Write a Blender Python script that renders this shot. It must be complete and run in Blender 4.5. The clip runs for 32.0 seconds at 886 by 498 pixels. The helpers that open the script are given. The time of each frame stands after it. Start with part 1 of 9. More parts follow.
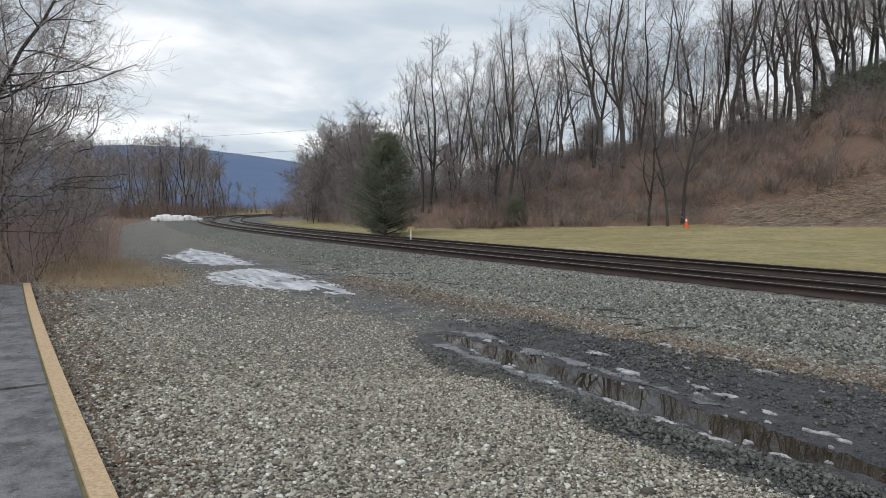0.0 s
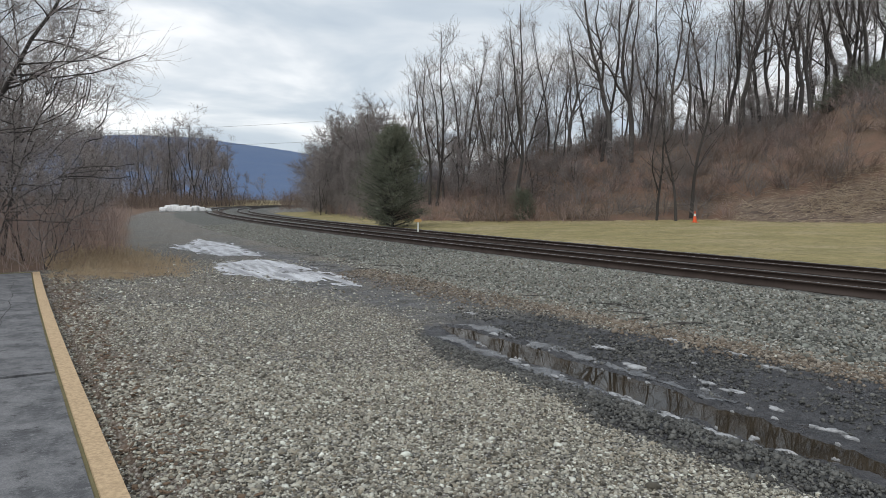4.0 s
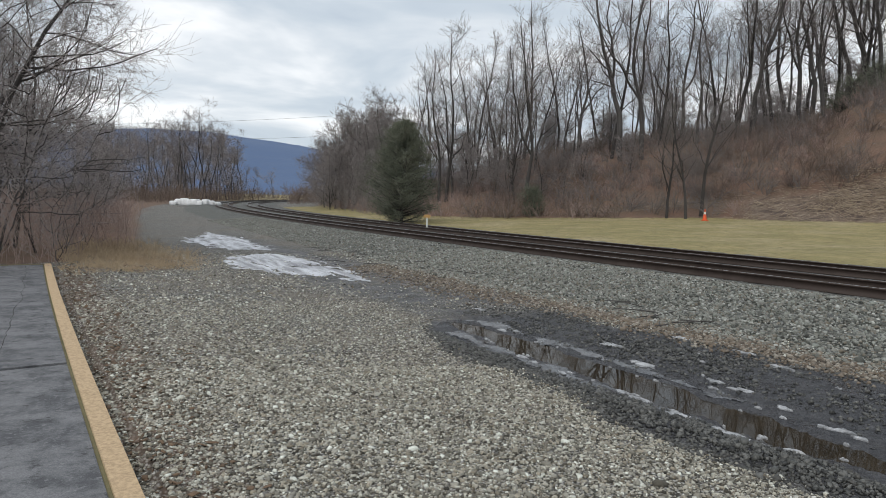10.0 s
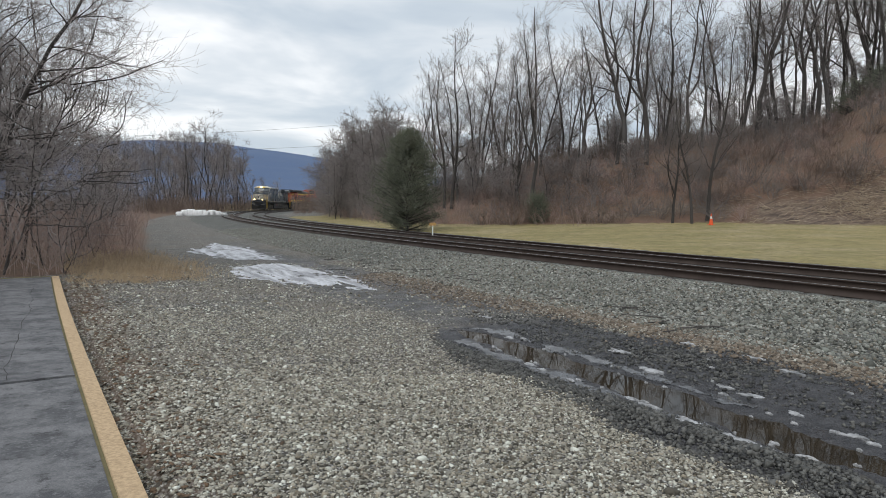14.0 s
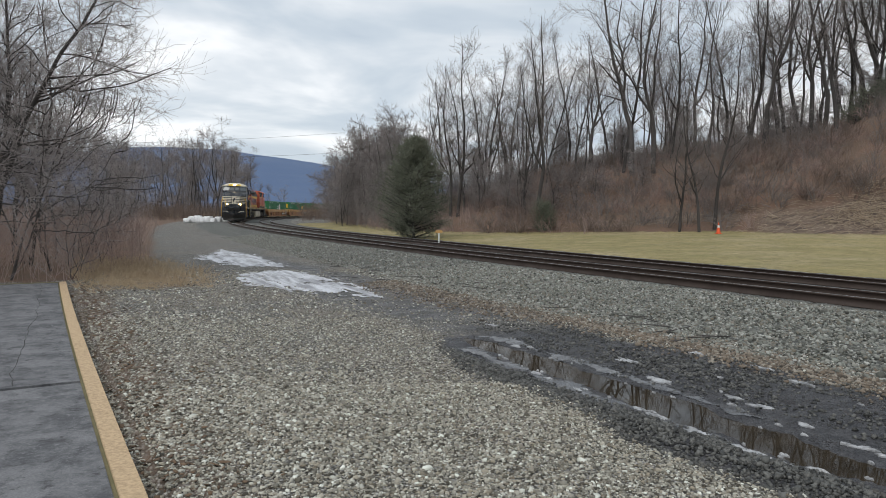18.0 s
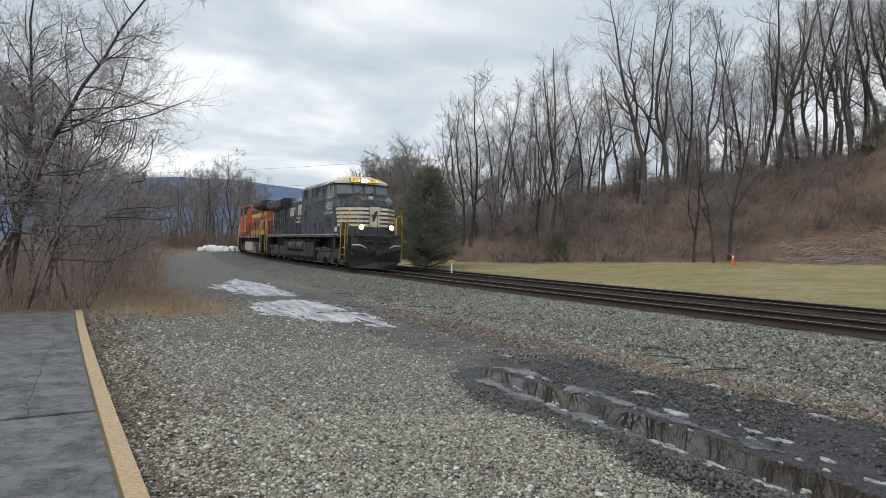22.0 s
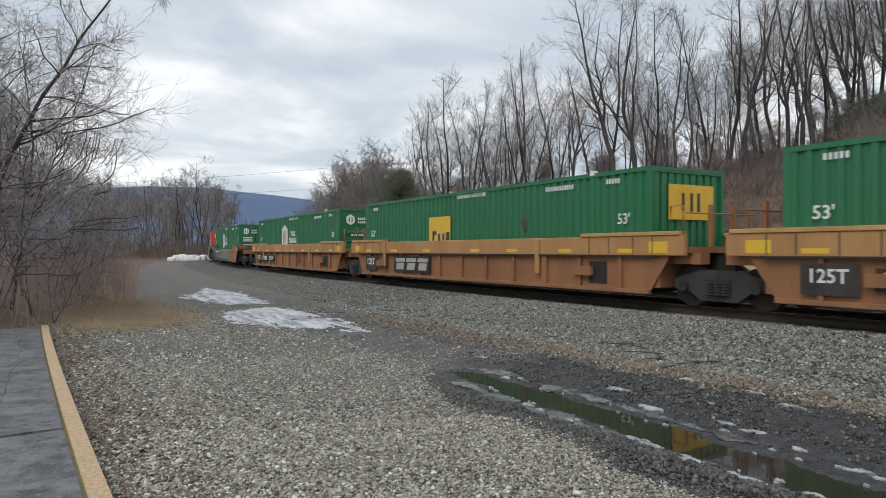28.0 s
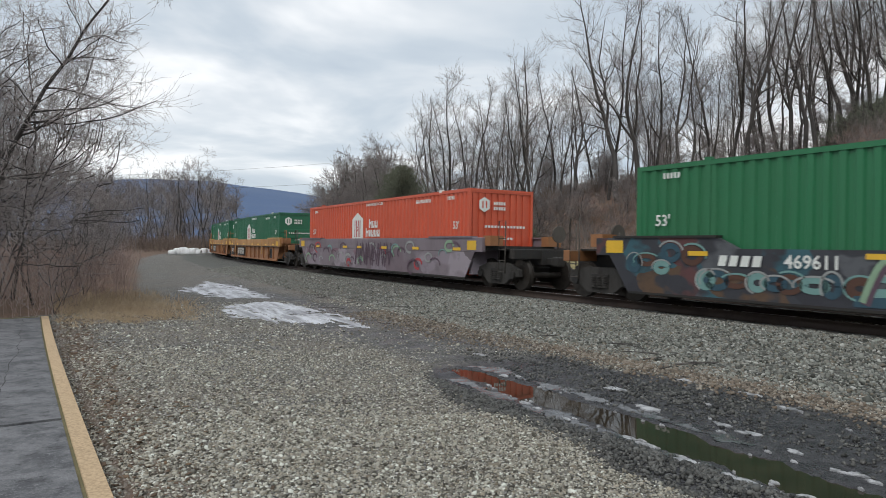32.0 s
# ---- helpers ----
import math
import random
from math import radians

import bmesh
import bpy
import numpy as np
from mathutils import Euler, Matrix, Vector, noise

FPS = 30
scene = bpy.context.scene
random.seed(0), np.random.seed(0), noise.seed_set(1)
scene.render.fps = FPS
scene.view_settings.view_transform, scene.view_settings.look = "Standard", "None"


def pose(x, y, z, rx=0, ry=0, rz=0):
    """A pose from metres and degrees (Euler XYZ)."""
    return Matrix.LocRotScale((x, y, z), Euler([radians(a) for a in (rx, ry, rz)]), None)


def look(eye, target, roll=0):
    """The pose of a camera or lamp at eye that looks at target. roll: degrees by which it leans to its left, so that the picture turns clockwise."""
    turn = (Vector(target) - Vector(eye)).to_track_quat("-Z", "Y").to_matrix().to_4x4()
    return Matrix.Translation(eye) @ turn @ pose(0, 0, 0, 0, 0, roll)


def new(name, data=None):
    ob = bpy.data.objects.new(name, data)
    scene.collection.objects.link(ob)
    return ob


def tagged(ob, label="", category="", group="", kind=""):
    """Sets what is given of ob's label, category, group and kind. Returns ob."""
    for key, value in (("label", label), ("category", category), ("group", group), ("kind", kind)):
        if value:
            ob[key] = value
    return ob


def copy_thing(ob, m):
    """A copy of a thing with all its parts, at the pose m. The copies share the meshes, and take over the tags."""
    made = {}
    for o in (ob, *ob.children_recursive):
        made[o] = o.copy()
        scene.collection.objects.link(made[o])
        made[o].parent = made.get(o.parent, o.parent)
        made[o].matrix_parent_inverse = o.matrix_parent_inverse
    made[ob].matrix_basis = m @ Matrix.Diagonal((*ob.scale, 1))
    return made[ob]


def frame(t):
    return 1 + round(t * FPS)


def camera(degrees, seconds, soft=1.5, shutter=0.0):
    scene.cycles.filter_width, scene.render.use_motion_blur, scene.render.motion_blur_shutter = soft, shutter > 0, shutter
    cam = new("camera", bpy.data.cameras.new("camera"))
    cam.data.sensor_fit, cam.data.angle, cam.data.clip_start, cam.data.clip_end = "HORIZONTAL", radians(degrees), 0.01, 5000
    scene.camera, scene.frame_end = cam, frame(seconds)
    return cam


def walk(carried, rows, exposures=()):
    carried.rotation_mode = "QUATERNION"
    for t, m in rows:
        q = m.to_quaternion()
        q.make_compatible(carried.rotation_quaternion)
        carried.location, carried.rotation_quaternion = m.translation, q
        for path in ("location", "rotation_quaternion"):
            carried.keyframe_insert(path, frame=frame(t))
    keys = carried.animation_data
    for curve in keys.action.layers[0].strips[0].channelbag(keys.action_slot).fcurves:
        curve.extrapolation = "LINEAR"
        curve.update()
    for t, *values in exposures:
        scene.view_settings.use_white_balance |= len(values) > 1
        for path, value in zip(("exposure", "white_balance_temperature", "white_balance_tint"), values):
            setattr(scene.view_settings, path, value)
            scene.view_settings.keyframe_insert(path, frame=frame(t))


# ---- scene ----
cam = camera(65.03, 32.0, 0.6, 0.12)
EYE = 1.85
# seconds, yaw, pitch, roll, and the eye's drift in metres
ROWS = [
    (0, 0.000, -3.400, 0.000, -0.000, -0.000, 0.000),
    (0.5, 0.229, -3.523, -0.190, 0.004, -0.002, 0.001),
    (1, 0.308, -3.645, -0.431, -0.001, 0.005, 0.002),
    (1.5, 1.013, -3.890, -0.029, -0.000, 0.001, 0.004),
    (2, 0.998, -4.113, -0.435, -0.001, 0.019, -0.007),
    (2.5, 0.809, -4.344, -0.440, -0.000, 0.016, -0.001),
    (3, 0.617, -4.313, -0.508, -0.003, 0.010, 0.004),
    (3.5, 0.603, -4.125, -0.425, -0.000, 0.006, -0.001),
    (5.5, 0.713, -3.929, -0.799, -0.006, 0.020, 0.001),
    (6, 0.707, -4.082, -0.577, -0.009, 0.007, 0.006),
    (6.5, 0.770, -4.114, -0.347, -0.005, 0.003, 0.005),
    (7, 1.277, -4.253, 0.067, -0.009, -0.009, 0.006),
    (7.5, 1.174, -4.251, -0.307, -0.012, 0.008, 0.001),
    (8, 0.454, -3.688, -0.595, -0.007, 0.052, -0.004),
    (8.5, 0.223, -3.405, -0.499, -0.006, -0.006, 0.005),
    (9, 1.103, -3.768, -0.689, -0.008, -0.004, 0.008),
    (9.5, 1.330, -3.782, -0.885, -0.005, 0.000, 0.006),
    (10, 1.356, -4.363, -0.985, -0.006, -0.004, 0.000),
    (10.5, 1.759, -4.351, -0.494, -0.011, -0.011, 0.008),
    (11, 1.832, -4.385, -0.544, -0.010, -0.001, 0.006),
    (11.5, 2.099, -4.242, -0.551, -0.012, -0.005, 0.002),
    (12, 2.151, -4.181, -0.312, -0.006, -0.003, 0.003),
    (12.5, 2.435, -3.958, -0.640, -0.011, 0.007, 0.005),
    (13, 2.341, -3.938, -0.805, -0.007, -0.003, 0.011),
    (13.5, 2.049, -3.991, -0.595, -0.009, 0.001, 0.006),
    (14, 1.788, -3.737, -0.279, -0.011, 0.008, 0.004),
    (14.5, 1.714, -3.492, -0.293, -0.013, -0.006, 0.007),
    (16.5, 2.583, -3.092, -0.287, -0.013, 0.014, 0.006),
    (17, 2.266, -3.111, 0.016, -0.009, 0.013, 0.006),
    (17.5, 2.653, -3.119, -0.679, -0.019, -0.003, 0.008),
    (18, 2.312, -3.116, -0.521, -0.015, 0.037, 0.003),
    (18.5, 2.302, -2.459, -0.657, -0.022, 0.052, 0.002),
    (19, 2.180, -1.954, -0.600, -0.026, 0.032, 0.007),
    (19.5, 2.623, -1.285, -1.235, -0.033, 0.011, 0.015),
    (20, 3.140, -1.245, -1.366, -0.034, 0.008, 0.008),
    (20.5, 2.999, -1.081, -1.053, -0.039, 0.007, 0.015),
    (21, 3.661, -1.058, -0.820, -0.038, -0.000, 0.012),
    (21.5, 3.482, -1.052, -0.583, -0.039, 0.017, 0.013),
    (22, 3.326, -0.670, -0.640, -0.041, 0.020, 0.008),
    (22.5, 3.308, -0.682, -0.217, -0.034, 0.004, 0.016),
    (23, 3.024, -0.502, -0.266, -0.039, 0.026, 0.008),
    (23.5, 2.859, -0.401, -0.223, -0.037, 0.012, 0.009),
    (24, 2.804, -0.424, -0.216, -0.042, 0.010, 0.012),
    (24.5, 2.699, -0.467, -0.132, -0.044, 0.017, 0.013),
    (25, 2.636, -0.538, 0.031, -0.046, 0.020, 0.009),
    (25.5, 2.558, -0.628, 0.571, -0.040, 0.023, 0.014),
    (27.5, 1.522, -1.106, 1.529, -0.026, 0.070, 0.006),
    (28, 1.125, -0.504, 1.019, -0.023, 0.050, 0.015),
    (28.5, 1.075, -0.856, 0.157, -0.019, 0.035, 0.018),
    (29, 0.637, -0.926, -0.078, -0.022, 0.059, 0.013),
    (29.5, 0.296, -0.946, -0.152, -0.029, 0.057, 0.013),
    (30, 0.086, -0.959, 0.116, -0.017, 0.055, 0.011),
    (30.5, 0.155, -1.024, -0.352, -0.020, 0.029, 0.020),
    (31, 0.339, -0.915, -0.377, -0.021, 0.030, 0.022),
    (31.5, 1.281, -0.788, -0.305, -0.017, 0.007, 0.025),
    (32, 1.219, -0.732, 0.102, -0.011, 0.036, 0.016),
]
walk(cam, [(t, pose(x, y, EYE + z, 90 + pitch, roll, yaw)) for t, yaw, pitch, roll, x, y, z in ROWS],
     exposures=((0, 0.03), (22.5, 0.03), (24.0, 0.05), (25.0, 0.13), (25.5, 0.13), (27.5, 0.03), (32, 0.03)))

# ---- sky and light: a bright overcast winter day ----
world = bpy.data.worlds.new("overcast_sky")
scene.world = world
world.use_nodes = True


def node(tree, kind, at=(0, 0), **values):
    n = tree.nodes.new(kind)
    n.location = at
    for key, value in values.items():
        n.inputs[key.replace("_", " ")].default_value = value
    return n


def ramp(tree, stops, interp="LINEAR"):
    n = tree.nodes.new("ShaderNodeValToRGB")
    n.color_ramp.interpolation = interp
    while len(n.color_ramp.elements) < len(stops):
        n.color_ramp.elements.new(0.5)
    for e, (at, col) in zip(n.color_ramp.elements, stops):
        e.position = at
        e.color = (*col, 1) if len(col) == 3 else col
    return n


def build_sky():
    t = world.node_tree
    t.nodes.clear()
    out = t.nodes.new("ShaderNodeOutputWorld")
    bg = node(t, "ShaderNodeBackground", Strength=1.17)
    coord = t.nodes.new("ShaderNodeTexCoord")
    # the cloud deck seen in perspective: direction over height
    sep = t.nodes.new("ShaderNodeSeparateXYZ")
    t.links.new(coord.outputs["Generated"], sep.inputs[0])
    low = t.nodes.new("ShaderNodeMath")
    low.operation = "ADD"
    low.inputs[1].default_value = 0.14
    t.links.new(sep.outputs["Z"], low.inputs[0])
    top = t.nodes.new("ShaderNodeMath")
    top.operation = "MAXIMUM"
    top.inputs[1].default_value = 0.05
    t.links.new(low.outputs[0], top.inputs[0])
    deck = t.nodes.new("ShaderNodeCombineXYZ")
    for axis in ("X", "Y"):
        d = t.nodes.new("ShaderNodeMath")
        d.operation = "DIVIDE"
        t.links.new(sep.outputs[axis], d.inputs[0])
        t.links.new(top.outputs[0], d.inputs[1])
        t.links.new(d.outputs[0], deck.inputs[axis])
    big = node(t, "ShaderNodeTexNoise", Scale=0.95, Detail=5.0, Roughness=0.5, Distortion=0.35)
    t.links.new(deck.outputs[0], big.inputs["Vector"])
    clouds = ramp(t, [(0.32, (0.44, 0.51, 0.595)), (0.45, (0.55, 0.615, 0.68)), (0.53, (0.68, 0.725, 0.77)), (0.64, (0.96, 0.97, 0.98))])
    t.links.new(big.outputs["Fac"], clouds.inputs[0])
    sky = t.nodes.new("ShaderNodeTexSky")
    sky.sky_type = "NISHITA"
    sky.sun_disc = False
    sky.sun_elevation, sky.sun_rotation = radians(35), radians(150)
    dim = t.nodes.new("ShaderNodeVectorMath")
    dim.operation = "SCALE"
    dim.inputs["Scale"].default_value = 0.06
    t.links.new(sky.outputs[0], dim.inputs[0])
    mix = t.nodes.new("ShaderNodeMix")
    mix.data_type = "RGBA"
    mix.inputs[0].default_value = 0.90
    t.links.new(dim.outputs[0], mix.inputs[6])
    t.links.new(clouds.outputs[0], mix.inputs[7])
    t.links.new(mix.outputs[2], bg.inputs["Color"])
    t.links.new(bg.outputs[0], out.inputs[0])


build_sky()
sun = new("sun", bpy.data.lights.new("sun", "SUN"))
sun.data.energy, sun.data.angle, sun.data.color = 1.3, radians(35), (1.0, 0.97, 0.93)
sun.matrix_world = look((0, 0, 0), (0.35, 0.55, -0.75))

# ---- materials ----
MATS = {}


def surface(name, rough=0.7, metal=0.0, spec=0.5):
    m = bpy.data.materials.new(name)
    m.use_nodes = True
    t = m.node_tree
    b = t.nodes["Principled BSDF"]
    b.inputs["Roughness"].default_value = rough
    b.inputs["Metallic"].default_value = metal
    b.inputs["Specular IOR Level"].default_value = spec
    MATS[name] = m
    return m, t, b


def mixed(t, fac, a, b):
    """A colour mix node; a and b are colours or sockets, fac a number or socket."""
    n = t.nodes.new("ShaderNodeMix")
    n.data_type = "RGBA"
    for slot, v in ((0, fac), (6, a), (7, b)):
        if isinstance(v, bpy.types.NodeSocket):
            t.links.new(v, n.inputs[slot])
        elif slot == 0:
            n.inputs[0].default_value = v
        else:
            n.inputs[slot].default_value = (*v, 1)
    return n.outputs[2]


def noise_of(t, scale, detail=3.0, rough=0.55, vec=None, stretch=None):
    n = node(t, "ShaderNodeTexNoise", Scale=scale, Detail=detail, Roughness=rough)
    c = t.nodes.new("ShaderNodeTexCoord")
    src = vec or c.outputs["Object"]
    if stretch:
        mp = t.nodes.new("ShaderNodeMapping")
        mp.inputs["Scale"].default_value = stretch
        t.links.new(src, mp.inputs[0])
        src = mp.outputs[0]
    t.links.new(src, n.inputs["Vector"])
    return n.outputs["Fac"]


def stepped(t, value, lo, hi):
    n = t.nodes.new("ShaderNodeMapRange")
    n.inputs[1].default_value, n.inputs[2].default_value = lo, hi
    t.links.new(value, n.inputs[0])
    return n.outputs[0]


def bumped(t, b, height, strength=0.3, dist=0.02):
    n = node(t, "ShaderNodeBump", Strength=strength, Distance=dist)
    t.links.new(height, n.inputs["Height"])
    t.links.new(n.outputs[0], b.inputs["Normal"])
    return n


def weathered(name, col, dirt, rough=0.55, metal=0.0, amount=0.5, scale=1.2, grain=14.0, streak=True, bump=0.12, spread=0.0):
    """Paint, metal, wood or bark: a base colour, a second colour in stains and streaks, fine grain and relief."""
    m, t, b = surface(name, rough, metal)
    stain = stepped(t, noise_of(t, scale, 6, 0.65, stretch=(1, 1, 0.35) if streak else None), 0.42, 0.72)
    fine = noise_of(t, grain, 4, 0.6)
    fac = t.nodes.new("ShaderNodeMath")
    fac.operation = "MULTIPLY"
    t.links.new(stain, fac.inputs[0])
    fac.inputs[1].default_value = amount
    c = mixed(t, fac.outputs[0], col, dirt)
    dark = tuple(v * 0.72 for v in col)
    f2 = stepped(t, fine, 0.45, 0.8)
    f3 = t.nodes.new("ShaderNodeMath")
    f3.operation = "MULTIPLY"
    t.links.new(f2, f3.inputs[0])
    f3.inputs[1].default_value = 0.45
    c = mixed(t, f3.outputs[0], c, dark)
    if spread:
        info = t.nodes.new("ShaderNodeObjectInfo")
        hsv = t.nodes.new("ShaderNodeHueSaturation")
        v = t.nodes.new("ShaderNodeMapRange")
        v.inputs[3].default_value, v.inputs[4].default_value = 1 - spread, 1 + spread
        t.links.new(info.outputs["Random"], v.inputs[0])
        t.links.new(v.outputs[0], hsv.inputs["Value"])
        t.links.new(c, hsv.inputs["Color"])
        c = hsv.outputs[0]
    t.links.new(c, b.inputs["Base Color"])
    r = t.nodes.new("ShaderNodeMapRange")
    r.inputs[3].default_value, r.inputs[4].default_value = max(0.05, rough - 0.12), min(1, rough + 0.2)
    t.links.new(stain, r.inputs[0])
    t.links.new(r.outputs[0], b.inputs["Roughness"])
    if bump:
        bumped(t, b, fine, bump, 0.01)
    return m


def glow(name, col, strength):
    m, t, b = surface(name, 0.3)
    b.inputs["Base Color"].default_value = (*col, 1)
    b.inputs["Emission Color"].default_value = (*col, 1)
    b.inputs["Emission Strength"].default_value = strength
    return m


def islands(name, cols, rough=0.85, grain=30.0, wet=0.0):
    """Loose pieces joined in one mesh, each with a tint of its own."""
    m, t, b = surface(name, rough, spec=0.4)
    geo = t.nodes.new("ShaderNodeNewGeometry")
    r = ramp(t, [(i / (len(cols) - 1), c) for i, c in enumerate(cols)])
    t.links.new(geo.outputs["Random Per Island"], r.inputs[0])
    fine = stepped(t, noise_of(t, grain, 3), 0.35, 0.75)
    c = mixed(t, fine, r.outputs[0], tuple(0.6 * v for v in cols[len(cols) // 2]))
    g = t.nodes.new("ShaderNodeMix")
    g.data_type = "RGBA"
    g.inputs[0].default_value = 0.35
    t.links.new(r.outputs[0], g.inputs[6])
    t.links.new(c, g.inputs[7])
    t.links.new(g.outputs[2], b.inputs["Base Color"])
    bumped(t, b, fine, 0.3, 0.004)
    return m


def ground_material():
    """Crushed stone, mud, lawn, leaf litter: shared out by the colour attribute 'zone' (r lawn, g litter, b mud, alpha asphalt dust)."""
    m, t, b = surface("ground_cover", 0.9, spec=0.3)
    att = t.nodes.new("ShaderNodeAttribute")
    att.attribute_name = "zone"
    sep = t.nodes.new("ShaderNodeSeparateColor")
    t.links.new(att.outputs["Color"], sep.inputs[0])
    tc = t.nodes.new("ShaderNodeTexCoord").outputs["Object"]
    vor = node(t, "ShaderNodeTexVoronoi", Scale=38.0)
    t.links.new(tc, vor.inputs["Vector"])
    stone = ramp(t, [(0.0, (0.165, 0.16, 0.15)), (0.35, (0.31, 0.302, 0.28)), (0.7, (0.41, 0.40, 0.375)), (1.0, (0.68, 0.67, 0.64))])
    gray = t.nodes.new("ShaderNodeSeparateColor")
    t.links.new(vor.outputs["Color"], gray.inputs[0])
    t.links.new(gray.outputs[0], stone.inputs[0])
    # Gaps between stones are painted dark, as shade in the crevices.
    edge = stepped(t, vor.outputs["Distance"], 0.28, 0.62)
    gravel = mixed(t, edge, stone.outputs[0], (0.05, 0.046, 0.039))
    mottle = t.nodes.new("ShaderNodeMath")
    mottle.operation = "MULTIPLY"
    mottle.inputs[1].default_value = 0.45
    t.links.new(stepped(t, noise_of(t, 4.5, 7, 0.72, tc), 0.45, 0.62), mottle.inputs[0])
    gravel = mixed(t, mottle.outputs[0], gravel, (0.12, 0.117, 0.104))
    tint = stepped(t, noise_of(t, 0.45, 4, 0.6, tc), 0.45, 0.7)
    tf = t.nodes.new("ShaderNodeMath")
    tf.operation = "MULTIPLY"
    t.links.new(tint, tf.inputs[0])
    tf.inputs[1].default_value = 0.5
    gravel = mixed(t, tf.outputs[0], gravel, (0.22, 0.185, 0.145))
    # lawn: winter grass, yellow and green blades
    blade = noise_of(t, 40.0, 4, 0.7, tc)
    patch = stepped(t, noise_of(t, 0.5, 5, 0.6, tc), 0.35, 0.68)
    lawn = mixed(t, patch, (0.40, 0.325, 0.16), (0.235, 0.212, 0.09))
    straw = stepped(t, noise_of(t, 0.18, 4, 0.6, tc), 0.5, 0.66)
    lawn = mixed(t, straw, lawn, (0.44, 0.36, 0.215))
    tuft = stepped(t, noise_of(t, 2.6, 7, 0.75, tc), 0.46, 0.66)
    lawn = mixed(t, tuft, lawn, (0.20, 0.165, 0.08))
    lawn = mixed(t, stepped(t, blade, 0.45, 0.75), lawn, (0.17, 0.15, 0.07))
    # litter: dead leaves and stalks under the brush
    leaf = noise_of(t, 9.0, 6, 0.72, tc)
    litter = mixed(t, stepped(t, leaf, 0.35, 0.7), (0.09, 0.063, 0.048), (0.22, 0.15, 0.105))
    litter = mixed(t, stepped(t, noise_of(t, 0.6, 4, 0.6, tc), 0.45, 0.65), litter, (0.19, 0.115, 0.082))
    # mud: dark, wet fines
    mud = mixed(t, stepped(t, noise_of(t, 7.0, 6, 0.7, tc), 0.35, 0.7), (0.022, 0.022, 0.025), (0.075, 0.074, 0.078))
    rag = noise_of(t, 2.2, 5, 0.65, tc)

    def share(channel, width=0.5):
        a = t.nodes.new("ShaderNodeMath")
        a.operation = "ADD"
        t.links.new(channel, a.inputs[0])
        t.links.new(rag, a.inputs[1])
        return stepped(t, a.outputs[0], 1.0 - width * 0.3, 1.0 + width * 0.3)
    dry = mixed(t, stepped(t, leaf, 0.38, 0.66), (0.095, 0.066, 0.052), (0.21, 0.155, 0.115))
    dry = mixed(t, stepped(t, noise_of(t, 3.0, 7, 0.75, tc, stretch=(0.5, 2.0, 2.0)), 0.50, 0.62), dry, (0.30, 0.245, 0.18))
    dry = mixed(t, stepped(t, noise_of(t, 1.1, 5, 0.65, tc, stretch=(0.6, 1.6, 1.6)), 0.52, 0.62), dry, (0.085, 0.062, 0.05))
    g, l, w = share(sep.outputs[0], 0.35), share(sep.outputs[1], 0.8), share(sep.outputs[2], 0.9)
    c = mixed(t, l, gravel, litter)
    c = mixed(t, g, c, lawn)
    c = mixed(t, share(att.outputs["Alpha"], 0.8), c, dry)
    c = mixed(t, w, c, mud)
    t.links.new(c, b.inputs["Base Color"])
    rr = t.nodes.new("ShaderNodeMapRange")
    rr.inputs[3].default_value = 0.92
    t.links.new(w, rr.inputs[0])
    slick = t.nodes.new("ShaderNodeMapRange")
    slick.inputs[1].default_value, slick.inputs[2].default_value, slick.inputs[3].default_value, slick.inputs[4].default_value = 0.42, 0.58, 0.16, 0.5
    t.links.new(noise_of(t, 1.6, 4, 0.6, tc), slick.inputs[0])
    t.links.new(slick.outputs[0], rr.inputs[4])
    t.links.new(rr.outputs[0], b.inputs["Roughness"])
    h = t.nodes.new("ShaderNodeMath")
    h.operation = "MULTIPLY_ADD"
    h.inputs[1].default_value = -0.9
    t.links.new(vor.outputs["Distance"], h.inputs[0])
    t.links.new(leaf, h.inputs[2])
    bumped(t, b, h.outputs[0], 0.75, 0.03)
    return m


def ballast_material():
    m, t, b = surface("ballast_stone", 0.88, spec=0.35)
    tc = t.nodes.new("ShaderNodeTexCoord").outputs["Object"]
    vor = node(t, "ShaderNodeTexVoronoi", Scale=19.0)
    t.links.new(tc, vor.inputs["Vector"])
    gray = t.nodes.new("ShaderNodeSeparateColor")
    t.links.new(vor.outputs["Color"], gray.inputs[0])
    stone = ramp(t, [(0.0, (0.062, 0.064, 0.058)), (0.4, (0.14, 0.144, 0.13)), (0.75, (0.22, 0.224, 0.203)), (1.0, (0.37, 0.37, 0.345))])
    t.links.new(gray.outputs[1], stone.inputs[0])
    # Crevice shade between the lumps is put into the colour at each cell's rim.
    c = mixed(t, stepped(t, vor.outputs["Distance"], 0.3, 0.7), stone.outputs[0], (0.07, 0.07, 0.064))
    rust = stepped(t, noise_of(t, 0.8, 5, 0.65, tc), 0.55, 0.75)
    f = t.nodes.new("ShaderNodeMath")
    f.operation = "MULTIPLY"
    f.inputs[1].default_value = 0.45
    t.links.new(rust, f.inputs[0])
    c = mixed(t, f.outputs[0], c, (0.13, 0.10, 0.075))
    t.links.new(c, b.inputs["Base Color"])
    inv = t.nodes.new("ShaderNodeMath")
    inv.operation = "SUBTRACT"
    inv.inputs[0].default_value = 1.0
    t.links.new(vor.outputs["Distance"], inv.inputs[1])
    bumped(t, b, inv.outputs[0], 0.9, 0.05)
    return m


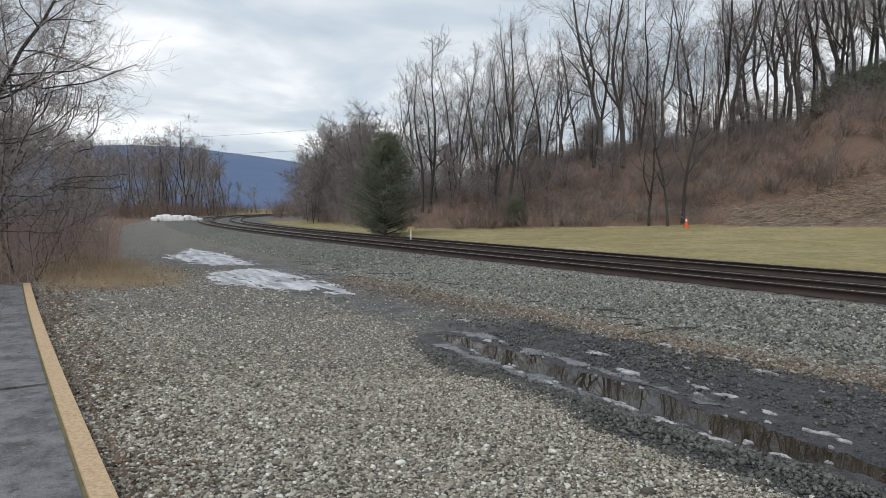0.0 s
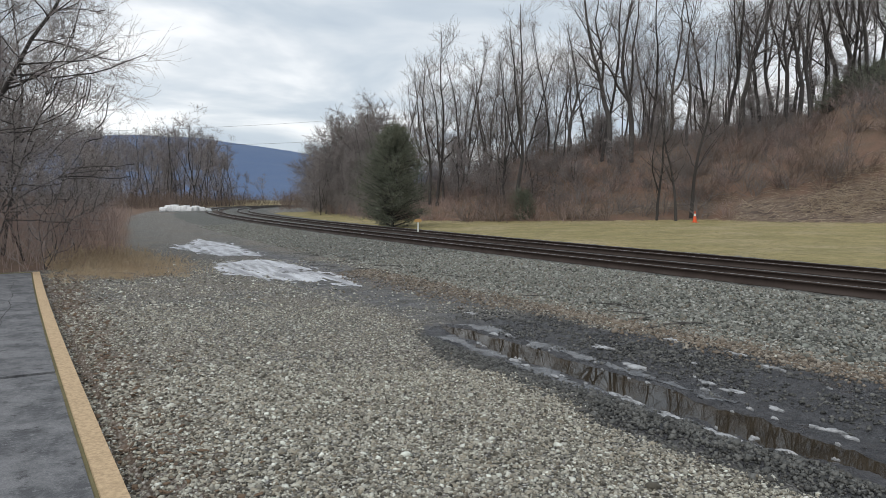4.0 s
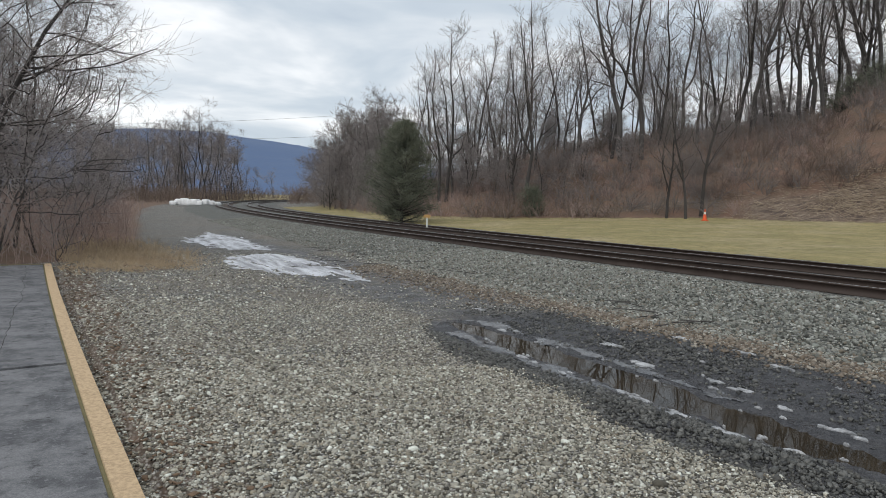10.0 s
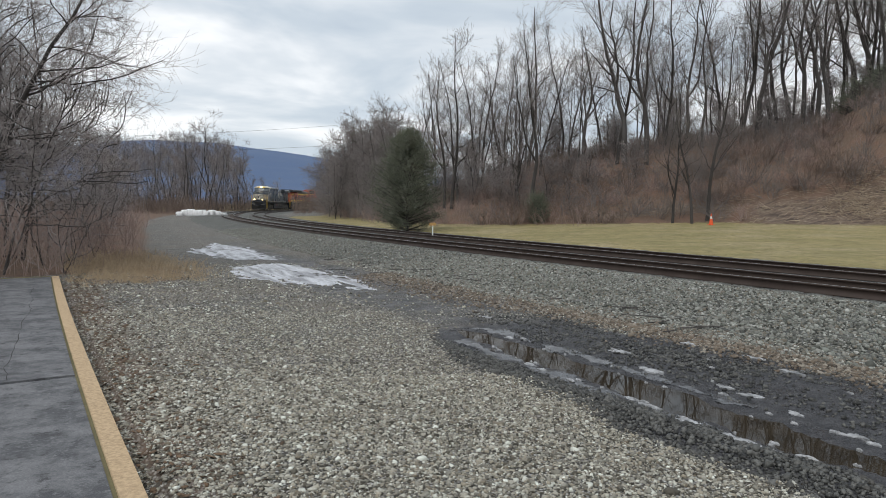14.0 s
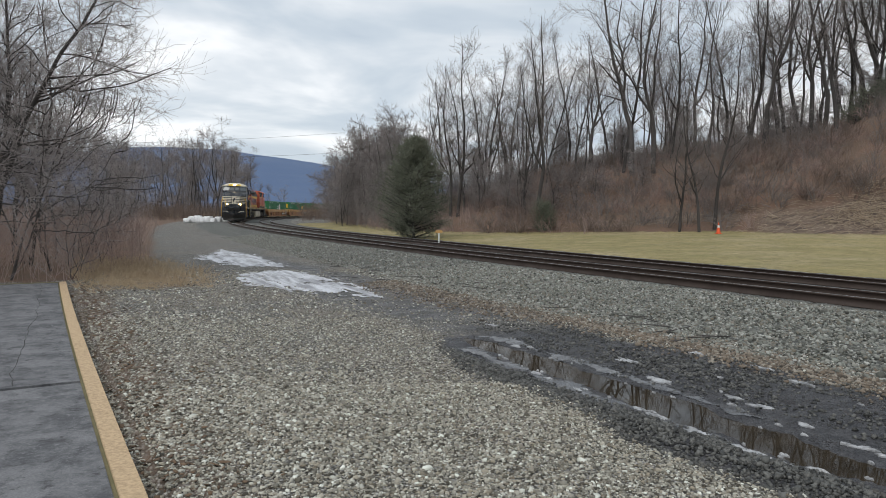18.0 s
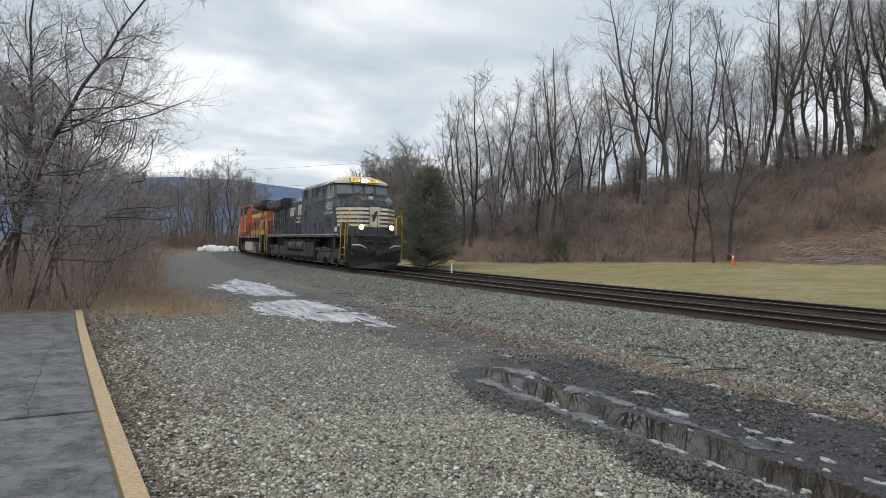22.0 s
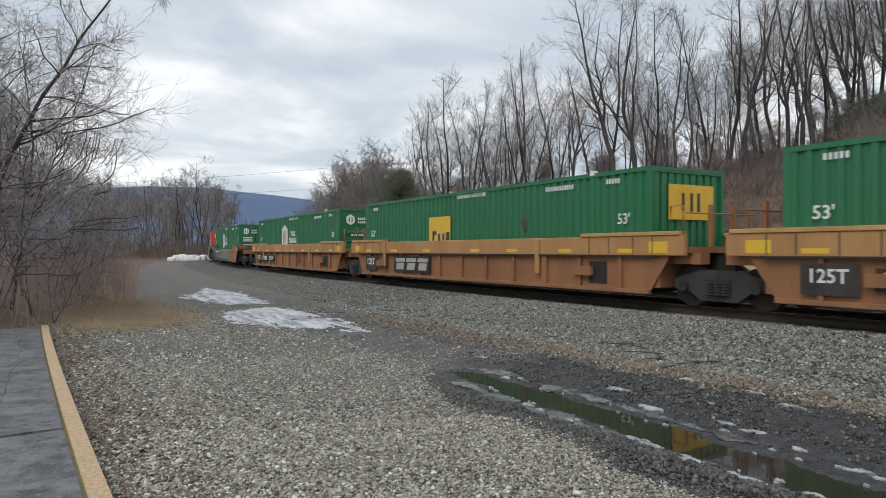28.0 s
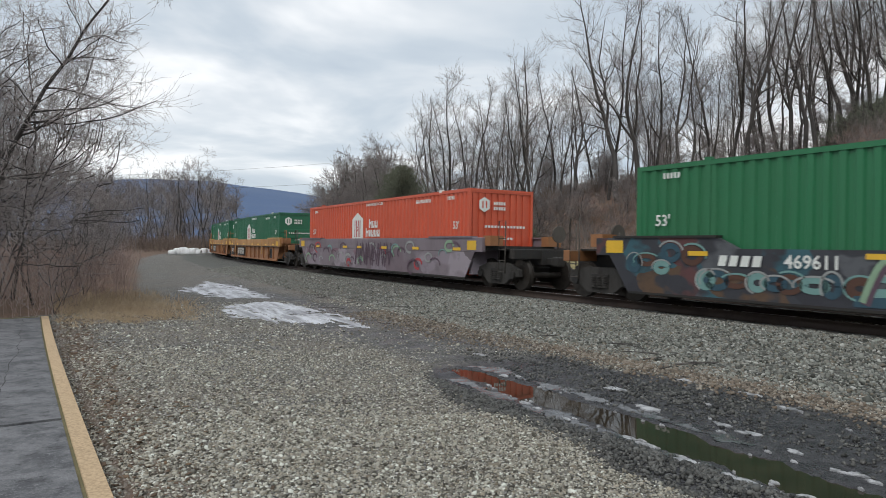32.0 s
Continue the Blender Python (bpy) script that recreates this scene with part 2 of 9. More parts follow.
def asphalt_material():
    m, t, b = surface("worn_asphalt", 0.75, spec=0.4)
    tc = t.nodes.new("ShaderNodeTexCoord").outputs["Object"]
    fine = noise_of(t, 90.0, 3, 0.7, tc)
    c = mixed(t, stepped(t, fine, 0.4, 0.75), (0.14, 0.14, 0.146), (0.25, 0.251, 0.257))
    patch = stepped(t, noise_of(t, 1.9, 9, 0.8, tc), 0.42, 0.58)
    c = mixed(t, patch, c, (0.07, 0.071, 0.077))
    pale = stepped(t, noise_of(t, 2.6, 6, 0.72, tc), 0.56, 0.72)
    pf = t.nodes.new("ShaderNodeMath")
    pf.operation = "MULTIPLY"
    pf.inputs[1].default_value = 0.5
    t.links.new(pale, pf.inputs[0])
    c = mixed(t, pf.outputs[0], c, (0.26, 0.262, 0.265))
    fleck = stepped(t, noise_of(t, 24.0, 5, 0.8, tc), 0.53, 0.66)
    c = mixed(t, fleck, c, (0.22, 0.222, 0.226))
    pit = stepped(t, noise_of(t, 6.0, 8, 0.8, tc), 0.55, 0.62)
    c = mixed(t, pit, c, (0.05, 0.05, 0.053))
    t.links.new(c, b.inputs["Base Color"])
    rough = noise_of(t, 14.0, 5, 0.7, tc)
    hh = t.nodes.new("ShaderNodeMath")
    hh.operation = "ADD"
    t.links.new(fine, hh.inputs[0])
    t.links.new(rough, hh.inputs[1])
    bumped(t, b, hh.outputs[0], 0.7, 0.006)
    return m


def snow_material():
    """Old thawing snow: bright crust, grey slush and grit in streaks along the road."""
    m, t, b = surface("old_snow", 0.55, spec=0.4)
    tc = t.nodes.new("ShaderNodeTexCoord").outputs["Object"]
    turn = t.nodes.new("ShaderNodeMapping")
    turn.inputs["Rotation"].default_value = (0, 0, radians(-118))
    t.links.new(tc, turn.inputs[0])
    streak = stepped(t, noise_of(t, 1.0, 6, 0.65, turn.outputs[0], stretch=(0.55, 3.6, 1)), 0.42, 0.60)
    c = mixed(t, streak, (0.58, 0.59, 0.62), (0.24, 0.24, 0.255))
    grit = stepped(t, noise_of(t, 9.0, 6, 0.75, tc), 0.55, 0.68)
    c = mixed(t, grit, c, (0.24, 0.235, 0.23))
    t.links.new(c, b.inputs["Base Color"])
    bumped(t, b, noise_of(t, 20.0, 5, 0.7, tc), 0.6, 0.02)
    return m


GROUND, BALLAST, ASPHALT = ground_material(), ballast_material(), asphalt_material()
CONCRETE = weathered("tan_concrete", (0.54, 0.39, 0.235), (0.20, 0.14, 0.085), 0.9, amount=0.7, scale=34.0, grain=110, streak=False, bump=0.5)
RUST_RAIL = weathered("rusty_rail", (0.048, 0.032, 0.025), (0.026, 0.019, 0.016), 0.75, 0.2, grain=25, bump=0.2)
SHINE = weathered("polished_rail_head", (0.42, 0.41, 0.40), (0.22, 0.20, 0.19), 0.35, 0.9, amount=0.5, bump=0.03)
TIE_WOOD = weathered("creosoted_wood", (0.055, 0.042, 0.034), (0.10, 0.08, 0.065), 0.9, grain=20, bump=0.5, spread=0.3)
BARK = weathered("grey_bark", (0.068, 0.061, 0.057), (0.036, 0.032, 0.03), 0.95, amount=0.7, scale=1.5, grain=12, bump=0.5, spread=0.25)
DARK_BARK = weathered("dark_bark", (0.06, 0.053, 0.049), (0.03, 0.026, 0.024), 0.95, amount=0.6, grain=14, bump=0.5, spread=0.25)
TWIG = weathered("bare_twig", (0.21, 0.185, 0.172), (0.14, 0.12, 0.112), 0.95, amount=0.5, grain=6, bump=0, spread=0.2)
# Lit copy of bare_twig: grey, its colour raised against shade in dense thickets.
BRIGHT_GREY_TWIG = weathered("brightened_grey_twig", (0.27, 0.24, 0.228), (0.18, 0.156, 0.147), 0.95, amount=0.5, grain=6, bump=0, spread=0.2)
RED_TWIG = weathered("reddish_twig", (0.33, 0.245, 0.212), (0.22, 0.165, 0.147), 0.95, amount=0.6, scale=0.4, grain=3, bump=0, streak=False)
BRUSH = weathered("brown_brush", (0.185, 0.138, 0.112), (0.115, 0.086, 0.072), 0.95, amount=0.7, scale=0.25, grain=3, bump=0, streak=False)
STRAW = weathered("dry_straw", (0.46, 0.355, 0.23), (0.23, 0.155, 0.105), 0.95, amount=0.6, scale=0.8, grain=3, bump=0, streak=False)
PALE_STALK = weathered("pale_cut_stalk", (0.42, 0.335, 0.24), (0.16, 0.10, 0.07), 0.9, amount=0.9, scale=1.0, grain=3, bump=0, streak=False)
NEEDLE = weathered("pine_needles", (0.135, 0.148, 0.105), (0.18, 0.172, 0.125), 0.9, amount=0.6, scale=0.8, grain=3, bump=0, streak=False)
SNOW = snow_material()
# Distance haze is painted into this blue; no air haze is rendered.
RIDGE = weathered("haze_painted_ridge", (0.070, 0.118, 0.225), (0.11, 0.155, 0.245), 1.0, amount=0.7, scale=0.012, grain=0.12, streak=False, bump=0)


# ---- lettering in the built-in font, one unit high ----
GLYPHS = {}


def cut_letters(body, bold):
    cu = bpy.data.curves.new("lettering", "FONT")
    cu.body, cu.size, cu.align_x, cu.align_y, cu.offset, cu.extrude = body, 1.0, "CENTER", "CENTER", bold, 0.002
    cu.resolution_u = 2
    tmp = bpy.data.objects.new("lettering", cu)
    scene.collection.objects.link(tmp)
    bpy.context.view_layer.update()
    GLYPHS[body] = bpy.data.meshes.new_from_object(tmp.evaluated_get(bpy.context.evaluated_depsgraph_get()))
    bpy.data.objects.remove(tmp)


for _body in ("4250", "DC to AC", "53'", "53", "125T", "729534", "469611", "651801", "WARNING HIGH-CUBE"):
    cut_letters(_body, 0.016)

# ---- mesh helpers ----
def mesh_of(name, verts, faces, material=None, smooth=False):
    me = bpy.data.meshes.new(name)
    me.from_pydata([tuple(v) for v in verts], [], faces)
    if material:
        me.materials.append(material)
    if smooth:
        me.polygons.foreach_set("use_smooth", [True] * len(me.polygons))
    me.update()
    return me


def fast_mesh(name, verts, quads, material, smooth=False):
    """A mesh from numpy arrays: n x 3 places, m x k corners (k = 3 or 4)."""
    me = bpy.data.meshes.new(name)
    verts, quads = np.asarray(verts, np.float32), np.asarray(quads, np.int32)
    k = quads.shape[1]
    me.vertices.add(len(verts))
    me.vertices.foreach_set("co", verts.ravel())
    me.loops.add(quads.size)
    me.loops.foreach_set("vertex_index", quads.ravel())
    me.polygons.add(len(quads))
    me.polygons.foreach_set("loop_start", np.arange(0, quads.size, k, dtype=np.int32))
    me.polygons.foreach_set("loop_total", np.full(len(quads), k, np.int32))
    if smooth:
        me.polygons.foreach_set("use_smooth", np.ones(len(quads), bool))
    me.materials.append(material)
    me.update(calc_edges=True)
    return me


def part(name, bm, material, parent=None, label="", smooth=False):
    """Links a bmesh as one mesh object under a thing or under a part."""
    me = bpy.data.meshes.new(name)
    bmesh.ops.recalc_face_normals(bm, faces=bm.faces[:])
    bm.to_mesh(me)
    bm.free()
    me.materials.append(material)
    if smooth:
        me.polygons.foreach_set("use_smooth", [True] * len(me.polygons))
    ob = new(name, me)
    if parent:
        ob.parent = parent
    if label:
        ob["label"] = label
    return ob


def thing(name, label, category, m=None, group="", kind=""):
    ob = tagged(new(name), label, category, group, kind)
    if m is not None:
        ob.matrix_basis = m
    return ob


def box(bm, x0, x1, y0, y1, z0, z1, bevel=0.0):
    made = bmesh.ops.create_cube(bm, size=1.0, matrix=Matrix.LocRotScale(((x0 + x1) / 2, (y0 + y1) / 2, (z0 + z1) / 2), None, (abs(x1 - x0), abs(y1 - y0), abs(z1 - z0))))
    if bevel:
        edges = {e for v in made["verts"] for e in v.link_edges}
        bmesh.ops.bevel(bm, geom=list(edges), offset=bevel, segments=2, affect="EDGES", profile=0.5)
    return made["verts"]


def rod(bm, points, r, sides=6, cap=True):
    """A round bar along points."""
    rings = []
    pts = [Vector(p) for p in points]
    for i, p in enumerate(pts):
        d = (pts[min(i + 1, len(pts) - 1)] - pts[max(i - 1, 0)]).normalized()
        a = d.orthogonal().normalized() if abs(d.z) > 0.99 else d.cross(Vector((0, 0, 1))).normalized()
        b = d.cross(a)
        rings.append([bm.verts.new(p + r * (math.cos(2 * math.pi * k / sides) * a + math.sin(2 * math.pi * k / sides) * b)) for k in range(sides)])
    for u, v in zip(rings, rings[1:]):
        for k in range(sides):
            bm.faces.new((u[k], u[(k + 1) % sides], v[(k + 1) % sides], v[k]))
    if cap:
        bm.faces.new(rings[0])
        bm.faces.new(rings[-1])


def drum(bm, centre, axis, r, half, sides=20):
    """A cylinder with its middle at centre along an axis, 'x', 'y' or 'z'."""
    d = {"x": Vector((1, 0, 0)), "y": Vector((0, 1, 0)), "z": Vector((0, 0, 1))}[axis]
    c = Vector(centre)
    rod(bm, [c - half * d, c + half * d], r, sides)


def prism(bm, outline, axis, lo, hi):
    """Extrudes an outline (pairs) along an axis: 'y' takes (x, z), 'x' takes (y, z), 'z' takes (x, y)."""
    def place(u, v, w):
        return {"y": (u, w, v), "x": (w, u, v), "z": (u, v, w)}[axis]
    a = [bm.verts.new(place(u, v, lo)) for u, v in outline]
    b = [bm.verts.new(place(u, v, hi)) for u, v in outline]
    n = len(outline)
    for i in range(n):
        bm.faces.new((a[i], a[(i + 1) % n], b[(i + 1) % n], b[i]))
    bm.faces.new(a)
    bm.faces.new(b)


# ---- the line of the railway: s metres along the nearer track, d metres across it (away from the platform: plus) ----
S_LO, S_HI, S_STEP = -170.0, 660.0, 0.25
LINE_S = np.arange(S_LO, S_HI, S_STEP)


def curvature(s):
    bend = 0.00158881 + 2 * 1.48821776e-5 * np.clip(s, 0, 135)
    return np.where(s > 215, bend * np.clip(1 - (s - 215) / 60, 0, 1), np.where(s < -60, 0.0004, bend))


_zero = int(round(-S_LO / S_STEP))
_turn = np.cumsum(curvature(LINE_S)) * S_STEP
LINE_H = 0.576792 - (_turn - _turn[_zero])
LINE_X = np.cumsum(-np.sin(LINE_H)) * S_STEP
LINE_Y = np.cumsum(np.cos(LINE_H)) * S_STEP
LINE_X += 8.196 - LINE_X[_zero]
LINE_Y += 13.0 - LINE_Y[_zero]
RAIL_TOP = 0.33


def on_line(s, d=0.0):
    h = np.interp(s, LINE_S, LINE_H)
    return np.interp(s, LINE_S, LINE_X) + d * np.cos(h), np.interp(s, LINE_S, LINE_Y) + d * np.sin(h)


def to_line(x, y):
    """s and d of places (arrays); coarse search, good near the line."""
    x, y = np.atleast_1d(np.asarray(x, float)), np.atleast_1d(np.asarray(y, float))
    step = 16
    px, py = LINE_X[::step], LINE_Y[::step]
    s, d = np.empty(len(x)), np.empty(len(x))
    for i in range(0, len(x), 4000):
        a, b = x[i:i + 4000], y[i:i + 4000]
        j = np.argmin((a[:, None] - px) ** 2 + (b[:, None] - py) ** 2, axis=1)
        sj = LINE_S[::step][j]
        for _ in range(3):
            h = np.interp(sj, LINE_S, LINE_H)
            ex, ey = a - np.interp(sj, LINE_S, LINE_X), b - np.interp(sj, LINE_S, LINE_Y)
            sj = np.clip(sj + np.clip(-ex * np.sin(h) + ey * np.cos(h), -6, 6), S_LO, S_HI - 1)
        h = np.interp(sj, LINE_S, LINE_H)
        ex, ey = a - np.interp(sj, LINE_S, LINE_X), b - np.interp(sj, LINE_S, LINE_Y)
        s[i:i + 4000], d[i:i + 4000] = sj, ex * np.cos(h) + ey * np.sin(h)
    return s, d


def cant(d):
    """Height of the canted rail plane across the line."""
    return RAIL_TOP - 0.02 * (d + 0.72)


# ---- the lie of the land ----
FOOT = [(140.0, -12.0), (60.0, 22.0), (34.0, 36.0), (24.0, 40.5), (16.0, 47.5), (5.0, 50.0), (-3.0, 53.0), (-8.0, 62.0), (-13.0, 76.0), (-19.0, 96.0), (-24.0, 120.0), (-26.0, 150.0), (-22.0, 190.0), (-5.0, 240.0), (60.0, 330.0)]


def foot_distance(x, y):
    """Metres behind the foot of the hillside (minus: in front of it)."""
    best = np.full(x.shape, 1e9)
    sign = np.ones(x.shape)
    for (ax, ay), (bx, by) in zip(FOOT, FOOT[1:]):
        ux, uy = bx - ax, by - ay
        k = np.clip(((x - ax) * ux + (y - ay) * uy) / (ux * ux + uy * uy), 0, 1)
        ex, ey = x - ax - k * ux, y - ay - k * uy
        q = np.hypot(ex, ey)
        side = np.where(ux * ey - uy * ex < 0, 1.0, -1.0)
        near = q < best
        best, sign = np.where(near, q, best), np.where(near, side, sign)
    return best * sign


def wave(x, y, size, amount, seed=0.0):
    return amount * (np.sin(x / size + 1.7 * seed + 1.3 * np.sin(y / size * 0.7 + seed)) * np.sin(y / size * 1.1 + 2.1 * seed + 0.9 * np.sin(x / size * 0.8)))


def lattice(i, j, seed):
    """Repeatable random numbers from 0 to 1 on whole-numbered places."""
    h = (i.astype(np.int64) * 374761393 + j.astype(np.int64) * 668265263 + int(seed) * 974634777) & 0xFFFFFFFF
    h = ((h ^ (h >> 13)) * 1274126177) & 0xFFFFFFFF
    return ((h ^ (h >> 16)) & 0xFFFFFF) / float(0xFFFFFF)


def rough(x, y, size, seed=0, octaves=3):
    """Fractal value noise about 0, of roughly -1 to 1."""
    out, amount = np.zeros(np.shape(x)), 0.6
    for k in range(octaves):
        u, v = np.asarray(x, float) / size + 17.3 * k, np.asarray(y, float) / size - 9.1 * k
        i, j = np.floor(u), np.floor(v)
        a, b = u - i, v - j
        a, b = a * a * (3 - 2 * a), b * b * (3 - 2 * b)
        n = (lattice(i, j, seed + k) * (1 - a) + lattice(i + 1, j, seed + k) * a) * (1 - b) + (lattice(i, j + 1, seed + k) * (1 - a) + lattice(i + 1, j + 1, seed + k) * a) * b
        out, amount, size = out + amount * (2 * n - 1), amount * 0.5, size * 0.5
    return out


WATER = -0.058


def rut_line(s):
    """Middle and half width of the wheel rut that holds the puddle."""
    return np.interp(s, [-9, -4.3, -3.3, -1, 0.5, 1.9], [-8.68, -8.67, -8.66, -8.53, -8.44, -8.36]), np.interp(s, [-4.0, -3.55, -2.9, -1, 1, 1.9, 2.4], [0.0, 0.15, 0.22, 0.24, 0.21, 0.16, 0.0])


def wet_band(s, d, ragged):
    """1 inside the churned wet band, 0 on dry gravel."""
    near = np.interp(s, [-9, -4, -2.2, -1, 0.5, 3.0], [-9.5, -9.55, -9.66, -9.6, -9.4, -8.7])
    far = np.interp(s, [-9, -3, -1.4, -0.1, 0.7, 2.5, 3.3], [-6.3, -6.35, -6.25, -6.2, -6.6, -6.5, -7.0])
    r = 0.3 * ragged
    return np.clip((3.6 + 3 * r - s) / 2.0, 0, 1) * np.clip((d - near + r) / 0.45 + 0.5, 0, 1) * np.clip((far + r - d) / 0.4 + 0.5, 0, 1)


def worn_strip(s, d):
    """1 on the wheel-worn strip between the snow and the mud."""
    lo = np.interp(s, [0, 2.6, 5, 7, 12, 20], [-9.3, -8.85, -8.5, -8.35, -8.0, -7.4])
    return np.clip((s - 1.0) / 2, 0, 1) * np.clip((20 - s) / 9, 0, 1) * np.clip((d - lo) / 0.5 + 0.5, 0, 1) * np.clip((-5.9 - d) / 0.4 + 0.5, 0, 1)


def land(x, y, s=None, d=None):
    """Height of the ground."""
    x, y = np.atleast_1d(np.asarray(x, float)), np.atleast_1d(np.asarray(y, float))
    if s is None:
        s, d = to_line(x, y)
    z = wave(x, y, 1.9, 0.012) + wave(x, y, 0.6, 0.006, 2)
    # the lawn beyond the tracks rises a little
    z = z + np.where(d > 5, np.clip((d - 6) * 0.028, -0.03, 0.75), 0)
    u = foot_distance(x, y)
    bearing = 784 + 1230 * x / np.maximum(y, 8)
    crest = np.interp(bearing, [600, 784, 972, 1100, 1161, 1215, 1296, 1323, 1390, 1424, 1457, 1498, 1568, 1800], [6.3, 6.7, 7.8, 8.2, 8.9, 9.2, 9.9, 10.0, 10.5, 11.3, 12.7, 13.6, 14.1, 15.0])
    climb = np.clip(u, 0, None)
    hill = crest * (1 - np.exp(-(climb / 19.0) ** 1.35)) + wave(x, y, 5.0, 0.25, 1) * np.clip(u / 6, 0, 1)
    z = z + np.where((u > 0) & (d > 3), hill, 0)
    # the churned band: a water-filled rut between two shelves, a berm of stones before it, low clods behind
    rag = rough(x, y, 0.9, 3)
    wet = wet_band(s, d, rag)
    mid, half = rut_line(s)
    half = half * (1 + 0.45 * rough(s, 0 * s, 0.8, 9, 2))
    off = np.abs(d - mid + 0.09 * rough(x, y, 0.55, 8))
    bed = -0.046 + 0.026 * rough(x, y, 0.35, 11) + 0.014 * rough(x, y, 0.16, 12, 2)
    bed = bed + 0.035 * np.clip((d + 8.1) / 0.5, 0, 1) + 0.022 * np.clip((d + 7.3) / 0.4, 0, 1) * rough(x, y, 0.6, 14)
    bed = bed + 0.075 * np.exp(-((d + 9.38 - 0.08 * rag) / 0.22) ** 2)
    z = z * (1 - wet) + bed * wet
    z = z - 0.07 * np.clip((half - off) / 0.09 + 0.5, 0, 1) * (half > 0.01) * wet
    z = z - 0.04 * np.exp(-((d + 6.9 - np.clip(s - 5, 0, 60) * 0.03) / 0.35) ** 2) * np.clip((s - 3) / 4, 0, 1)
    z = z - 0.03 * np.exp(-((d + 8.6 - np.clip(s - 5, 0, 60) * 0.03) / 0.35) ** 2) * np.clip((s - 3) / 4, 0, 1)
    # pad, levelled
    pad = (d < -13.2) & (s < 13)
    z = np.where(pad, -0.06, z)
    # under the ballast the ground drops out of the way
    z = np.where((d > -3.4) & (d < 7.6), z - 0.12, z)
    far = np.hypot(x, y)
    z = z - np.clip((far - 160) / 300, 0, 1) * 1.5 * (u < 0)
    return z


def ground_height(x, y):
    return float(land(np.array([x]), np.array([y]))[0])


def graded(marks):
    """Grid lines from (from, to, step) stretches."""
    out = []
    for a, b, step in marks:
        out += list(np.arange(a, b, step))
    return np.array(out + [marks[-1][1]])


def build_ground():
    gx = graded([(-3600, -600, 300), (-600, -120, 40), (-120, -45, 3), (-45, -7, 0.5), (-7, 8, 0.07), (8, 60, 0.6), (60, 130, 4), (130, 600, 40), (600, 3600, 300)])
    gy = graded([(-3600, -600, 300), (-600, -60, 30), (-60, -4, 4), (-4, 3, 0.5), (3, 14, 0.07), (14, 90, 0.6), (90, 200, 3), (200, 600, 40), (600, 3600, 300)])
    xx, yy = np.meshgrid(gx, gy)
    x, y = xx.ravel(), yy.ravel()
    s, d = to_line(x, y)
    z = land(x, y, s, d)
    nx, ny = len(gx), len(gy)
    i = np.arange((nx - 1) * (ny - 1))
    a = (i // (nx - 1)) * nx + i % (nx - 1)
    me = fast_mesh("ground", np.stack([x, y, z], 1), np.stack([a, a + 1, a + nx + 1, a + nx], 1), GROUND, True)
    u = foot_distance(x, y)
    lawn = ((d > 7.4) & (u < 0)).astype(float) * np.clip(1 - (s - 75) / 20, 0, 1)
    lawn = np.where((d > 7.4) & (u >= 0), np.clip(1 - u / 1.5, 0, 1), lawn)
    path = (np.abs(u - 3.2 - 0.12 * (x - 10)) < 0.9) & (x > 8) & (x < 19) & (d > 7.4)
    litter = ((u >= -0.6) & (d > 7.4)).astype(float)
    edge = np.interp(s, [-60, 12.6, 13.5, 18, 33, 52, 84, 120], [-40, -40, -12.4, -10.6, -9.1, -8.3, -7.9, -7.9])
    litter = np.maximum(litter, np.clip((edge - d) / 0.8 + 0.3, 0, 1) * (d < -5))
    litter = np.maximum(litter, 0.5 * np.exp(-((d + 13.0) / 0.5) ** 2) * (s < 12.6))
    litter = np.maximum(litter, 0.75 * np.exp(-(((s - 12.2) / 2.0) ** 2 + ((d + 11.4) / 1.4) ** 2)))
    field = ((np.hypot(x, y) > 170) & (d < 0)).astype(float)
    lawn, litter = np.maximum(lawn, field * 0.9), litter * (1 - field)
    mud = 0.88 * wet_band(s, d, rough(x, y, 0.9, 3))
    mud = np.maximum(mud, 0.75 * np.exp(-((d + 6.9 - np.clip(s - 5, 0, 60) * 0.03) / 0.5) ** 2) * np.clip((s - 1) / 3, 0, 1) * np.clip((40 - s) / 25, 0, 1))
    mud = np.maximum(mud, 0.6 * np.exp(-((d + 8.3 - np.clip(s - 5, 0, 60) * 0.02) / 0.7) ** 2) * np.clip((s - 3) / 3, 0, 1) * np.clip((16 - s) / 4, 0, 1))
    mud = np.maximum(mud, worn_strip(s, d) * (0.46 + 0.25 * rough(x, y, 1.1, 51)))
    bearing = x / np.maximum(y, 1)
    tan = 0.8 * np.clip((bearing - 0.37) / 0.05, 0, 1) * np.clip(u / 0.8, 0, 1) * np.clip((5.4 + 11 * (bearing - 0.37) - u) / 2, 0, 1) * (d > 7)
    tan = np.maximum(tan, 0.7 * np.exp(-(((s - 14.5) / 4.0) ** 2 + ((d + 11.5) / 1.2) ** 2)))
    tan = np.where(path, 0.75, tan)
    zone = me.color_attributes.new("zone", "FLOAT_COLOR", "POINT")
    zone.data.foreach_set("color", np.stack([lawn, litter, mud, tan], 1).astype(np.float32).ravel())
    return tagged(new("ground", me), "crushed grey stone, mud, winter lawn and leaf litter", "ground", kind="structure")


build_ground()


